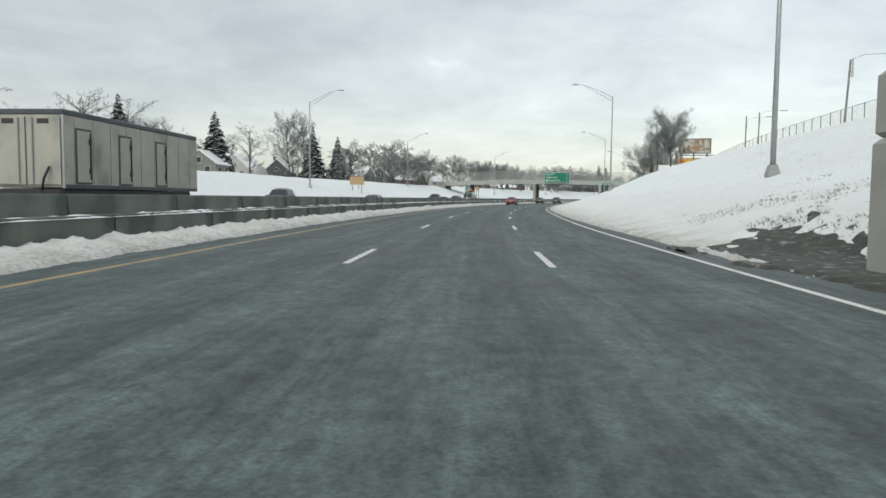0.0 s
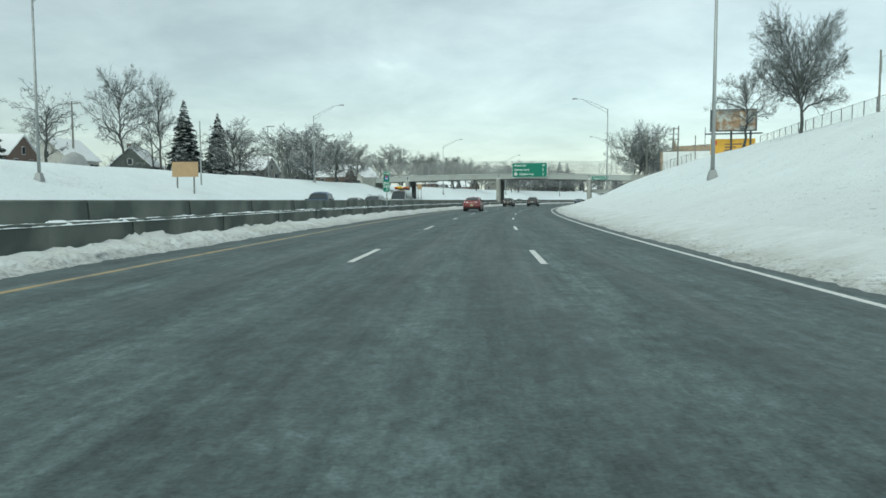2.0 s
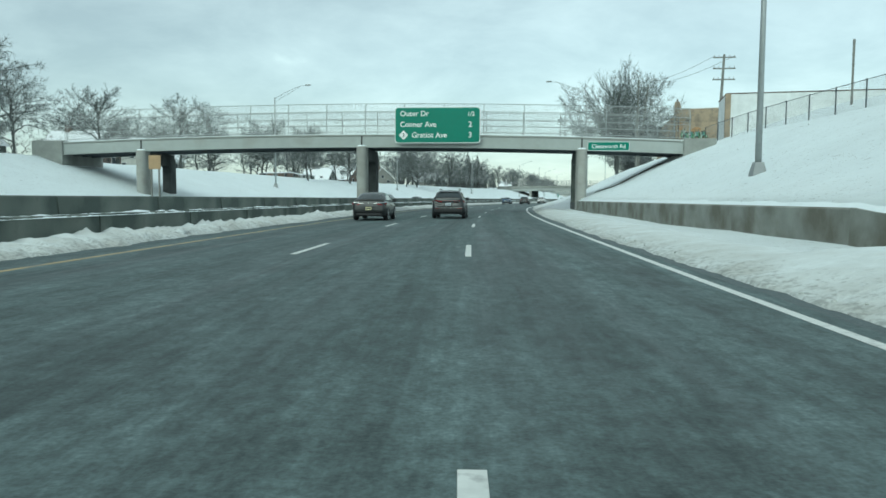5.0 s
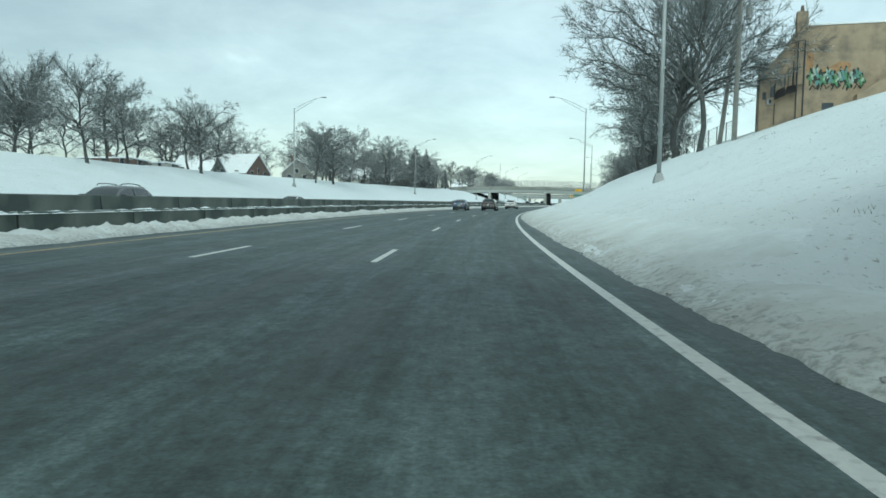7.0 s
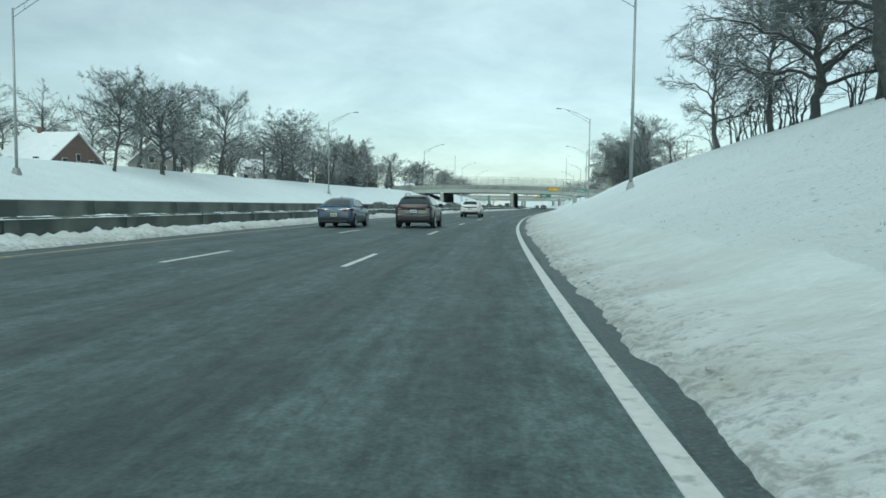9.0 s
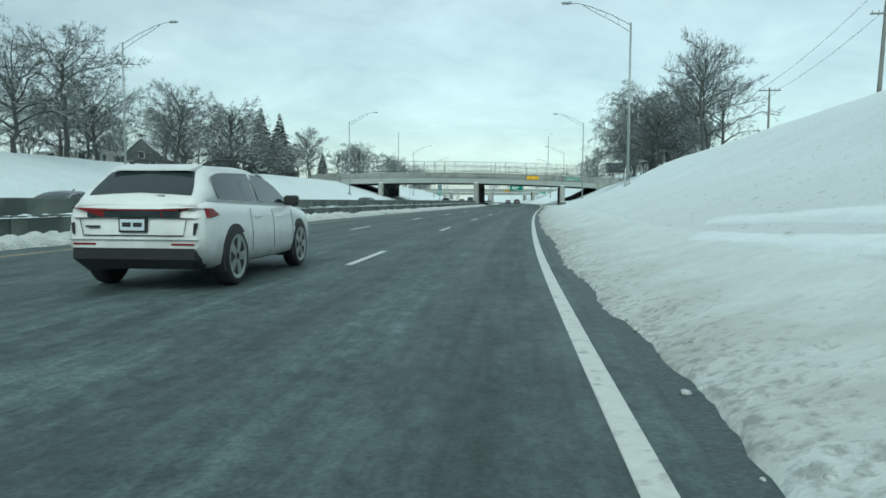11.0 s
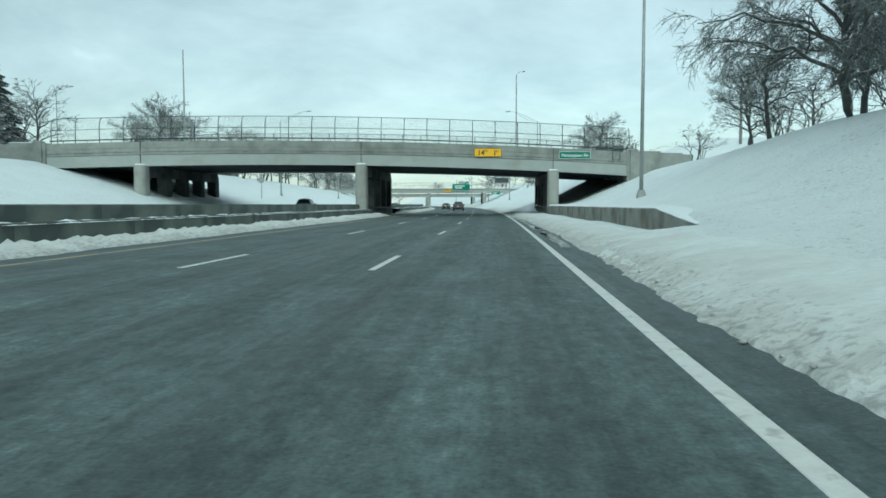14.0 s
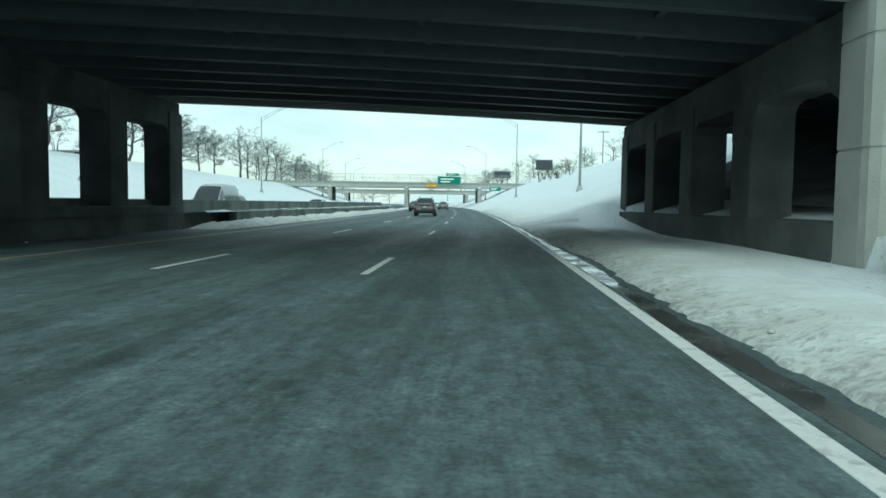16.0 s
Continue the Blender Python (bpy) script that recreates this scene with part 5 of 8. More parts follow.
# ---------------------------------------------------------------- trees
def grow(seed, H, base=0.2, wide=1.0, squat=0.45, limbs=12, fork=8, spray=6, twigs=9, lift=0.5, droop=0.06, stems=1, girth=0.018, fine=1.0, lean=0.0, low=1.0):
    """A bare tree: trunk, limbs that reach to the skin of a rounded crown, branches, branchlets and single twigs.

    base: where the crown begins; wide: its width; squat: height of its widest part; all as parts of H; low: how soon the trunk breaks up into limbs. Returns two piles, wood and twigs."""
    r = np.random.default_rng(seed)
    wood, twig = Geo(), Geo()
    up = np.array([0.0, 0.0, 1.0])

    def unit(v):
        return v / (np.linalg.norm(v) + 1e-9)

    def bow(p0, d0, p2, n, bend, rough):
        """A limb from p0 that sets out along d0 and ends at p2."""
        p1 = p0 + d0 * np.linalg.norm(p2 - p0) * bend
        L = np.linalg.norm(p2 - p0)
        t = np.linspace(0, 1, n + 1)[:, None]
        q = (1 - t) ** 2 * p0 + 2 * t * (1 - t) * p1 + t ** 2 * p2
        kink = r.normal(size=(n + 1, 3)) * rough * L
        kink[0] = 0
        return q + kink * np.minimum(1, t * 3)

    def girdle(path, a, b, power=0.8):
        n = len(path)
        return [b + (a - b) * (1 - k / (n - 1)) ** power for k in range(n)]

    def fan(path, rad, count, first, share, level, segs):
        """Side shoots along a path; returns their paths and girths."""
        n = len(path) - 1
        whole = sum(np.linalg.norm(path[k + 1] - path[k]) for k in range(n))
        out = []
        turn = r.random() * 6.28
        for k in range(count):
            f = first + (1 - first) * (k + r.random() * 0.8) / count
            x = min(f * n, n - 1e-3)
            a, w = int(x), x - int(x)
            p = path[a] * (1 - w) + path[a + 1] * w
            tan = unit(path[a + 1] - path[a])
            turn += 2.4 + r.normal() * 0.4
            e1 = unit(np.cross(tan, up + 0.01 * r.normal(size=3)))
            e2 = np.cross(e1, tan)
            side = e1 * math.cos(turn) + e2 * math.sin(turn) * 0.75
            ang = radians(r.uniform(38, 72)) * (1 - 0.25 * f)
            d = unit(tan * math.cos(ang) + side * math.sin(ang))
            L = whole * share * (1.2 - 0.65 * f) * r.uniform(0.65, 1.2)
            end = p + d * L * 0.9 + up * L * (lift * 0.35 - droop * 2.2 * level) + tan * L * 0.15
            q = bow(p, d, end, segs, 0.5, 0.035)
            g = rad[a] * (1 - w) + rad[a + 1] * w
            out.append((q, min(g * 0.6, 0.02 * L * fine + 0.0006 * H)))
        return out

    mid = base + (1 - base) * squat
    for stem in range(stems):
        a0 = 6.283 * stem / stems + r.random()
        foot = np.array([math.cos(a0), math.sin(a0), 0]) * (0.0 if stems == 1 else 0.05 * H)
        top = np.array([foot[0] * 4 + lean * H, foot[1] * 4, H * (base + (mid + 0.34 * (1 - mid) - base) * low)])
        trunk = bow(foot - up * 0.03 * H, unit(up + 0.12 * r.normal(size=3)), top + 0.03 * H * r.normal(size=3) * np.array([1, 1, 0]), 9, 0.5, 0.016)
        rt = girdle(trunk, girth * H / stems ** 0.5, girth * H * 0.2, 0.75)
        rt[0] *= 1.35
        wood.tube([Vector(p) for p in trunk], rt, 8, caps=False)
        shoots = []
        n = max(2, limbs // stems)
        for k in range(n):
            f = (k + 0.5) / n
            z = H * (base * 0.85 + (mid + 0.28 * (1 - mid) - base * 0.85) * low * f ** 0.9)
            x = float(np.interp(z, [p[2] for p in trunk], np.arange(len(trunk))))
            a, w = min(int(x), len(trunk) - 2), x - min(int(x), len(trunk) - 2)
            p = trunk[a] * (1 - w) + trunk[a + 1] * w
            az = 2.4 * k + a0 + r.normal() * 0.35
            goal_z = base + 0.12 * (1 - base) + (0.93 - base - 0.12 * (1 - base)) * f ** 0.85 + r.normal() * 0.03
            h = (goal_z - mid) / (1 - mid) if goal_z > mid else (goal_z - mid) / max(mid - base, 0.05)
            reach = wide / 2 * H * math.sqrt(max(0.04, 1 - 0.94 * min(1, h * h))) * r.uniform(0.72, 0.94)
            out_ = np.array([math.cos(az), math.sin(az), 0])
            goal = np.array([p[0], p[1], 0]) * 0.6 + out_ * reach + up * H * min(goal_z, 0.99)
            goal[0] += lean * H * 0.5
            goal[2] -= droop * reach
            d0 = unit(out_ * (1 - 0.55 * f) + up * (lift + 1.0 * f) + 0.15 * r.normal(size=3))
            path = bow(p, d0, goal, 8, 0.45, 0.022)
            g = min(rt[a] * 0.62, (0.0125 - 0.005 * f) * H)
            rr = girdle(path, g, 0.0016 * H)
            wood.tube([Vector(q) for q in path], rr, 6, caps=False)
            shoots.append((path, rr))
        shoots.append((trunk[6:], rt[6:]))
        for path, rr in shoots:
            for q, g in fan(path, rr, fork, 0.22, 0.36, 1, 4):
                r2 = girdle(q, g, 0.0009 * H * fine)
                wood.tube([Vector(c) for c in q], r2, 3, caps=False)
                for q3, g3 in fan(q, r2, spray, 0.12, 0.58, 2, 2):
                    r3 = girdle(q3, min(g3, 0.0017 * H * fine), 0.0006 * H * fine)
                    twig.tube([Vector(c) for c in q3], r3, 3, caps=False)
                    for m in range(twigs):
                        f = r.random() ** 0.7
                        x = min(f * 2, 1.999)
                        a, w = int(x), x - int(x)
                        b = q3[a] * (1 - w) + q3[a + 1] * w
                        v = unit(unit(q3[a + 1] - q3[a]) * 0.8 + r.normal(size=3) * 0.75 + up * (0.22 * lift - droop))
                        e = b + v * H * r.uniform(0.02, 0.062)
                        sd = np.cross(v, r.normal(size=3))
                        sd *= 0.00085 * H * fine / (np.linalg.norm(sd) + 1e-9)
                        twig.add([b + sd, b - sd, e], [(0, 1, 2)])
    return wood, twig


def spruce(seed, H):
    r = random.Random(seed)
    wood, needles = Geo(), Geo()
    wood.tube([(0, 0, -0.3), (0, 0, H * 0.5), (0, 0, H)], [H * 0.016, H * 0.01, 0.015], 7)
    whorls = 30
    for w in range(whorls):
        f = w / whorls
        z = H * (0.04 + 0.95 * f)
        R = H * 0.29 * (1 - f) ** 0.85 + 0.12
        for k in range(10):
            a = 6.283 * (k + r.random()) / 10
            L = R * r.uniform(0.75, 1.15)
            d, side = Vector((math.cos(a), math.sin(a), 0)), Vector((-math.sin(a), math.cos(a), 0))
            p0 = Vector((0, 0, z + H * r.uniform(-0.02, 0.02)))
            tip = p0 + d * L + Vector((0, 0, -0.3 * L + r.uniform(-0.2, 0.2)))
            mid = p0.lerp(tip, 0.55) + Vector((0, 0, 0.06 * L))
            wd = 0.3 * L + 0.08
            needles.add([p0, mid + side * wd, tip, mid - side * wd, mid + Vector((0, 0, -0.18 * L - 0.03))], [(0, 1, 2), (0, 2, 3), (1, 4, 2), (4, 3, 2), (0, 4, 1), (0, 3, 4)])
            for sgn in (-1, 1):
                for q in (0.35, 0.6, 0.8):
                    b = p0.lerp(tip, q)
                    e = b + (d * 0.55 + side * sgn * 0.8) * (L * 0.34 * (1.1 - q * 0.5)) + Vector((0, 0, -0.08 * L))
                    needles.add([b + d * 0.05 * L, e, b - d * 0.09 * L, (b + e) / 2 + Vector((0, 0, -0.09 * L))], [(0, 1, 2), (0, 3, 1), (2, 1, 3)])
    return wood, needles


KIND = {}
for name, kw in (("elm", dict(seed=3, base=0.2, wide=1.05, squat=0.5, limbs=14, fork=9, spray=6, twigs=10, lift=0.75, droop=0.07, fine=1.35)),
                 ("maple", dict(seed=8, base=0.2, wide=0.92, squat=0.42, limbs=14, fork=9, spray=6, twigs=10, lift=0.6, droop=0.02, fine=1.35)),
                 ("oak", dict(seed=21, base=0.15, wide=1.25, squat=0.4, limbs=15, fork=10, spray=6, twigs=10, lift=0.3, droop=0.1, girth=0.022, fine=1.4, low=0.7)),
                 ("ash", dict(seed=34, base=0.28, wide=0.74, squat=0.5, limbs=12, fork=9, spray=6, twigs=9, lift=0.95, droop=0.0, fine=1.05)),
                 ("dense", dict(seed=90, base=0.14, wide=1.0, squat=0.42, limbs=15, fork=9, spray=6, twigs=10, lift=0.45, droop=0.07, fine=1.7)),
                 ("vase", dict(seed=17, base=0.17, wide=1.15, squat=0.5, limbs=18, fork=15, spray=8, twigs=12, lift=0.75, droop=0.05, girth=0.0185, fine=1.15, low=0.5)),
                 ("slender", dict(seed=29, base=0.25, wide=0.55, squat=0.6, limbs=10, fork=7, spray=5, twigs=8, lift=1.5, droop=0.0, girth=0.015, fine=1.1, low=0.6)),
                 ("spread", dict(seed=63, base=0.1, wide=1.3, squat=0.36, limbs=18, fork=13, spray=8, twigs=11, lift=0.35, droop=0.15, girth=0.02, fine=1.2, low=0.7)),
                 ("far_a", dict(seed=41, base=0.17, wide=1.0, squat=0.45, limbs=11, fork=6, spray=3, twigs=8, lift=0.5, droop=0.05, fine=2.0)),
                 ("far_b", dict(seed=55, base=0.22, wide=0.85, squat=0.48, limbs=11, fork=6, spray=3, twigs=8, lift=0.7, droop=0.02, fine=2.0))):
    wd, tw = grow(H=12, **kw)
    KIND[name] = (wd.mesh(name + "_wood", M_BARK, False), tw.mesh(name + "_twigs", M_TWIG))
for name, seed in (("shrub_a", 61), ("shrub_b", 77)):
    wd, tw = grow(seed, 5, base=0.06, wide=1.25, squat=0.4, limbs=8, fork=3, spray=3, twigs=8, lift=0.5, droop=0.04, stems=4, girth=0.02, fine=1.8)
    KIND[name] = (wd.mesh(name + "_wood", M_BRUSH, False), tw.mesh(name + "_twigs", M_BRUSH))
for name, seed in (("spruce_a", 5), ("spruce_b", 9)):
    wd, nd = spruce(seed, 12)
    KIND[name] = (wd.mesh(name + "_wood", M_BARK), nd.mesh(name + "_needles", M_NEEDLE))


def tree(kind, s, u, h, wide=1.0, label="", group=""):
    base = 5.0 if kind.startswith("shrub") else 12.0
    nm = "shrub" if kind.startswith("shrub") else "spruce_tree" if kind.startswith("spruce") else "bare_tree"
    lab = label or {"shrub": "dense bare brush with thin snow on its stems", "spruce_tree": "dark green spruce with snow on its boughs", "bare_tree": "leafless tree with snow along its dark branches"}[nm]
    t = thing(nm, spot(s, u, ground_z(s, u) - 0.05, rnd.uniform(0, 360)), lab, "shrub" if nm == "shrub" else "tree", group)
    k = h / base
    t.scale = (k * wide, k * wide, k)
    a, b = KIND[kind]
    part("trunk", a, None, t)
    part("crown", b, None, t)


# across the road
for kind, s, u, h, w in (("spruce_a", 129, -60, 12.5, 1.0), ("spruce_b", 162, -62.4, 13.6, 1.1), ("spruce_a", 216, -66.4, 15.8, 1.0), ("spruce_b", 213, -57, 12.8, 0.95), ("maple", 184, -56, 16.6, 0.7), ("ash", 199.4, -60.6, 17, 0.75), ("oak", 219, -56, 12.4, 1.0), ("dense", 252, -56.5, 16, 1.15), ("far_a", 140, -66, 14, 0.9), ("far_b", 156, -70, 12, 1.0),
                         ("far_a", 172, -60, 12.5, 0.9), ("oak", 199.5, -35.7, 9.6, 1.0), ("oak", 210, -35.6, 10, 1.05), ("dense", 225, -37, 10.4, 1.1), ("maple", 229, -39, 6.0, 1.1), ("dense", 206, -50, 11, 1.1),
                         ("far_b", 118, -58, 12, 1.0), ("far_a", 100, -62, 13, 1.0), ("far_b", 80, -60, 11, 1.0), ("elm", 245, -46, 10, 1.0), ("maple", 262, -48, 11, 1.0), ("maple", 276.6, -43.5, 11.7, 1.0), ("ash", 290, -46, 12, 1.0),
                         ("maple", 299.5, -31.8, 10.3, 0.9), ("vase", 303.5, -43, 11.2, 0.9), ("elm", 309, -36, 10, 0.9), ("maple", 316, -38, 10.5, 0.9), ("ash", 330, -38, 10, 1.0), ("maple", 341, -40, 9.5, 1.0), ("oak", 322.5, -31.9, 11, 0.95), ("elm", 377, -38, 12, 1.0), ("oak", 372.5, -31.8, 12.2, 0.95),
                         ("maple", 363.3, -31.8, 10.5, 0.85), ("dense", 384, -37, 12.5, 1.0), ("maple", 398, -38, 13.5, 1.0), ("oak", 412, -34, 12, 0.9), ("elm", 422, -36, 13.5, 1.1), ("oak", 433, -40, 12, 1.1), ("maple", 443, -36, 11, 1.1), ("far_a", 440, -50, 12, 1.1),
                         ("dense", 464, -38, 12, 1.15), ("oak", 457, -42, 11.5, 1.1), ("far_b", 478, -42, 12, 1.1), ("maple", 496, -43, 9.5, 1.0), ("spruce_b", 540, -63, 18, 1.0), ("spruce_a", 540.5, -58, 16.6, 1.05), ("maple", 505, -39, 11, 1.0), ("far_a", 535, -48, 11, 1.0),
                         ("dense", 474, -42, 12, 1.15), ("maple", 549, -38, 10.5, 1.0), ("far_b", 572, -48, 9.5, 1.2), ("spruce_a", 590, -60, 10, 1.0)):
    tree(kind, s, u, h * 1.05, w)
kinds_far = ("far_a", "far_b", "far_a", "far_b", "ash")
for s in range(64, 560, 15):
    tree(rnd.choice(kinds_far), s + rnd.uniform(-4, 4), rnd.uniform(-92, -68), rnd.uniform(9, 13.5) + 3.0 * smooth(215, 260, s), rnd.uniform(0.9, 1.25), group="trees behind the houses")
for s in list(range(300, 420, 6)) + list(range(420, 560, 10)):
    tree(rnd.choice(("far_a", "far_b", "far_a", "ash")), s + rnd.uniform(-3, 3), rnd.uniform(-92, -72), rnd.uniform(12.5, 16), rnd.uniform(1.0, 1.35), group="trees behind the houses")
for s in range(402, 545, 14):
    tree(rnd.choice(("far_a", "far_b", "oak")), s + rnd.uniform(-4, 4), rnd.uniform(-54, -46), rnd.uniform(9, 12), rnd.uniform(1.0, 1.3), group="trees behind the houses")
for s in list(range(560, 660, 6)) + list(range(660, 900, 11)):
    tree(rnd.choice(("far_a", "far_b", "elm")), s + rnd.uniform(-3, 3), rnd.uniform(-48, -37), rnd.uniform(9, 12.5), rnd.uniform(0.9, 1.2), group="trees beyond the road bridge")
for s in list(range(170, 300, 7)) + list(range(402, 520, 7)):
    tree(rnd.choice(("shrub_a", "shrub_b")), s + rnd.uniform(-2, 2), rnd.uniform(-52, -42), rnd.uniform(3, 5.2), rnd.uniform(1.2, 1.8), group="brush along the service road")
for s in list(range(384, 474, 5)) + list(range(536, 610, 5)):
    tree(rnd.choice(("shrub_a", "shrub_b")), s + rnd.uniform(-2, 2), rnd.uniform(-42, -37), rnd.uniform(2.6, 4.2), rnd.uniform(1.2, 1.7), group="brush along the service road")
# on the right bank
for kind, s, u, h, w in (("vase", 138, 28.9, 9.6, 0.8), ("maple", 150, 27.9, 7.2, 1.0), 
                         ("slender", 285, 23.7, 17, 0.85), ("vase", 297.5, 24.4, 18, 1.0), ("maple", 311, 24.6, 11, 0.8), ("elm", 323.5, 25.6, 14.5, 1.1), ("elm", 329.5, 27.6, 10, 1.1), ("oak", 337, 27.5, 13, 1.05), ("maple", 347, 28.3, 11.5, 1.0), ("elm", 360, 27.8, 11.5, 1.0), ("far_b", 352, 33, 12, 1.0),
                         ("ash", 437, 29, 13, 0.9), ("maple", 444, 31, 13, 1.0), ("spread", 452, 26.7, 13.5, 1.0), ("oak", 459, 28.8, 13.5, 1.05), ("spread", 466.6, 27, 14, 1.0), ("dense", 475, 28.6, 13.5, 1.05), ("spread", 483.6, 27.2, 14.0, 0.92), ("dense", 490, 31, 12, 1.0), ("elm", 495, 27.6, 7.5, 1.2), ("maple", 502, 29, 7.5, 1.0),
                         ("far_a", 464, 37, 14, 1.1), ("far_a", 495, 42, 14, 1.1), ("far_b", 505, 40, 12, 1.1), ("far_a", 512, 32.3, 9, 1.0), ("maple", 543, 25, 8.0, 1.1), ("elm", 549, 23.5, 7.5, 1.1), ("far_b", 556, 27, 8.0, 1.2), ("far_a", 530, 46, 11, 1.1)):
    tree(kind, s, u, h, w)
for s in range(324, 364, 3):
    tree(rnd.choice(("shrub_a", "shrub_b")), s + rnd.uniform(-1, 1), rnd.uniform(25.5, 30), rnd.uniform(3.5, 5.5), rnd.uniform(1.0, 1.4), group="brush on the bank")
for s in list(range(452, 488, 3)) + list(range(488, 516, 4)) + list(range(546, 575, 6)) + list(range(640, 690, 5)):
    tree(rnd.choice(("shrub_a", "shrub_b")), s + rnd.uniform(-2, 2), rnd.uniform(27, 32), rnd.uniform(3.0, 4.8), rnd.uniform(1.0, 1.5), group="brush on the bank")
for s in range(640, 900, 14):
    tree(rnd.choice(("far_a", "far_b")), s + rnd.uniform(-3, 3), rnd.uniform(39, 60), rnd.uniform(6.5, 10), rnd.uniform(0.8, 1.1), group="trees beyond the road bridge")

# distant woods that close the view along the road
for s in range(900, 1290, 48):
    for u in (rnd.uniform(-75, -25), rnd.uniform(25, 80), rnd.uniform(-30, 30)):
        if abs(u) < 30 and s < 1180:
            continue
        tree(rnd.choice(("far_a", "far_b")), s, u, rnd.uniform(11, 17), 1.5, group="distant trees")


# ---------------------------------------------------------------- houses and buildings
def wall_mat(name, c, bump=0.2):
    return mat(name, c, 0.85, vary=0.1, scale=1.5, bump=bump, bump_scale=14, second=tuple(x * 0.75 for x in c), mix_scale=0.5, mix_at=(0.5, 0.8))


M_BRICK = wall_mat("brown_brick", (0.15, 0.11, 0.09), 0.5)
M_SIDING = wall_mat("pale_siding", (0.42, 0.42, 0.39))
M_GREYS = wall_mat("grey_siding", (0.2, 0.2, 0.185))
M_DARKS = wall_mat("dark_siding", (0.075, 0.085, 0.08))
M_ROOFS = mat("snowy_roof", (0.78, 0.8, 0.82), 0.8, vary=0.04, scale=1, bump=0.3, bump_scale=5, second=(0.2, 0.2, 0.19), mix_scale=0.5, mix_at=(0.66, 0.75))
M_PANE = mat("house_window_glass", (0.04, 0.05, 0.06), 0.15, vary=0.1)
M_TRIM = mat("white_trim", (0.6, 0.6, 0.58), 0.6, vary=0.05)
M_TANB = mat("tan_brick", (0.34, 0.27, 0.19), 0.85, vary=0.14, scale=1.1, bump=0.6, bump_scale=12, second=(0.17, 0.145, 0.115), mix_scale=0.75, mix_at=(0.46, 0.72))
M_WBLD = wall_mat("white_block", (0.68, 0.7, 0.7), 0.2)


def house(s, u, w, d, h, rh, wall, gable="x", turn=0.0, label="", chimney=True, dormer=False):
    """w across the view, d deep, eaves at h, ridge rh above them; gable 'y' shows its end to the road."""
    t = thing("house", spot(s, u, ground_z(s, u) - 0.1, turn), label, "house", "houses on the service road")
    if gable == "x":
        part("wall", Geo().slab([(-d / 2, -0.3), (d / 2, -0.3), (d / 2, h), (0, h + rh), (-d / 2, h)], "x", -w / 2, w / 2), wall, t)
        for sg in (-1, 1):
            part("roof", Geo().loft([[(x, sg * (d / 2 + 0.4), h - 0.4 * rh / (d / 2)), (x, 0, h + rh), (x, 0, h + rh + 0.22), (x, sg * (d / 2 + 0.4), h - 0.4 * rh / (d / 2) + 0.22)] for x in (-w / 2 - 0.3, w / 2 + 0.3)]), M_ROOFS, t, "snow-covered roof slope")
    else:
        part("wall", Geo().slab([(-w / 2, -0.3), (w / 2, -0.3), (w / 2, h), (0, h + rh), (-w / 2, h)], "y", -d / 2, d / 2), wall, t)
        for sg in (-1, 1):
            part("roof", Geo().loft([[(sg * (w / 2 + 0.4), y, h - 0.4 * rh / (w / 2)), (0, y, h + rh), (0, y, h + rh + 0.22), (sg * (w / 2 + 0.4), y, h - 0.4 * rh / (w / 2) + 0.22)] for y in (-d / 2 - 0.3, d / 2 + 0.3)]), M_ROOFS, t, "snow-covered roof slope")
    def window(x, y, z, ww, wh, axis):
        if axis == "y":
            f = part("window", Geo().box(x - ww / 2 - 0.08, x + ww / 2 + 0.08, y - 0.05, y + 0.03, z - 0.08, z + wh + 0.08, 0.01), M_TRIM, t)
            part("pane", Geo().box(x - ww / 2, x + ww / 2, y - 0.07, y, z, z + wh), M_PANE, f)
        else:
            f = part("window", Geo().box(x - 0.03, x + 0.05, y - ww / 2 - 0.08, y + ww / 2 + 0.08, z - 0.08, z + wh + 0.08, 0.01), M_TRIM, t)
            part("pane", Geo().box(x, x + 0.07, y - ww / 2, y + ww / 2, z, z + wh), M_PANE, f)
    n = max(2, int(w / 3.2))
    for i in range(n):
        window(-w / 2 + w * (i + 0.5) / n, -d / 2, 0.9, 1.0, 1.2, "y")
    for i in range(2):
        window(w / 2, -d / 4 + d / 2 * i, 0.9, 1.0, 1.2, "x")
    if gable == "x":
        window(w / 2, 0, h + 0.1, 0.8, min(1.1, rh * 0.5), "x")
    else:
        window(0, -d / 2, h + 0.1, 0.9, min(1.1, rh * 0.5), "y")
    part("door", Geo().box(w / 2 - 0.02, w / 2 + 0.05, d * 0.34, d * 0.34 + 0.9, 0, 2.05, 0.01), M_DARKS, t)
    if chimney:
        part("chimney", Geo().box(-w * 0.2 - 0.35, -w * 0.2 + 0.35, -0.35, 0.35, h, h + rh + 1.0, 0.03), M_BRICK, t)


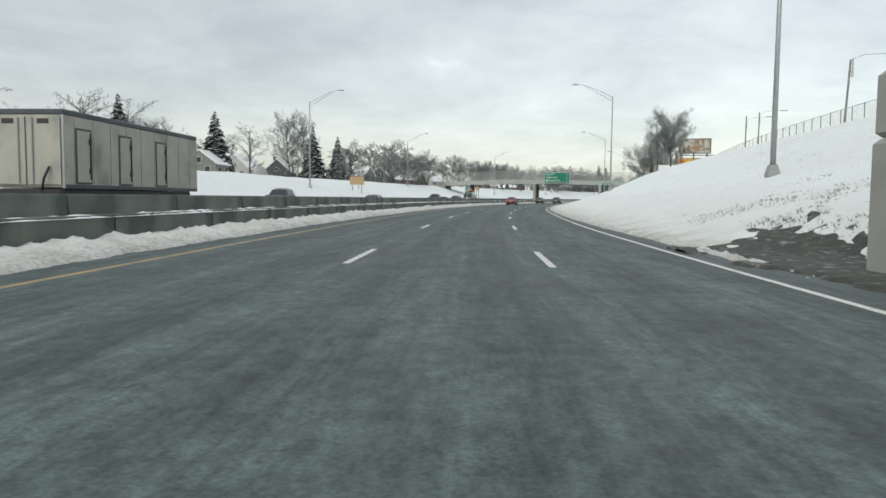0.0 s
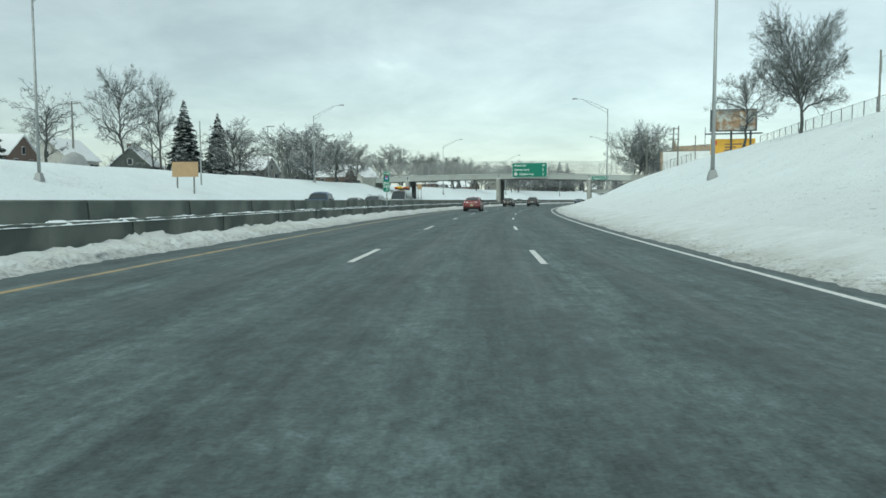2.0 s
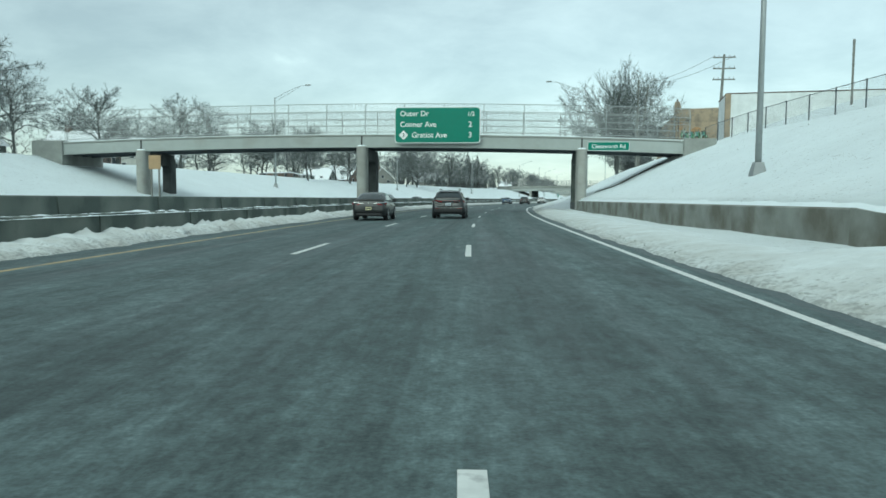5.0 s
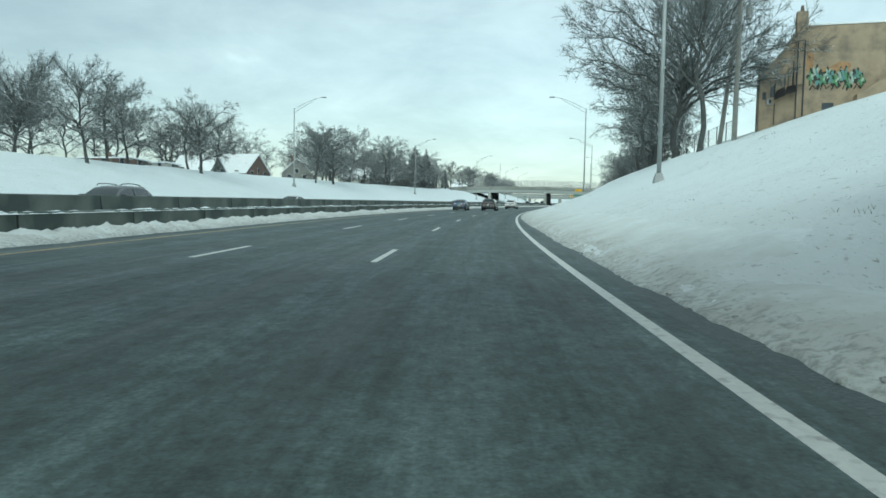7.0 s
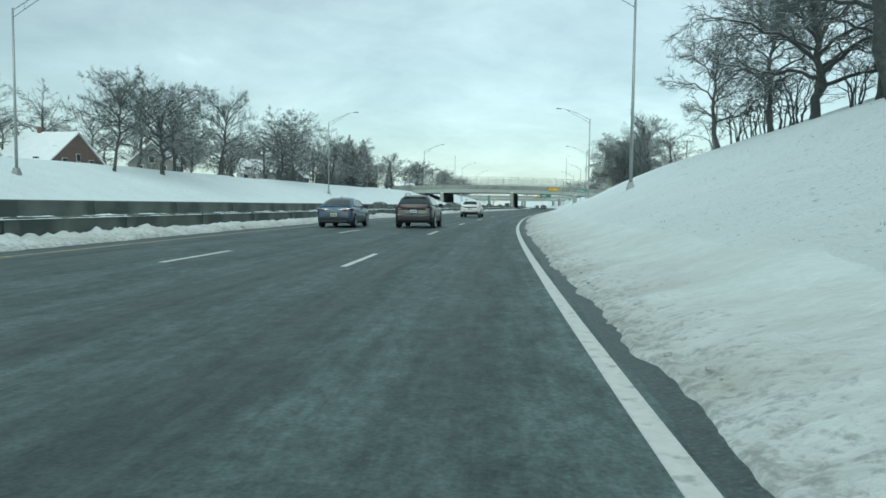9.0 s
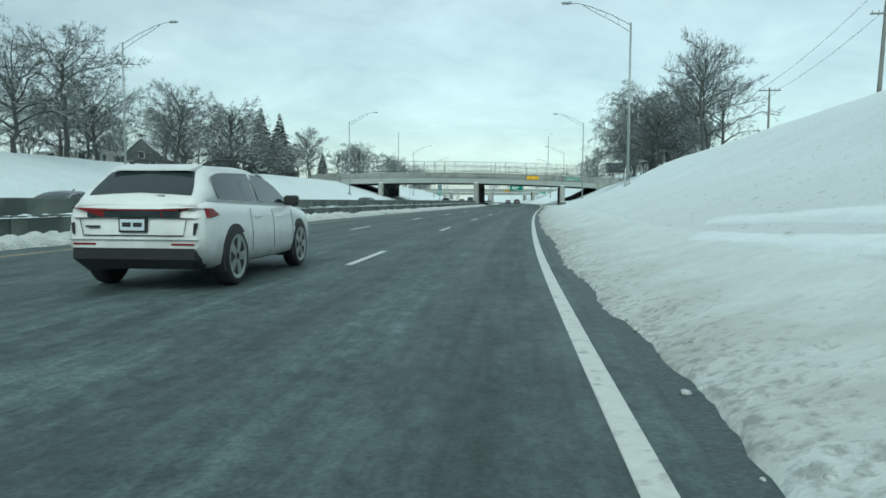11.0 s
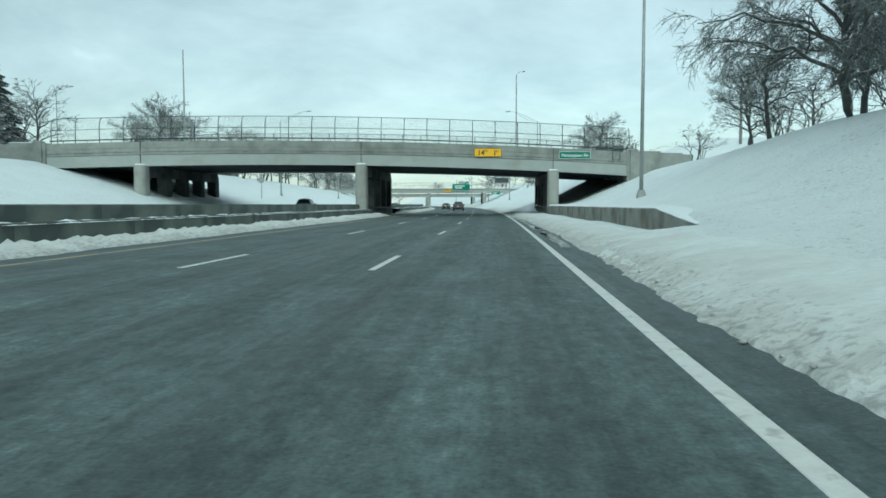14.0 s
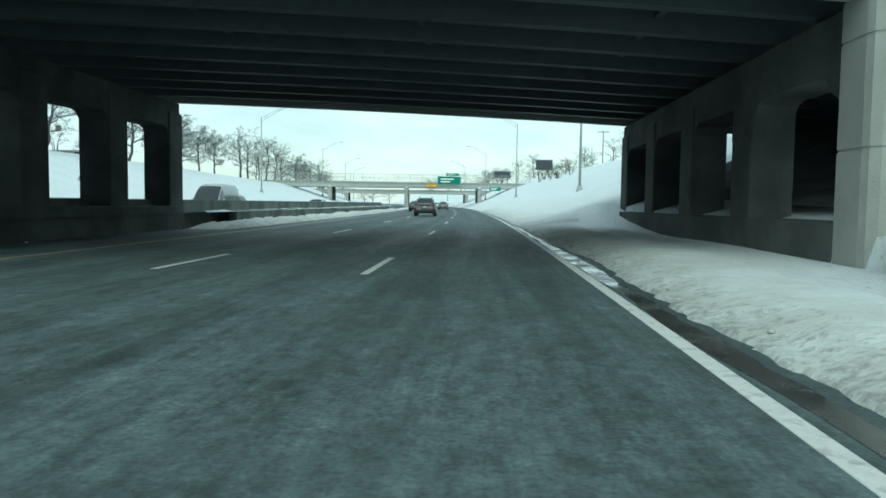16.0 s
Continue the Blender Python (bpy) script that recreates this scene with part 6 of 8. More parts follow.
for args in ((160, -72, 11, 10, 3.8, 3.8, M_SIDING, "x", -25, "pale gabled house with a snow-covered roof"), (158, -62, 7, 8, 2.8, 2.6, M_GREYS, "y", 10, "small grey gabled house under snow"),
             (178, -74, 9, 8, 2.8, 3.0, M_BRICK, "x", 10, "brown brick house with a snowy roof behind trees"), (192, -74, 8, 8, 2.9, 3.4, M_SIDING, "y", 0, "pale gabled house behind bare trees"), (214, -76, 8, 8, 2.8, 3.6, M_DARKS, "y", 15, "dark gabled house with a snowy roof"),
             (232, -60, 9, 8, 2.8, 2.8, M_GREYS, "x", 0, "grey house with a snowy roof"), (255, -62, 8, 8, 2.8, 3.4, M_DARKS, "y", 10, "dark gabled house behind bare trees"), (275, -60, 9, 8, 2.8, 3.2, M_BRICK, "x", 0, "brick house with a snowy roof"), (296, -62, 8, 9, 2.8, 3.8, M_SIDING, "y", -10, "pale gabled house under snow"),
             (344, -60, 6, 10, 1.9, 0.3, M_BRICK, "x", 0, "low brown brick building with a flat snowy roof"), (354, -60, 6, 9, 1.7, 0.3, M_SIDING, "x", 0, "low white garage with a flat snowy roof"), (379, -66, 9, 6.4, 1.5, 3.2, M_DARKS, "x", 0, "dark steep gabled house under snow"),
             (397.5, -66.5, 9.5, 12.6, 1.7, 4.6, M_BRICK, "x", 0, "brick house with a broad snow-covered roof"), (416, -60, 8, 8, 2.5, 3.8, M_GREYS, "y", 20, "grey gabled house behind trees"), (455, -58, 9, 8, 2.6, 3.2, M_SIDING, "x", 10, "pale house with a snowy roof behind trees"), (478, -60, 8, 8, 2.6, 3.6, M_DARKS, "y", 10, "dark gabled house behind trees"),
             (508, -60, 8, 8, 2.6, 3.4, M_DARKS, "y", 20, "dark gabled house beside tall spruces"), (630, -58, 10, 9, 2.6, 3.2, M_GREYS, "x", 0, "grey house with a snowy roof beyond the bridge")):
    house(*args[:9], label=args[9], chimney=args[6] is not M_SIDING)


M_TEAL = mat("teal_metal", (0.03, 0.17, 0.18), 0.5, vary=0.12)


def barn():
    """A gambrel-roofed building whose gable end faces the road."""
    t = thing("gambrel_building", spot(111.5, -50.5, 4.6, 6), "white gambrel-roofed building with teal roof edges and snow on top", "building")
    out = [(-5.6, -0.5), (5.6, -0.5), (5.6, 3.0), (4.4, 5.4), (0, 7.2), (-4.4, 5.4), (-5.6, 3.0)]
    part("wall", Geo().slab(out, "x", -15, 0), M_SIDING, t)
    for sg in (-1, 1):
        for (ya, za), (yb, zb), m_, lab in (((5.9, 2.8), (4.5, 5.45), M_TEAL if sg > 0 else M_ROOFS, "steep lower roof slope"), ((4.6, 5.4), (0, 7.25), M_ROOFS, "snow-covered upper roof slope")):
            part("roof", Geo().loft([[(x, sg * ya, za), (x, sg * yb, zb), (x, sg * yb, zb + 0.22), (x, sg * ya, za + 0.22)] for x in (-15.3, 0.45)]), m_, t, lab)
    for y, z, w, h in ((-2.2, 4.2, 0.9, 1.5), (2.0, 4.2, 0.9, 1.5), (-3.6, 1.2, 1.4, 1.0), (0.4, 1.2, 1.2, 1.0)):
        f = part("window", Geo().box(-0.02, 0.05, y - w / 2 - 0.1, y + w / 2 + 0.1, z - 0.1, z + h + 0.1, 0.01), M_TRIM, t)
        part("pane", Geo().box(0.0, 0.08, y - w / 2, y + w / 2, z, z + h), M_PANE, f)
    part("brick_panel", Geo().box(0.0, 0.1, 2.6, 5.2, -0.3, 5.0, 0.02), M_BRICK, t, "red brick end panel")
    part("door", Geo().box(0.0, 0.16, 3.2, 4.6, -0.3, 2.1, 0.02), mat("red_door", (0.3, 0.05, 0.04), 0.6), t, "red door")
    part("awning", Geo().loft([[(0.0, -5.4, 2.9), (0.0, 2.4, 2.9), (1.2, 2.4, 2.5), (1.2, -5.4, 2.5)], [(0.0, -5.4, 3.1), (0.0, 2.4, 3.1), (1.2, 2.4, 2.62), (1.2, -5.4, 2.62)]]), M_TEAL, t)
    for i in range(3):
        f = part("window", Geo().box(-13 + i * 4.2, -11.8 + i * 4.2, -5.66, -5.5, 0.9, 2.3, 0.01), M_TRIM, t)
        part("pane", Geo().box(-12.9 + i * 4.2, -11.9 + i * 4.2, -5.7, -5.6, 1.0, 2.2), M_PANE, f)


barn()


def covered_boat():
    t = thing("covered_boat", spot(180, -62, ground_z(180, -62) - 0.1, 15), "boat stored under a pale grey tarpaulin with snow on it", "boat")
    tarp = mat("grey_tarpaulin", (0.42, 0.43, 0.42), 0.6, vary=0.15, scale=1.5, bump=0.5, bump_scale=4)
    rings = []
    for i in range(11):
        f = i / 10
        w, h = 1.5 * math.sin(math.pi * (0.12 + 0.8 * f)) + 0.2, 1.2 + 2.3 * math.sin(math.pi * (0.1 + 0.75 * f))
        rings.append([(-w, -4 + 8 * f, 0.5), (-w * 0.95, -4 + 8 * f, h * 0.55), (-w * 0.55, -4 + 8 * f, h * 0.88), (0, -4 + 8 * f, h), (w * 0.55, -4 + 8 * f, h * 0.88), (w * 0.95, -4 + 8 * f, h * 0.55), (w, -4 + 8 * f, 0.5)])
    part("tarpaulin", Geo().loft(rings), tarp, t, flat=False)
    for y in (-1.2, 0.6):
        part("trailer_wheel", Geo().tube([(1.1, y, 0.35), (1.3, y, 0.35)], 0.35, 14), M_RUBBER, t)
    part("trailer_frame", Geo().box(-1.0, 1.0, -3.6, 4.6, 0.4, 0.55, 0.02), M_RAIL, t)


covered_boat()


def tan_building():
    t = thing("warehouse", spot(296, 30.8, 7.8, -10), "weathered tan brick building with a stepped gable and graffiti", "building")
    t.scale = (0.85, 0.85, 0.85)
    out = [(0, -2.5), (22, -2.5), (22, 9.6), (4.1, 9.6), (4.1, 10.4), (3.4, 10.4), (3.4, 9.1), (0.6, 5.9), (0.3, 5.2), (0, 5.2)]
    part("wall", Geo().slab(out, "y", 0, 2.6), M_TANB, t)
    part("wall", Geo().box(3.4, 22, 2.62, 9, -2.5, 9.58), M_TANB, t)
    part("chimney", Geo().box(3.0, 4.0, -0.25, 0.6, 4, 11.0, 0.05), M_TANB, t)
    part("chimney_pot", Geo().tube([(3.5, 0.2, 11.0), (3.5, 0.2, 11.6)], [0.2, 0.12], 8), M_BRICK, t)
    part("roof_edge", Geo().box(3.4, 22.2, -0.1, 9.1, 9.6, 9.8, 0.03), M_ROOFS, t)
    part("lean_to", Geo().slab([(8.2, -1.5), (16, -1.5), (16, 4.4), (10, 4.0), (8.2, 2.8)], "y", -1.6, -0.02), M_TANB, t)
    part("roof_box", Geo().box(0.15, 1.9, 1.2, 3.4, 4.8, 6.5, 0.04), M_DARKS, t, "dark sheet-metal roof box")
    for pts, top in ((((1.15, 2.5), (2.15, 3.1)), 0.75), (((2.05, 3.0), (3.15, 3.45)), 0.6)):
        (xa, za), (xb, zb) = pts
        h = part("hood", Geo().loft([[(xa, -0.95, za), (xb, -1.0, zb - 0.2), (xb + 0.1, -0.02, zb + top), (xa + 0.35, -0.02, za + top + 0.2)], [(xa, -0.98, za + 0.05), (xb, -1.03, zb - 0.14), (xb + 0.1, -0.04, zb + top + 0.07), (xa + 0.35, -0.04, za + top + 0.27)]]), M_BLACK, t, "buckled dark sheet-metal hood")
        part("stay", Geo().tube([(xb, -0.95, zb - 0.15), (xb, -0.02, zb + top + 1.1)], 0.03, 5), M_RAIL, h)
    for x, z_, w, h in ((0.32, 2.75, 0.22, 0.6), (1.0, 3.0, 0.28, 0.95), (5.6, 1.1, 0.9, 1.1)):
        f = part("window", Geo().box(x - 0.06, x + w + 0.06, -0.03, 0.06, z_ - 0.08, z_ + h + 0.06, 0.01), M_RAIL, t)
        part("pane", Geo().box(x, x + w, -0.045, 0.06, z_, z_ + h), M_PANE, f)
    ac = part("air_conditioner", Geo().box(0.62, 1.08, -0.4, 0.02, 2.15, 2.75, 0.03), M_LAMP, t, "pale window air conditioner")
    part("grille", Geo().box(0.8, 1.04, -0.41, -0.39, 2.25, 2.65, 0.01), M_BLACK, ac)
    for pts in (((1.35, 2.9), (1.35, 5.3)), ((2.2, 3.6), (2.2, 5.0)), ((2.5, 3.9), (2.5, 5.6), (3.6, 5.6)), ((1.9, 6.3), (2.9, 6.3), (2.9, 3.8)), ((2.5, 4.9), (3.4, 4.9)), ((1.35, 0.2), (1.35, 2.3))):
        part("conduit", Geo().tube([(x, -0.12, z_) for x, z_ in pts], 0.045, 6), M_RAIL, t)
    for x in (3.2, 3.8):
        part("drain_pipe", Geo().tube([(x, -0.35, 0), (x, -0.35, 8.2)], 0.07, 6), M_RAIL, t)
    cols = [mat("graffiti_green", (0.1, 0.24, 0.12), 0.7, vary=0.4, scale=3), mat("graffiti_mint", (0.33, 0.42, 0.35), 0.7, vary=0.3, scale=3), mat("graffiti_teal", (0.12, 0.25, 0.24), 0.7, vary=0.4, scale=3)]
    dark = mat("graffiti_outline", (0.03, 0.035, 0.03), 0.7)
    rust = mat("graffiti_rust", (0.33, 0.2, 0.1), 0.7, vary=0.3, scale=2)
    gr = random.Random(17)

    def shape(x, zz, rx, rz, spikes, k, m_, depth):
        a0 = gr.uniform(0, 6.28)
        ring = [(x + rx * (0.72 + 0.34 * math.cos(spikes * a + a0)) * math.cos(a), zz + rz * (0.72 + 0.34 * math.cos(spikes * a + a0)) * math.sin(a)) for a in [6.283 * q / k for q in range(k)]]
        part("graffiti", Geo().slab(ring, "y", -depth, 0.0), m_, t)

    for x, zz, rx, rz in ((4.3, 6.2, 0.7, 0.9), (6.5, 5.4, 1.5, 0.9), (8.0, 4.7, 1.0, 0.6)):
        shape(x, zz, rx, rz, 2, 20, rust, 0.006)
    for i in range(13):
        x, zz = 4.5 + i * 0.36, 4.75 + 0.35 * math.sin(i * 1.9) - 0.02 * i
        rx, rz = gr.uniform(0.3, 0.45), gr.uniform(0.55, 0.85)
        n = gr.choice((3, 4, 5))
        shape(x, zz, rx * 1.25, rz * 1.2, n, 22, dark, 0.012 + 0.004 * i)
        shape(x, zz, rx, rz, n, 22, cols[i % 3], 0.014 + 0.004 * i)
        shape(x + 0.08, zz + 0.1, rx * 0.35, rz * 0.5, 2, 14, cols[(i + 1) % 3], 0.016 + 0.004 * i)
    for k in range(5):
        x = 4.4 + k * 0.95
        part("paint_stroke", Geo().tube([(x, -0.05, 3.5), (x + 0.25, -0.05, 4.0 + 0.2 * (k % 2)), (x + 0.5, -0.05, 3.6), (x + 0.8, -0.05, 3.9)], 0.05, 5), dark, t)
    return t


tan_building()


def white_building():
    t = thing("white_building", spot(243, 29.9, 7.6, -8), "long plain white block building with a snowy flat roof", "building")
    part("wall", Geo().box(0, 17, 0, 6, -2, 3.75, 0.05), M_WBLD, t)
    part("coping", Geo().box(-0.05, 17.05, -0.05, 6.05, 3.75, 3.83, 0.02), M_BRICK, t)
    part("pilaster", Geo().box(-0.1, 0.4, -0.12, 0.3, -2, 3.75, 0.03), M_TANB, t)
    part("roof_unit", Geo().box(8, 9.2, 3, 5, 3.8, 4.2, 0.05), M_LAMP, t)


white_building()

M_PEEL = mat("peeling_billboard", (0.27, 0.185, 0.115), 0.85, vary=0.4, scale=1.8, bump=0.3, bump_scale=6, second=(0.4, 0.42, 0.4), mix_scale=0.9, mix_at=(0.46, 0.6))
M_YBOARD = mat("yellow_poster", (0.62, 0.36, 0.05), 0.7, vary=0.12, scale=1.0, second=(0.35, 0.26, 0.12), mix_scale=0.7, mix_at=(0.55, 0.75))


def billboard():
    z = 9.0
    t = thing("billboard", spot(212, 36.2, z), "old billboard with peeling brown paper on steel posts", "billboard")
    for x in (0.15, 3.2, 6.3):
        part("post", Geo().box(x - 0.14, x + 0.14, 0.1, 0.4, -1.5, 4.2, 0.02), M_RAIL, t)
    part("catwalk", Geo().box(-1.1, 8.0, -0.9, 0.3, 3.25, 3.4), M_RAIL, t)
    part("board", Geo().box(0, 7.0, -0.12, 0.08, 3.9, 7.3), M_PEEL, t)
    for n_, a in (("frame", (-0.2, 7.2, -0.2, 0.2, 7.28, 7.45)), ("frame", (-0.2, 7.2, -0.2, 0.2, 3.75, 3.92)), ("frame", (-0.25, 0.02, -0.3, 0.5, 3.75, 7.45)), ("frame", (6.98, 7.2, -0.2, 0.2, 3.75, 7.45))):
        part(n_, Geo().box(*a, 0.02), M_RAIL, t)
    y = thing("billboard", spot(212.4, 36.2, z), "lower yellow poster board under the billboard, half hidden by the bank", "billboard")
    part("board", Geo().box(-0.1, 7.1, -0.1, 0.06, -0.8, 2.5), M_YBOARD, y)
    part("poster_patch", Geo().box(0.2, 0.95, -0.12, 0.0, 1.5, 2.25), mat("red_patch", (0.5, 0.09, 0.03), 0.7), y)
    for k in range(3):
        part("illegible_line", Geo().box(2.2, 5.0 - k, -0.115, 0.0, 1.5 - k * 0.5, 1.7 - k * 0.5), M_BRICK, y)
    for x in (0.6, 6.4):
        part("leg", Geo().box(x - 0.1, x + 0.1, 0.06, 0.26, -2, 3.2), M_RAIL, y)
    part("boom", Geo().tube([(-0.2, 0, 1.6), (-3.2, 0, 1.5)], 0.05, 6), M_RAIL, y)
    part("mast", Geo().tube([(-1.0, 0, 1.1), (-1.0, 0, 4.6)], 0.06, 6), M_RAIL, y)


billboard()


def utility_pole(s, u, h, arms, label, lean=0.0, box=False):
    z = ground_z(s, u)
    t = thing("utility_pole", spot(s, u, z - 0.3), label, "utility pole", "utility poles")
    part("pole", Geo().tube([(0, 0, 0), (lean * 0.5, 0, h * 0.5), (lean, 0, h)], [0.02 * h if h < 8 else 0.2, 0.016 * h if h < 8 else 0.17, 0.1 if h < 8 else 0.13], 8), M_WOOD, t)
    for i in range(arms):
        zz = h - 0.35 - i * 1.25
        c = part("cross_arm", Geo().box(lean - 1.25, lean + 1.25, -0.16, -0.05, zz - 0.07, zz + 0.07, 0.01), M_WOOD, t)
        for x in (-1.1, -0.6, 0.6, 1.1):
            part("insulator", Geo().tube([(lean + x, -0.1, zz + 0.07), (lean + x, -0.1, zz + 0.28)], [0.05, 0.03], 6), M_LAMP, c)
    if box:
        for x in (-0.55, 0.55):
            part("transformer", Geo().tube([(lean + x, -0.1, h - 3.4), (lean + x, -0.1, h - 3.3), (lean + x, -0.1, h - 2.4), (lean + x, -0.1, h - 2.3)], [0.22, 0.28, 0.28, 0.2], 10), M_LAMP, t)


for a in ((258, 32.8, 10.0, 3, "tall wooden utility pole with three cross arms", 0.4), (211, 30.6, 7.4, 0, "plain wooden pole on the bank", 0.05), (229, 35.5, 5.2, 0, "short plain wooden pole on the bank", 0.0), (162, 44.2, 6.9, 0, "wooden pole with a long lamp arm", 0.0), (152, 44.5, 6.4, 0, "wooden pole beside the mesh fence", 0.0),
          (93, 38.2, 6.2, 0, "leaning wooden pole beside the mesh fence", 0.3), (288, 26.8, 14, 0, "stout wooden pole below the tan building", 0.1), (418, 38.4, 8.3, 2, "wooden utility pole with cross arms on the crest", 0.3), (446, 38.0, 7.9, 1, "wooden utility pole with one cross arm on the crest", 0.0), (505, 43, 8, 1, "wooden utility pole behind trees", 0), (536, 40, 8, 1, "wooden utility pole beside the road bridge", 0.0),
          (192, -72, 13, 1, "wooden pole with one cross arm among bare trees", 0), (206, -40, 9, 0, "plain pole along the service road", 0), (655, 38, 7, 1, "wooden utility pole beyond the bridge", 0)):
    utility_pole(*a)
utility_pole(296, 27.7, 14, 2, "stout wooden pole with transformers below the tan building", 1.4, True)
for s, u in ((162, 44.2), (152, 44.5), (93, 38.6)):
    slim_lamp(s, u + 0.1, ground_z(s, u) + 4.4, 1.5, 3.2, "long lamp arm fixed to a wooden pole")


def cables(points, label, sag=0.5):
    g = Geo()
    for a, b in zip(points[:-1], points[1:]):
        a, b = Vector(a), Vector(b)
        g.tube([a.lerp(b, i / 8) - Vector((0, 0, sag * 4 * (i / 8) * (1 - i / 8))) for i in range(9)], 0.022, 4)
    tagged(new("overhead_cable", g.mesh("overhead_cable", M_BLACK)), label, "cable")


for dx in (-1.1, 1.1):
    cables([place(s, u + dx, ground_z(s, u) + h) for s, u, h in ((258, 33.2, 9.4), (296, 29, 13.4), (418, 38.7, 7.8), (446, 38, 7.4), (505, 43, 7.5), (536, 40, 7.5))], "thin black overhead cable between wooden poles")
cables([place(296, 28.6, ground_z(296, 27.7) + 12), place(296.3, 33, 12.6)], "black service cable sagging to the tan building", 0.8)


def crest_fence(s0, s1, off, label):
    t = tagged(new("mesh_fence"), label, "fence", "", "")
    pm = Geo().tube([(0, 0, -0.2), (0, 0, 1.75)], 0.045, 6).mesh("fence_post", M_RAIL)
    n = int((s1 - s0) / 3.2)
    pts, v, f, uv = [], [], [], []
    for i in range(n + 1):
        s = s0 + (s1 - s0) * i / n
        u = crest_u(s) + off
        z = ground_z(s, u)
        p = part("fence_post", pm, M_RAIL, t)
        p.matrix_basis = spot(s, u, z)
        pts.append(place(s, u, z + 1.7))
        v += [place(s, u, z - 0.05), place(s, u, z + 1.7)]
        uv += [(s, 0), (s, 1.75)]
        if i:
            f.append((2 * i - 2, 2 * i, 2 * i + 1, 2 * i - 1))
    part("top_rail", Geo().tube(pts, 0.025, 5), M_RAIL, t)
    me = bpy.data.meshes.new("mesh_panel")
    me.from_pydata(v, [], f)
    me.materials.append(M_LINK)
    lay = me.uv_layers.new(name="UVMap")
    idx = np.empty(len(me.loops), dtype=np.int32)
    me.loops.foreach_get("vertex_index", idx)
    lay.data.foreach_set("uv", np.array(uv, dtype=np.float32)[idx].ravel())
    part("mesh_panel", me, M_LINK, t)


tl = thing("street_lamp", spot(221.4, -50.6, ground_z(221.4, -50.6) - 0.2), "slim service-road lamp with a flat double head", "street lamp")
part("pole", Geo().tube([(0, 0, 0), (0, 0, 11.6)], [0.14, 0.09], 8), M_POLE, tl)
part("luminaire", Geo().box(-0.3, 1.6, -0.12, 0.12, 11.55, 11.75, 0.04), M_LAMP, tl)
crest_fence(40, 206, -0.6, "chain-link fence with dark posts along the crest of the bank")
crest_fence(207, 245, -11.0, "chain-link fence with dark posts climbing beside the white building")
crest_fence(298, 316, 29.6 - crest_u(298), "chain-link fence with dark posts below the buildings")
crest_fence(464, 505, 3.0, "chain-link fence with dark posts behind the trees")


# ---------------------------------------------------------------- billboards beyond the road bridge
def far_board(s, u, w, h, z0, label):
    t = thing("billboard", spot(s, u, ground_z(s, u) - 0.2, 0), label, "billboard", "distant billboards")
    part("board", Geo().box(0, w, -0.1, 0.1, z0, z0 + h, 0.02), M_RAIL, t)
    for n_, a in (("frame", (-0.1, w + 0.1, -0.16, 0.16, z0 - 0.12, z0)), ("frame", (-0.1, w + 0.1, -0.16, 0.16, z0 + h, z0 + h + 0.12))):
        part(n_, Geo().box(*a), M_POLE, t)
    for x in (w * 0.2, w * 0.8):
        part("post", Geo().box(x - 0.12, x + 0.12, 0.1, 0.34, -0.5, z0 + h, 0.02), M_RAIL, t)


far_board(612, 36, 6.5, 3.4, 2.2, "dark weathered billboard on posts on the crest of the bank")
far_board(700, 31, 4.5, 2.6, 3.2, "dark billboard far along the bank")
far_board(770, 28, 6, 2.4, 4.5, "pale-edged billboard far along the bank")


# ---------------------------------------------------------------- dead grass that pokes through the snow
def dead_grass():
    g = Geo()
    for k in range(54000):
        s = 26 + 22 * rnd.random() ** 1.6 if k < 7000 else rnd.uniform(24, 360)
        u = rnd.uniform(12.5, 20) if k < 7000 else rnd.uniform(12.4, 34)
        if k >= 44000:
            s = rnd.uniform(46, 176)
            u = edge_u(s) + rnd.uniform(-0.05, 0.55)
            chance = 0.9
        elif s < 46:
            chance = 1.0 if u < 14 else 0.7 if u < 22 else 0.3
        else:
            chance = 0.22
        if noise.noise((s * 0.35, u * 0.55, 1.0)) + 0.6 * noise.noise((s * 1.3, u * 1.6, 4.0)) < 0.42 - 0.5 * chance + 0.1 * rnd.random():
            continue
        if walled(s) > 0.5 and u < 16:
            continue
        z = ground_z(s, u) + ripple(s, u)
        x, y, _ = place(s, u, 0)
        for j in range(3):
            a, L, w = rnd.uniform(0, 6.28), rnd.uniform(0.03, 0.09) * (1.9 if s < 46 else 1.0), rnd.uniform(0.004, 0.01) * (1.6 if s < 46 else 1.0)
            dx, dy = 0.04 * math.cos(a * 2.3), 0.04 * math.sin(a * 1.7)
            tip = (x + dx + 0.9 * L * math.cos(a), y + dy + 0.9 * L * math.sin(a), z + L * 0.45)
            g.add([(x + dx - w * math.sin(a), y + dy + w * math.cos(a), z - 0.05), (x + dx + w * math.sin(a), y + dy - w * math.cos(a), z - 0.05), tip], [(0, 1, 2)])
    tagged(new("dead_grass", g.mesh("dead_grass", M_STRAW)), "thin dead grass poking through the snow on the bank", "grass", "", "stuff")


M_STRAW = mat("dead_grass_blades", (0.13, 0.145, 0.105), 0.9, vary=0.35, scale=2)
dead_grass()


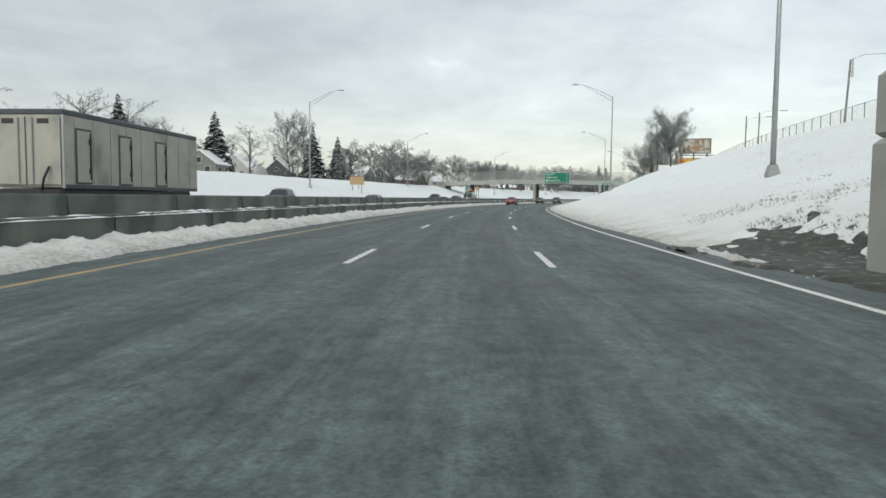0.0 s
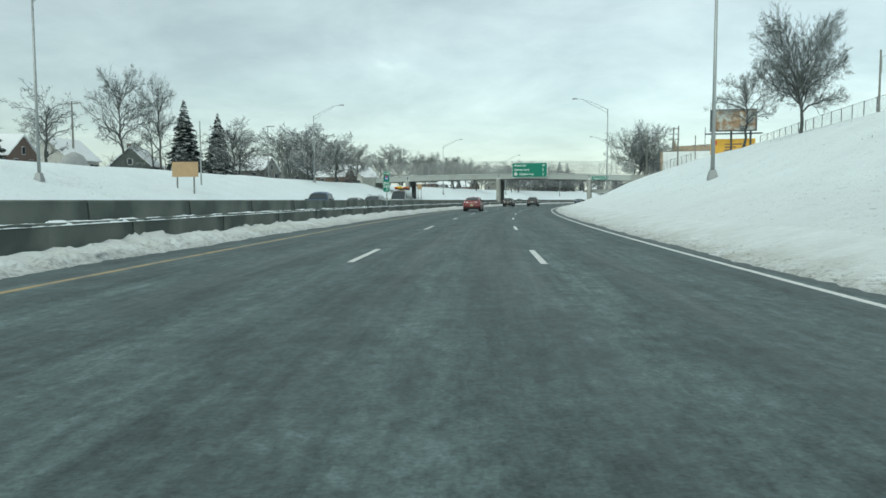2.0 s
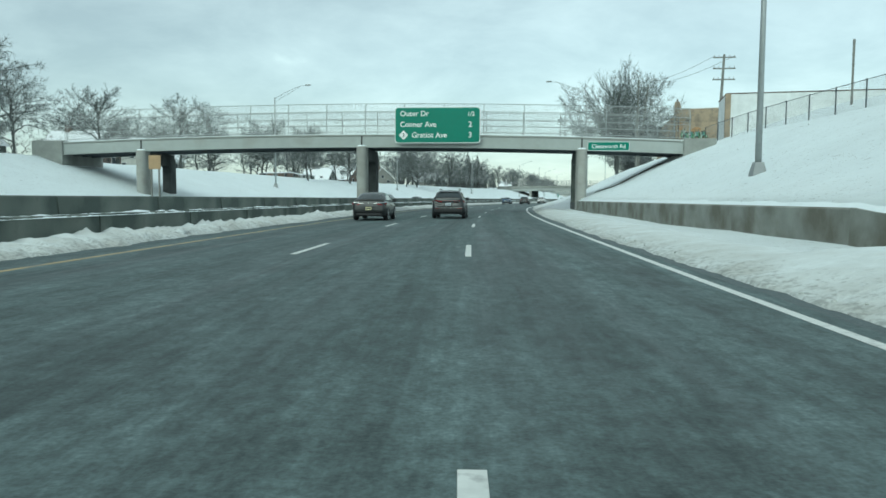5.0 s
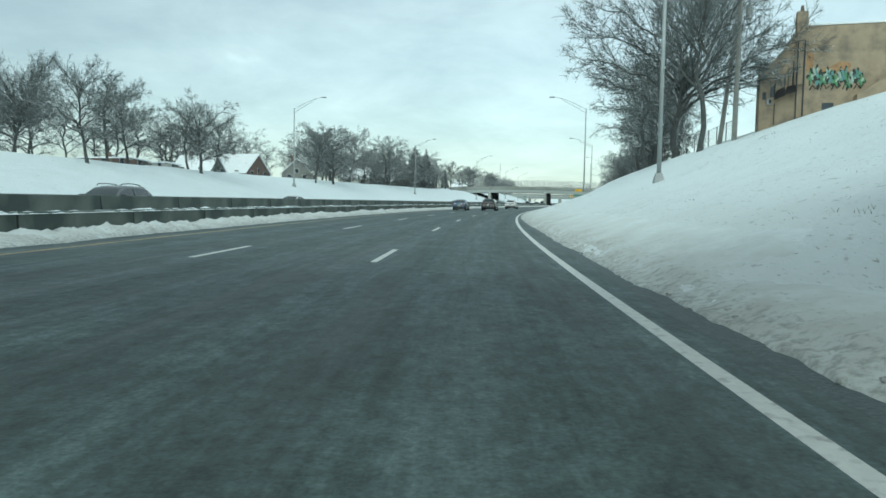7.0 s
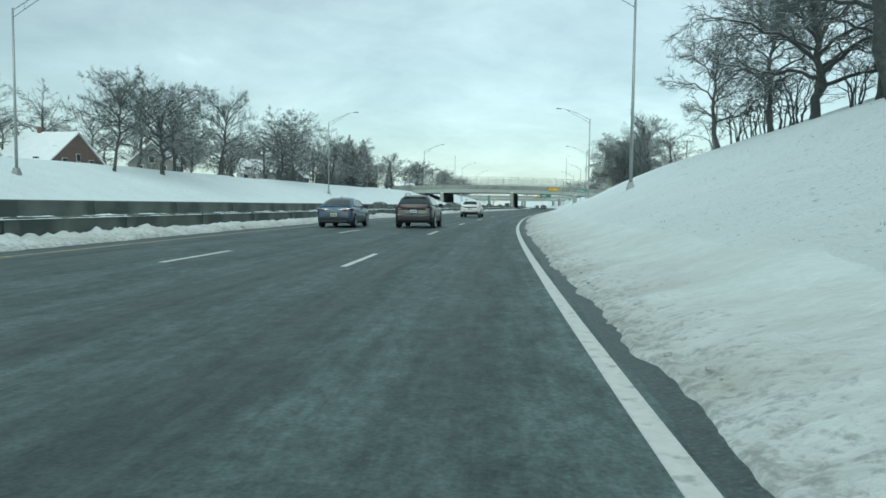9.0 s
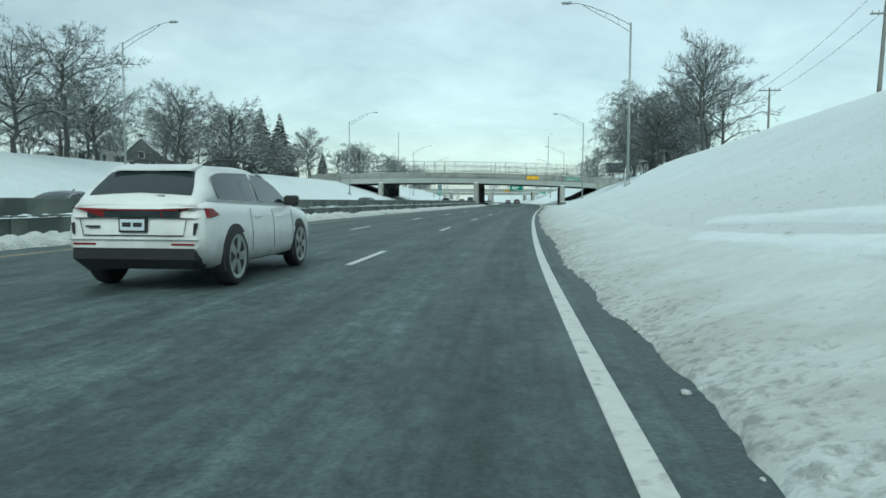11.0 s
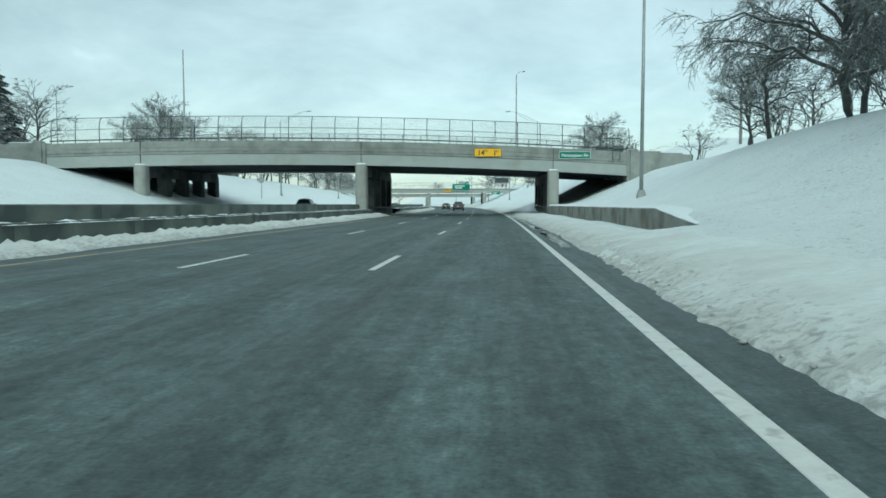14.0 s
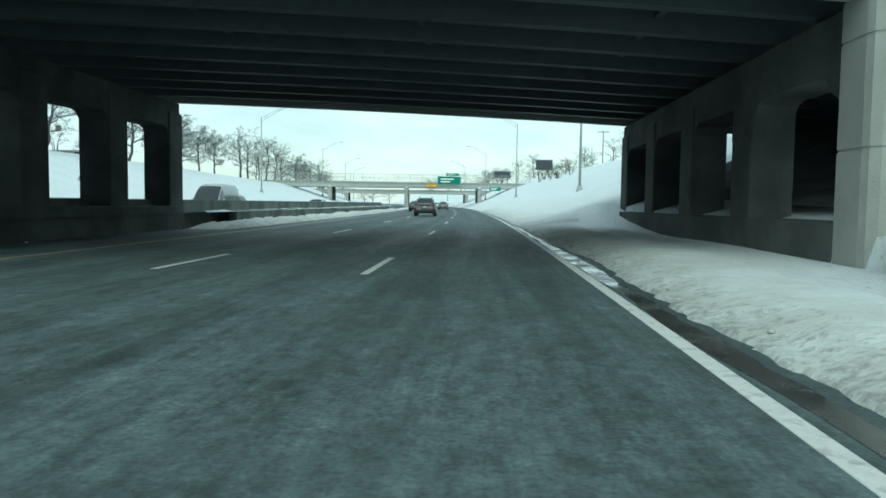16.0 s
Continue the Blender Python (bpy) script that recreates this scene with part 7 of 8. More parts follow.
# ledges where the snow has slipped on the bank
def snow_ledge(s0, s1, ua, ub, label, seed):
    mid = lambda s: ua + (ub - ua) * (s - s0) / (s1 - s0) + 0.25 * noise.noise((s * 0.3, seed, 0))
    lift = (-0.08, 0.05, 0.07, 0.05, -0.04)
    off = (-0.1, 0.0, 0.12, 0.35, 0.7)
    snow_band("snow_ledge", s0, s1, [lambda s, o=o: mid(s) + o for o in off],
              lambda s, i: ground_z(s, mid(s) + off[i]) + lift[i] * smooth(s0, s0 + 3, s) * (1 - smooth(s1 - 3, s1, s)) - 0.03, label, 0.16, M_CAP, seed, lambda i: 0.035)


snow_ledge(356, 370, 15.4, 13.8, "ledge of slipped snow on the bank", 3.0)
snow_ledge(357, 371, 14.2, 12.85, "low crusted ledge of snow at the foot of the bank", 7.0)


# ---------------------------------------------------------------- vehicles
SHAPES = {
    "sedan": dict(L=4.65, deck=[(0, .62), (.006, .95), (.016, 1.04), (.04, 1.07), (.14, 1.07), (.22, 1.05), (.5, 1.0), (.72, .98), (.8, .95), (.93, .84), (.985, .7), (1, .5)],
                  half=[(0, .72), (.02, .83), (.06, .88), (.3, .905), (.7, .905), (.9, .87), (.97, .77), (1, .62)], low=[(0, .45), (.04, .3), (.1, .22), (.9, .2), (.96, .24), (1, .35)],
                  roof=[(.115, 1.06), (.17, 1.19), (.24, 1.35), (.31, 1.45), (.38, 1.49), (.47, 1.495), (.56, 1.45), (.64, 1.31), (.77, .98)], rear_glass=(.135, .285), wind=(.58, .75), side=(.2, .7), wheels=(.185, .76)),
    "suv": dict(L=5.0, deck=[(0, .6), (.01, 1.0), (.025, 1.13), (.05, 1.16), (.2, 1.14), (.5, 1.1), (.72, 1.08), (.8, 1.06), (.93, .97), (.985, .8), (1, .55)],
                half=[(0, .8), (.02, .9), (.06, .95), (.3, .97), (.7, .97), (.9, .94), (.97, .85), (1, .7)], low=[(0, .5), (.04, .34), (.1, .27), (.9, .26), (.96, .3), (1, .42)],
                roof=[(.02, 1.15), (.06, 1.33), (.11, 1.54), (.15, 1.62), (.22, 1.65), (.38, 1.67), (.5, 1.65), (.6, 1.56), (.66, 1.4), (.76, 1.08)], rear_glass=(.04, .115), wind=(.56, .74), side=(.13, .7), wheels=(.19, .78)),
    "pickup": dict(L=5.6, deck=[(0, .7), (.01, 1.1), (.02, 1.18), (.36, 1.18), (.4, 1.15), (.7, 1.13), (.8, 1.1), (.95, 1.03), (.985, .85), (1, .6)],
                   half=[(0, .9), (.02, .96), (.3, .98), (.7, .98), (.92, .96), (.98, .88), (1, .75)], low=[(0, .55), (.1, .4), (.9, .38), (1, .5)],
                   roof=[(.36, 1.17), (.375, 1.5), (.4, 1.8), (.46, 1.86), (.6, 1.85), (.64, 1.76), (.74, 1.13)], rear_glass=(.366, .395), wind=(.645, .72), side=(.4, .69), wheels=(.2, .8)),
    "van": dict(L=5.3, deck=[(0, .6), (.008, 1.0), (.02, 1.14), (.5, 1.12), (.8, 1.08), (.93, .98), (.985, .8), (1, .55)],
                half=[(0, .88), (.02, .95), (.1, .98), (.7, .98), (.92, .95), (.98, .85), (1, .7)], low=[(0, .5), (.1, .3), (.9, .28), (1, .42)],
                roof=[(.015, 1.13), (.03, 1.7), (.05, 2.1), (.1, 2.22), (.5, 2.26), (.62, 2.15), (.7, 1.8), (.84, 1.07)], rear_glass=(.026, .048), wind=(.635, .825), side=(.5, .755), wheels=(.18, .8)),
}


def lerp(table, x):
    return float(np.interp(x, [a for a, _ in table], [b for _, b in table]))


CAR = {}


def car_meshes(kind, paint_):
    """The meshes of one kind of car: list of (name, mesh, parent index, label)."""
    S = SHAPES[kind]
    L = S["L"]
    yy = lambda f: (f - 0.5) * L
    out = []

    def emit(name, geo, m, parent=-1, label="", flat=True):
        out.append((name, geo.mesh(name, m, flat), parent, label))
        return len(out) - 1

    fr = sorted(set([a for t in ("deck", "half", "low") for a, _ in S[t]] + [i / 20 for i in range(21)]))
    rings = []
    for f in fr:
        w, zd, zb = lerp(S["half"], f), lerp(S["deck"], f), lerp(S["low"], f)
        zm = zb + (zd - zb) * 0.5
        half = [(0.82, zb), (0.97, zb + 0.06), (1.0, zb + (zd - zb) * 0.25), (1.005, zm), (0.985, zm + (zd - zm) * 0.5), (0.955, zd - 0.07), (0.9, zd - 0.015), (0.55, zd + 0.012)]
        rings.append([(-a * w, yy(f), z) for a, z in half] + [(0, yy(f), zd + 0.018)] + [(a * w, yy(f), z) for a, z in reversed(half)])
    emit("body", Geo().loft(rings), paint_, flat=False)

    r0, r1 = S["roof"][0][0], S["roof"][-1][0]

    def cab(f):
        zd, zr = lerp(S["deck"], f) - 0.02, lerp(S["roof"], f)
        wb = lerp(S["half"], f) * 0.9
        wt = wb - (0.15 if kind == "van" else 0.42) * max(0.0, zr - zd) ** 0.9
        return zd, zr, wb, wt

    fr2 = sorted(set([a for a, _ in S["roof"]] + [r0 + (r1 - r0) * i / 18 for i in range(19)]))
    rings = []
    for f in fr2:
        zd, zr, wb, wt = cab(f)
        h = zr - zd
        half = [(wb, zd), (wb + (wt - wb) * 0.45, zd + h * 0.5), (wt + 0.01, zd + h * 0.88), (wt - 0.1, zr - 0.01)]
        rings.append([(-a, yy(f), z) for a, z in half] + [(0, yy(f), zr + 0.02)] + [(a, yy(f), z) for a, z in reversed(half)])
    emit("cabin", Geo().loft(rings), paint_, flat=False)

    def top_glass(name, f0, f1):
        g = Geo()
        n, rr = 6, []
        for i in range(n + 1):
            f = f0 + (f1 - f0) * i / n
            zd, zr, wb, wt = cab(f)
            up = 0.012
            w = wt - (0.09 if f < 0.45 else 0.04)
            fwd = -0.012 if f < 0.45 else 0.012
            rr.append([(-w, yy(f) + fwd, zr - 0.025 + up), (-w * 0.6, yy(f) + fwd, zr + 0.002 + up), (0, yy(f) + fwd, zr + 0.02 + up), (w * 0.6, yy(f) + fwd, zr + 0.002 + up), (w, yy(f) + fwd, zr - 0.025 + up)])
        g.loft(rr, caps=False, closed=False)
        emit(name, g, M_GLASS, label="dark tinted glass", flat=False)

    top_glass("rear_window", *S["rear_glass"])
    top_glass("windscreen", *S["wind"])
    s0, s1 = S["side"]
    cuts = [s0, s0 + (s1 - s0) * 0.5 - 0.01, s0 + (s1 - s0) * 0.5 + 0.01, s1]
    for sg in (-1, 1):
        for a, b in ((cuts[0], cuts[1]), (cuts[2], cuts[3]))[1 if kind == "van" else 0:]:
            rr = []
            for i in range(8):
                f = a + (b - a) * i / 7
                zd, zr, wb, wt = cab(f)
                h = zr - zd
                z0, z1 = zd + 0.06, max(zd + 0.07, zr - 0.1)
                x = lambda z: wb + (wt - wb) * 0.9 * ((z - zd) / max(h, 0.05)) + 0.02
                rr.append([(sg * x(z0), yy(f), z0), (sg * x((z0 + z1) / 2), yy(f), (z0 + z1) / 2), (sg * x(z1), yy(f), z1)])
            emit("side_window", Geo().loft(rr, caps=False, closed=False), M_GLASS, flat=False)
        if kind == "sedan":
            line = []
            for i in range(15):
                f = s0 + (s1 - s0) * i / 14
                zd, zr, wb, wt = cab(f)
                z1 = max(zd + 0.07, zr - 0.085)
                line.append((sg * (wb + (wt - wb) * 0.9 * ((z1 - zd) / max(zr - zd, 0.05)) + 0.026), yy(f), z1))
            emit("window_trim", Geo().tube(line, 0.014, 4), M_CHROME, label="chrome window surround")
        f = S["side"][1] - 0.03
        zd, zr, wb, wt = cab(f)
        emit("wing_mirror", Geo().box(min(sg * wb, sg * (wb + 0.24)), max(sg * wb, sg * (wb + 0.24)), yy(f) - 0.06, yy(f) + 0.09, zd + 0.02, zd + 0.19, 0.03), M_BLACK if kind != "van" else paint_)
        for f in (0.36, 0.56):
            w = lerp(S["half"], f)
            emit("door_handle", Geo().box(min(sg * w * 0.97, sg * (w + 0.02)), max(sg * w * 0.97, sg * (w + 0.02)), yy(f) - 0.1, yy(f) + 0.1, lerp(S["deck"], f) - 0.2, lerp(S["deck"], f) - 0.165, 0.008), M_CHROME if kind == "sedan" else paint_)
        for f in (0.315, 0.505, 0.7):
            w = lerp(S["half"], f)
            z0, z1 = lerp(S["low"], f), lerp(S["deck"], f)
            zm = z0 + (z1 - z0) * 0.5
            emit("door_seam", Geo().tube([(sg * w * a, yy(f), z) for a, z in ((0.995, z0 + (z1 - z0) * 0.2), (1.0, z0 + (z1 - z0) * 0.25), (1.005, zm), (0.985, zm + (z1 - zm) * 0.5), (0.955, z1 - 0.07))], 0.006, 4), M_BLACK)
    R = 0.34 if kind == "sedan" else 0.4
    for f in S["wheels"]:
        for sg in (-1, 1):
            w = lerp(S["half"], f)
            xo = w * 1.0 + 0.008
            y = yy(f)
            arch = [(y + (R + 0.045) * math.cos(radians(a)), R + 0.005 + (R + 0.045) * math.sin(radians(a))) for a in range(-25, 206, 10)]
            emit("wheel_arch", Geo().slab(arch, "x", sg * (w - 0.3), sg * xo), M_BLACK)
            prof = [(R * 0.66, 0.0), (R * 0.9, -0.012), (R * 0.98, 0.02), (R, 0.06), (R, 0.18), (R * 0.9, 0.22)]
            k = emit("wheel", Geo().loft([[(sg * (xo + 0.012 - d), y + q * math.cos(6.2832 * i / 28), R + q * math.sin(6.2832 * i / 28)) for i in range(28)] for q, d in prof], caps=True), M_RUBBER, flat=False)
            rim = Geo()
            rim.loft([[(sg * (xo + h), y + q * math.cos(6.2832 * i / 28), R + q * math.sin(6.2832 * i / 28)) for i in range(28)] for q, h in ((R * 0.76, 0.0), (R * 0.76, 0.024), (R * 0.64, 0.018), (R * 0.64, 0.0))], caps=False)
            for i in range(5):
                for dd in (-0.12, 0.12):
                    a = 6.2832 * i / 5 + dd
                    c, s = math.cos(a), math.sin(a)
                    t = 0.036
                    rim.add([(sg * (xo + 0.018), y + r_ * c + t_ * -s, R + r_ * s + t_ * c) for r_, t_ in ((0.05, -t), (R * 0.64, -t), (R * 0.64, t), (0.05, t))] + [(sg * (xo + 0.0), y + r_ * c + t_ * -s, R + r_ * s + t_ * c) for r_, t_ in ((0.05, -t), (R * 0.64, -t), (R * 0.64, t), (0.05, t))],
                            [(0, 1, 2, 3), (4, 7, 6, 5), (0, 4, 5, 1), (2, 6, 7, 3)])
            emit("rim", rim, M_ALLOY, k, "bright alloy rim")
    yr = yy(0)
    if kind == "sedan":
        for sg in (-1, 1):
            lamp = ((0.44, -0.012, .86), (0.5, -0.012, .93), (0.74, 0.03, .945), (0.88, 0.16, .95), (0.915, 0.32, .955), (0.915, 0.32, .87), (0.885, 0.16, .83), (0.72, 0.03, .81), (0.52, -0.01, .82))
            emit("tail_lamp", Geo().loft([[(sg * x, yr + d - 0.012, z) for x, d, z in lamp], [(sg * x * 0.99, yr + d + 0.1, z) for x, d, z in lamp]]), M_TAIL, label="red tail lamp")
            emit("lamp_trim", Geo().tube([(sg * 0.27, yr - 0.02, .9), (sg * 0.55, yr - 0.016, .925), (sg * 0.78, yr + 0.04, .945), (sg * 0.9, yr + 0.2, .955)], [0.012, 0.02, 0.02, 0.01], 6), M_CHROME, label="chrome strip across the tail lamp")
        emit("badge", Geo().tube([(0, yr + 0.01, 0.93), (0, yr - 0.02, 0.93)], 0.045, 16), M_CHROME)
        emit("number_plate", Geo().box(-0.16, 0.16, yr - 0.03, yr + 0.04, 0.56, 0.72, 0.008), M_PLATE, label="cream number plate")
        k = len(out) - 1
        for i in range(2):
            emit("plate_bar", Geo().box(-0.12 + i * 0.13, -0.01 + i * 0.13, yr - 0.034, yr - 0.02, 0.61, 0.67), M_INK, k)
        emit("bumper_insert", Geo().box(-0.7, 0.7, yr + 0.0, yr + 0.3, 0.24, 0.4, 0.05), M_BLACK)
        emit("aerial", Geo().loft([[(-0.02, yy(.36), 1.5), (0.02, yy(.36), 1.5), (0.02, yy(.33), 1.5), (-0.02, yy(.33), 1.5)], [(-0.006, yy(.335), 1.59), (0.006, yy(.335), 1.59), (0.006, yy(.325), 1.59), (-0.006, yy(.325), 1.59)]]), paint_, label="shark-fin aerial")
        emit("boot_seam", Geo().tube([(-0.68, yr + 0.06, 0.99), (-0.62, yr + 0.0, 0.86), (-0.56, yr - 0.004, 0.77), (0.56, yr - 0.004, 0.77), (0.62, yr + 0.0, 0.86), (0.68, yr + 0.06, 0.99)], 0.008, 4), M_BLACK)
        emit("boot_lip", Geo().loft([[(-0.72, yr + 0.07, 1.06), (0, yr + 0.02, 1.085), (0.72, yr + 0.07, 1.06), (0.7, yr + 0.2, 1.07), (0, yr + 0.18, 1.095), (-0.7, yr + 0.2, 1.07)], [(-0.7, yr + 0.075, 1.08), (0, yr + 0.025, 1.105), (0.7, yr + 0.075, 1.08), (0.68, yr + 0.2, 1.082), (0, yr + 0.18, 1.107), (-0.68, yr + 0.2, 1.082)]]), paint_)
        emit("plate_recess", Geo().box(-0.3, 0.3, yr - 0.006, yr + 0.05, 0.55, 0.735, 0.02), paint_)
        emit("bumper_seam", Geo().tube([(-0.8, yr + 0.1, 0.5), (-0.6, yr - 0.002, 0.47), (0.6, yr - 0.002, 0.47), (0.8, yr + 0.1, 0.5)], 0.008, 4), M_BLACK)
    else:
        zt = {"suv": 0.98, "pickup": 0.95, "van": 1.0}[kind]
        if kind == "suv":
            emit("light_bar", Geo().loft([[(x, yr + d + e, z) for x, d in ((-0.6, 0.0), (0, -0.012), (0.6, 0.0)) for z in (zt - 0.03,)] + [(x, yr + d + e, z) for x, d in ((0.6, 0.0), (0, -0.012), (-0.6, 0.0)) for z in (zt + 0.075,)] for e in (-0.008, 0.1)]), M_GLASS, label="dark glass band between the tail lamps")
            emit("light_strip", Geo().box(-0.6, 0.6, yr - 0.024, yr + 0.06, zt + 0.05, zt + 0.07, 0.006), M_TAIL, label="thin red light strip")
            emit("tailgate_seam", Geo().tube([(-0.7, yr + 0.0, 0.92), (-0.66, yr - 0.004, 0.72), (0.66, yr - 0.004, 0.72), (0.7, yr + 0.0, 0.92)], 0.008, 4), M_BLACK)
            emit("rear_wiper", Geo().tube([(-0.12, yy(.036), 1.2), (0.34, yy(.036), 1.215)], 0.018, 5), M_BLACK)
            emit("model_badge", Geo().box(-0.62, -0.45, yr - 0.012, yr + 0.05, 0.82, 0.845), M_BLACK)
        for sg in (-1, 1):
            if kind == "suv":
                emit("tail_lamp", Geo().loft([[(sg * x, yr + d + e, z) for x, d, z in ((0.38, -0.016, zt - .03), (0.38, -0.016, zt + .078), (0.76, -0.004, zt + .09), (0.93, 0.16, zt + .085), (0.955, 0.34, zt + .0), (0.93, 0.16, zt - .035), (0.78, 0.0, zt - .04))] for e in (0, 0.1)]), M_TAIL, label="red tail lamp")
                emit("side_vent", Geo().loft([[(sg * .8, yr + e, .88), (sg * .835, yr + .03 + e, .88), (sg * .8, yr + .0 + e, .73), (sg * .785, yr + e, .73)] for e in (-0.012, 0.1)]), M_BLACK)
                emit("reflector", Geo().box(min(sg * .5, sg * .8), max(sg * .5, sg * .8), yr - 0.016, yr + 0.1, 0.6, 0.625, 0.005), M_TAIL, label="red reflector strip")
                emit("roof_rail", Geo().tube([(sg * 0.56, yy(.2), 1.67), (sg * 0.57, yy(.24), 1.73), (sg * 0.58, yy(.4), 1.77), (sg * 0.57, yy(.54), 1.74), (sg * 0.56, yy(.57), 1.67)], 0.022, 6), M_BLACK)
            else:
                emit("tail_lamp", Geo().box(min(sg * .78, sg * .93), max(sg * .78, sg * .93), yr - 0.01, yr + 0.15, zt - 0.3, zt + 0.12, 0.03), M_TAIL, label="red tail lamp")
        emit("number_plate", Geo().box(-0.185, 0.185, yr - 0.02, yr + 0.06, 0.76, 0.945, 0.008), M_INK, label="white number plate in a dark frame")
        k = len(out) - 1
        emit("plate_face", Geo().box(-0.16, 0.16, yr - 0.025, yr - 0.005, 0.785, 0.925), M_PLATEB, k)
        for i in range(2):
            emit("plate_bar", Geo().box(-0.13 + i * 0.145, -0.015 + i * 0.145, yr - 0.029, yr - 0.01, 0.83, 0.885), M_INK, k)
        emit("bumper_insert", Geo().loft([[(-0.8, yr - 0.015, 0.56), (0.8, yr - 0.015, 0.56), (0.9, yr + 0.3, 0.6), (-0.9, yr + 0.3, 0.6)], [(-0.8, yr - 0.01, 0.42), (0.8, yr - 0.01, 0.42), (0.86, yr + 0.3, 0.42), (-0.86, yr + 0.3, 0.42)], [(-0.7, yr + 0.1, 0.29), (0.7, yr + 0.1, 0.29), (0.8, yr + 0.3, 0.29), (-0.8, yr + 0.3, 0.29)]]), M_BLACK)
        if kind == "suv":
            emit("chrome_strip", Geo().box(-0.84, 0.84, yr - 0.014, yr + 0.1, 0.66, 0.675), M_CHROME)
            emit("spoiler", Geo().loft([[(-0.55, yy(.095), 1.555), (0.55, yy(.095), 1.555), (0.55, yy(.095), 1.575), (-0.55, yy(.095), 1.575)], [(-0.56, yy(.16), 1.58), (0.56, yy(.16), 1.58), (0.56, yy(.16), 1.655), (-0.56, yy(.16), 1.655)]]), paint_)
    yf = yy(1)
    for sg in (-1, 1):
        emit("headlamp", Geo().box(min(sg * .5, sg * .76), max(sg * .5, sg * .76), yf - 0.25, yf - 0.02, lerp(S["deck"], .985) - 0.14, lerp(S["deck"], .985), 0.03), M_LENS)
    emit("grille", Geo().box(-0.42, 0.42, yf - 0.1, yf + 0.012, 0.45, lerp(S["deck"], .99) - 0.08, 0.03), M_BLACK)
    if kind == "pickup":
        emit("bed_floor", Geo().box(-0.8, 0.8, yy(.03), yy(.34), 1.19, 1.2), M_BLACK)
    return out


def car(kind, colour, s, u, label, away=True, name=None, slant=0.0):
    key = (kind, colour.name)
    if key not in CAR:
        CAR[key] = car_meshes(kind, colour)
    L = SHAPES[kind]["L"]
    t = thing(name or {"sedan": "sedan_car", "suv": "suv_car", "pickup": "pickup_truck", "van": "van"}[kind], spot(s, u, 0.0, slant + (0 if away else 180)), label, {"pickup": "truck", "van": "van"}.get(kind, "car"))
    t.location = Vector(place(s + L / 2, u, 0.0))
    obs = []
    for nm, me, par, lab in CAR[key]:
        obs.append(part(nm, me, None, t if par < 0 else obs[par], lab))
    return t


car("sedan", P_RED, 153.8, 2.43, "dark red saloon with chrome trim, splashed with road spray")
car("suv", P_WHITE, 363.4, 5.53, "white sports utility vehicle with grimy tail, straddling the lane line")
car("sedan", P_BLACK, 207.5, 1.7, "black saloon in the lane beside the median")
car("suv", P_BLACK, 212, 5.6, "black sports utility vehicle wet from road spray")
car("sedan", P_BLUE, 328, 1.9, "dark blue saloon in the lane beside the median")
car("suv", P_BLACK, 329, 5.7, "black sports utility vehicle ahead beside a blue saloon")
car("suv", P_BLACK, 572.6, 4.7, "black sports utility vehicle beyond the road bridge")
car("sedan", P_BLACK, 606, 1.8, "black saloon beyond the road bridge")
car("sedan", P_GREY, 640, 5.4, "grey saloon far beyond the road bridge")
car("pickup", P_GREY, 74.5, -11.3, "grey pickup on the opposite carriageway behind the median wall", False)
car("sedan", P_GREY, 94, -8.0, "grey saloon on the opposite carriageway behind the median wall", False)
car("pickup", P_BLUE, 134, -8.2, "dark blue-grey pickup on the opposite carriageway", False)
car("suv", P_GREY, 152, -8.0, "grey sports utility vehicle behind the median wall", False)
car("sedan", P_SILVER, 158, -11.7, "silver saloon in the far lane of the opposite carriageway", False)
van = car("van", P_VAN, 167.4, -8.4, "grey panel van with an orange ladder rack on its roof", False)
van.scale = (1.1, 1.15, 1.1)
rack = part("ladder_rack", Geo().box(-0.6, 0.6, -1.9, 0.7, 2.42, 2.47, 0.01).box(-0.62, -0.52, -2.1, 1.0, 2.45, 2.6, 0.02).box(0.4, 0.5, -2.1, 1.0, 2.45, 2.6, 0.02), mat("orange_ladder", (0.7, 0.16, 0.02), 0.6), van, "orange ladders on a roof rack")
for y in (-1.6, 0.3):
    part("rack_foot", Geo().box(-0.66, 0.66, y - 0.03, y + 0.03, 2.3, 2.44, 0.01), M_BLACK, rack)
part("beacon", Geo().box(-0.3, 0.2, 0.5, 0.8, 2.4, 2.66, 0.03), mat("yellow_beacon", (0.75, 0.5, 0.02), 0.4), rack, "yellow warning beacon")
car("suv", P_GREY, 262, -8.0, "grey sports utility vehicle on the opposite carriageway", False)
car("sedan", P_SILVER, 300, -11.7, "silver saloon on the opposite carriageway near bare trees", False)
car("sedan", P_GREY, 380, -8.2, "dark grey saloon behind the median wall", False)
car("sedan", P_BLACK, 431, -8.0, "black saloon on the opposite carriageway", False)
car("pickup", P_BLUE, 524, -11.7, "blue pickup under the road bridge", True)
car("van", P_SILVER, 552, -8.0, "pale van on the opposite carriageway beyond the bridge", False)
car("suv", P_SILVER, 566, -11.7, "silver sports utility vehicle beyond the bridge", False)
car("sedan", P_SILVER, 585, -8.0, "silver saloon beyond the bridge", False)


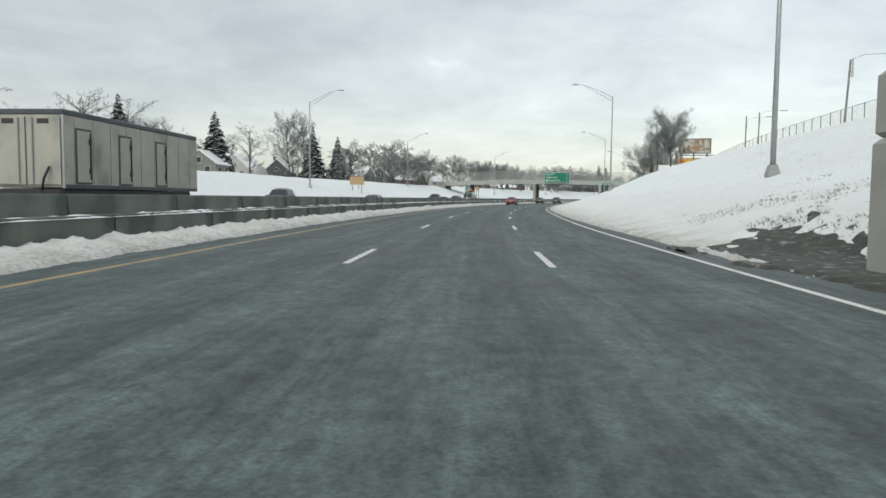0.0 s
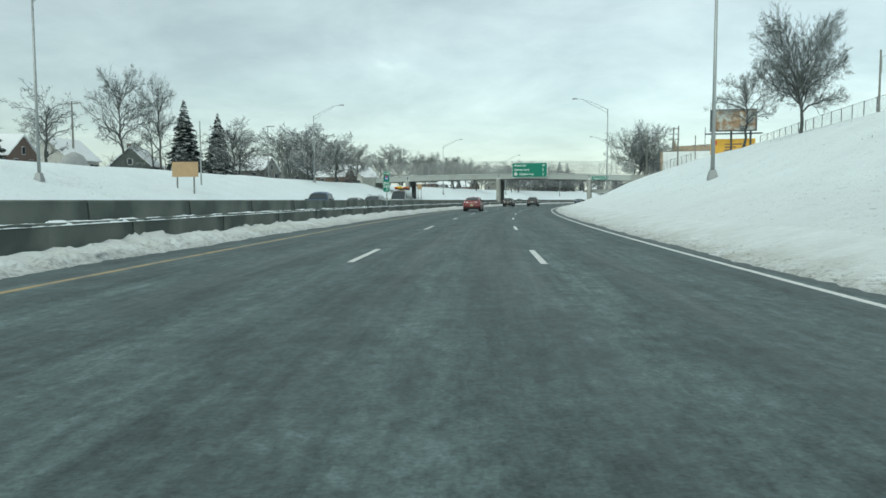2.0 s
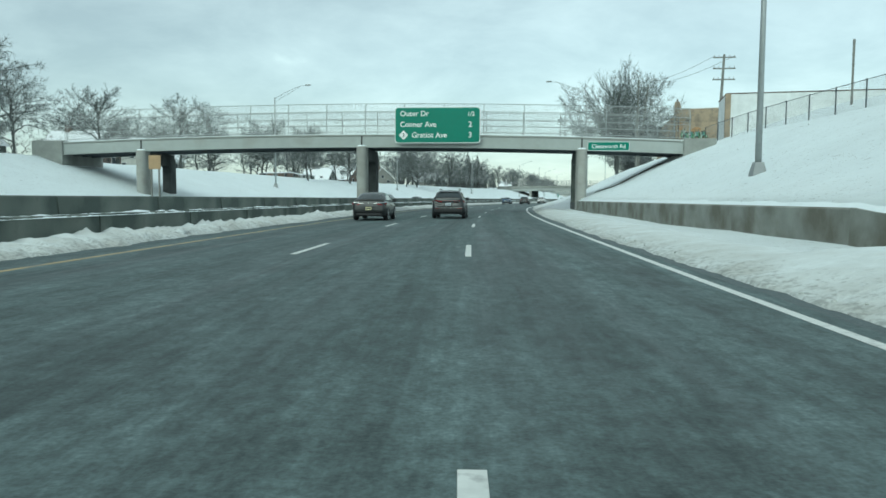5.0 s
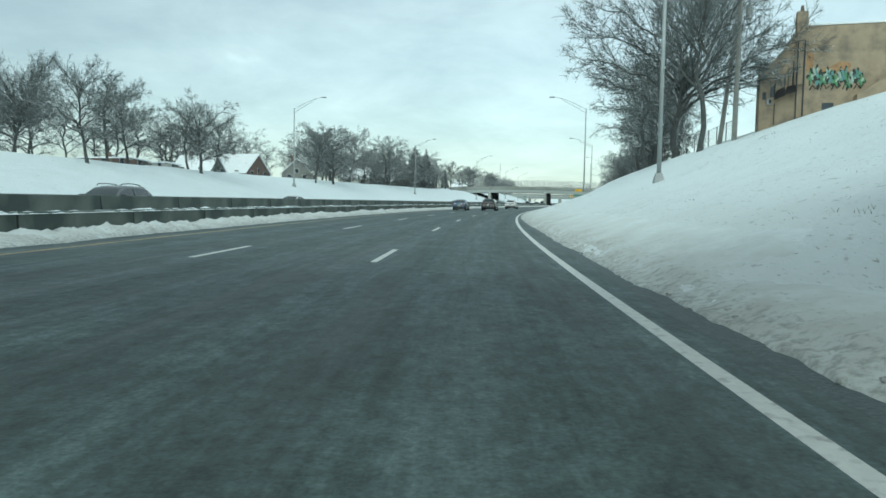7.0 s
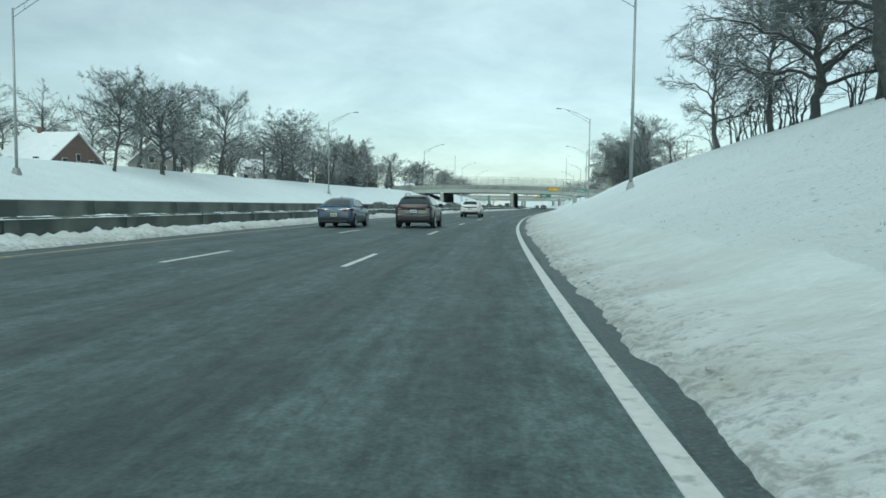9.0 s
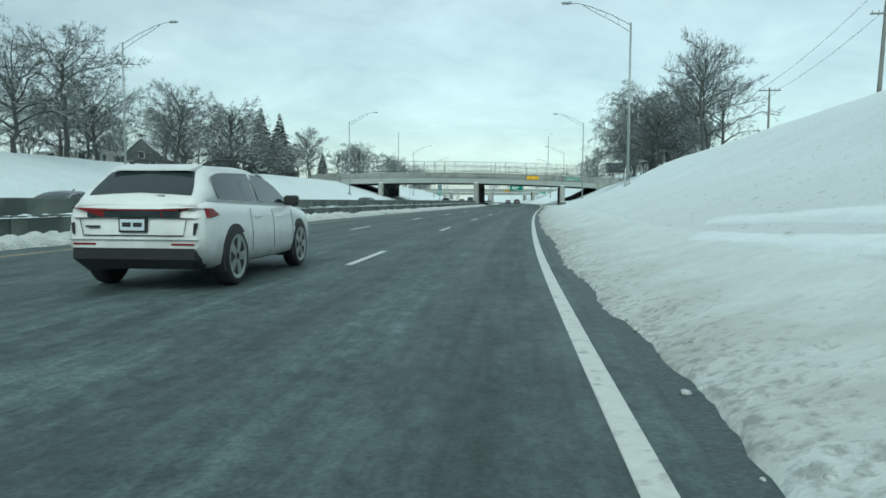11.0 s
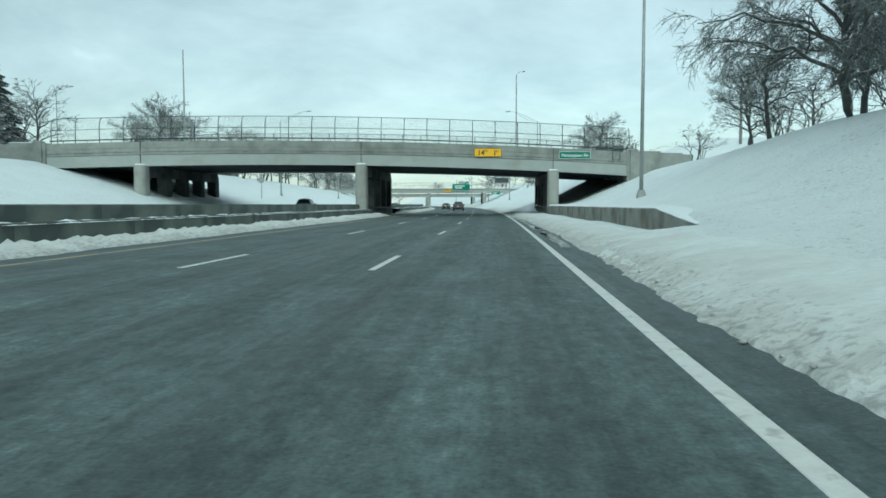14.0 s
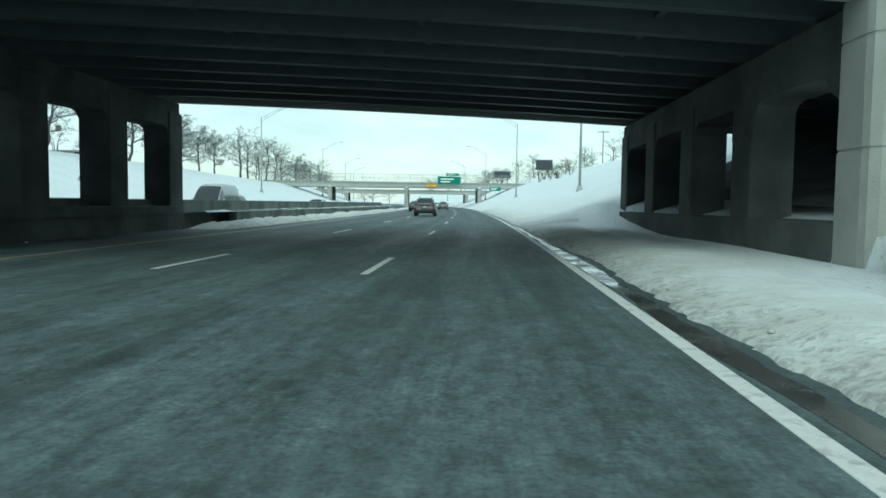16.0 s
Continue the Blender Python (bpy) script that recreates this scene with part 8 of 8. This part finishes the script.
def trailer():
    body = mat("stained_trailer_panel", (0.42, 0.41, 0.36), 0.7, vary=0.1, scale=0.8, bump=0.1, bump_scale=8, second=(0.2, 0.2, 0.18), mix_scale=0.6, mix_at=(0.52, 0.75))
    t = thing("box_trailer", spot(42.8, -8.9, 0), "stained grey box trailer on the opposite carriageway", "trailer")
    L = 10.7
    part("body", Geo().box(-1.25, 1.25, 0, L, 1.4, 3.86, 0.04), body, t)
    part("roof_edge", Geo().box(-1.28, 1.28, -0.03, L + 0.03, 3.78, 3.98, 0.04), M_GIRDER, t, "dark dented roof edge")
    for x in (-1.27, 1.19):
        for y in (-0.03, L - 0.05):
            part("corner_post", Geo().box(x, x + 0.08, y, y + 0.08, 1.38, 3.8, 0.01), M_POLE, t)
    part("side_rail", Geo().box(1.24, 1.28, 0.05, L - 0.05, 1.38, 1.52, 0.01), M_GIRDER, t)
    for k in range(9):
        part("seam", Geo().box(1.248, 1.256, 0.6 + k * 1.16, 0.615 + k * 1.16, 1.54, 3.76), M_GIRDER, t)
    part("chassis", Geo().box(-1.1, 1.1, 0.2, L - 0.4, 1.08, 1.38, 0.03), M_BLACK, t)
    for y in (1.15, 4.0, 7.0):
        d = part("door", Geo().box(1.245, 1.29, y - 0.42, y + 0.42, 1.6, 3.35, 0.01), body, t)
        part("door_frame", Geo().box(1.25, 1.275, y - 0.5, y + 0.5, 1.54, 3.43, 0.01), M_GIRDER, t)
        part("door_bar", Geo().tube([(1.31, y + 0.35, 1.7), (1.31, y + 0.35, 3.3)], 0.03, 6), M_BLACK, d)
        for z in (1.9, 2.9):
            part("hinge", Geo().box(1.28, 1.33, y + 0.26, y + 0.42, z, z + 0.2, 0.01), M_BLACK, d)
    for y in (1.6, 2.9):
        for x in (-1.15, 0.85):
            w = part("wheel", Geo().tube([(x, y, 0.5), (x + 0.3, y, 0.5)], 0.5, 20), M_RUBBER, t)
            part("rim", Geo().tube([(x + (0.29 if x > 0 else -0.01), y, 0.5), (x + (0.31 if x > 0 else 0.01), y, 0.5)], 0.28, 16), M_ALLOY, w)
    part("landing_leg", Geo().box(0.9, 1.05, 9.2, 9.4, 0.1, 1.1), M_BLACK, t)
    part("landing_leg", Geo().box(-1.05, -0.9, 9.2, 9.4, 0.1, 1.1), M_BLACK, t)
    for x in (-0.6, 0.6):
        d = part("rear_door", Geo().box(x - 0.57, x + 0.57, -0.07, -0.005, 1.5, 3.72, 0.01), body, t)
        part("lock_rod", Geo().tube([(x * 0.4, -0.1, 1.55), (x * 0.4, -0.1, 3.68)], 0.025, 6), M_POLE, d)
        part("lamp_cluster", Geo().box(x - 0.2, x + 0.2, -0.09, -0.06, 3.5, 3.66, 0.01), M_BLACK, d)
    part("rear_bumper", Geo().box(-1.2, 1.2, -0.15, 0.05, 1.12, 1.36, 0.02), M_BLACK, t)
    part("hose", Geo().tube([(0.5, -0.1, 1.2), (0.7, -0.25, 1.7), (0.8, -0.1, 2.1)], 0.04, 6), M_BLACK, t)


trailer()

# concrete pillar at the start of the walk
pl = thing("concrete_pillar", spot(31.2, 12.75, 0), "tall stained concrete pillar with chamfered edges beside the verge", "pillar", "", "structure")
part("shaft", Geo().box(-0.3, 1.2, -0.5, 0.9, -0.2, 2.2, 0.08), M_PIER, pl)
part("shaft", Geo().box(-0.28, 1.18, -0.48, 0.88, 2.22, 3.3, 0.08), M_PIER, pl)
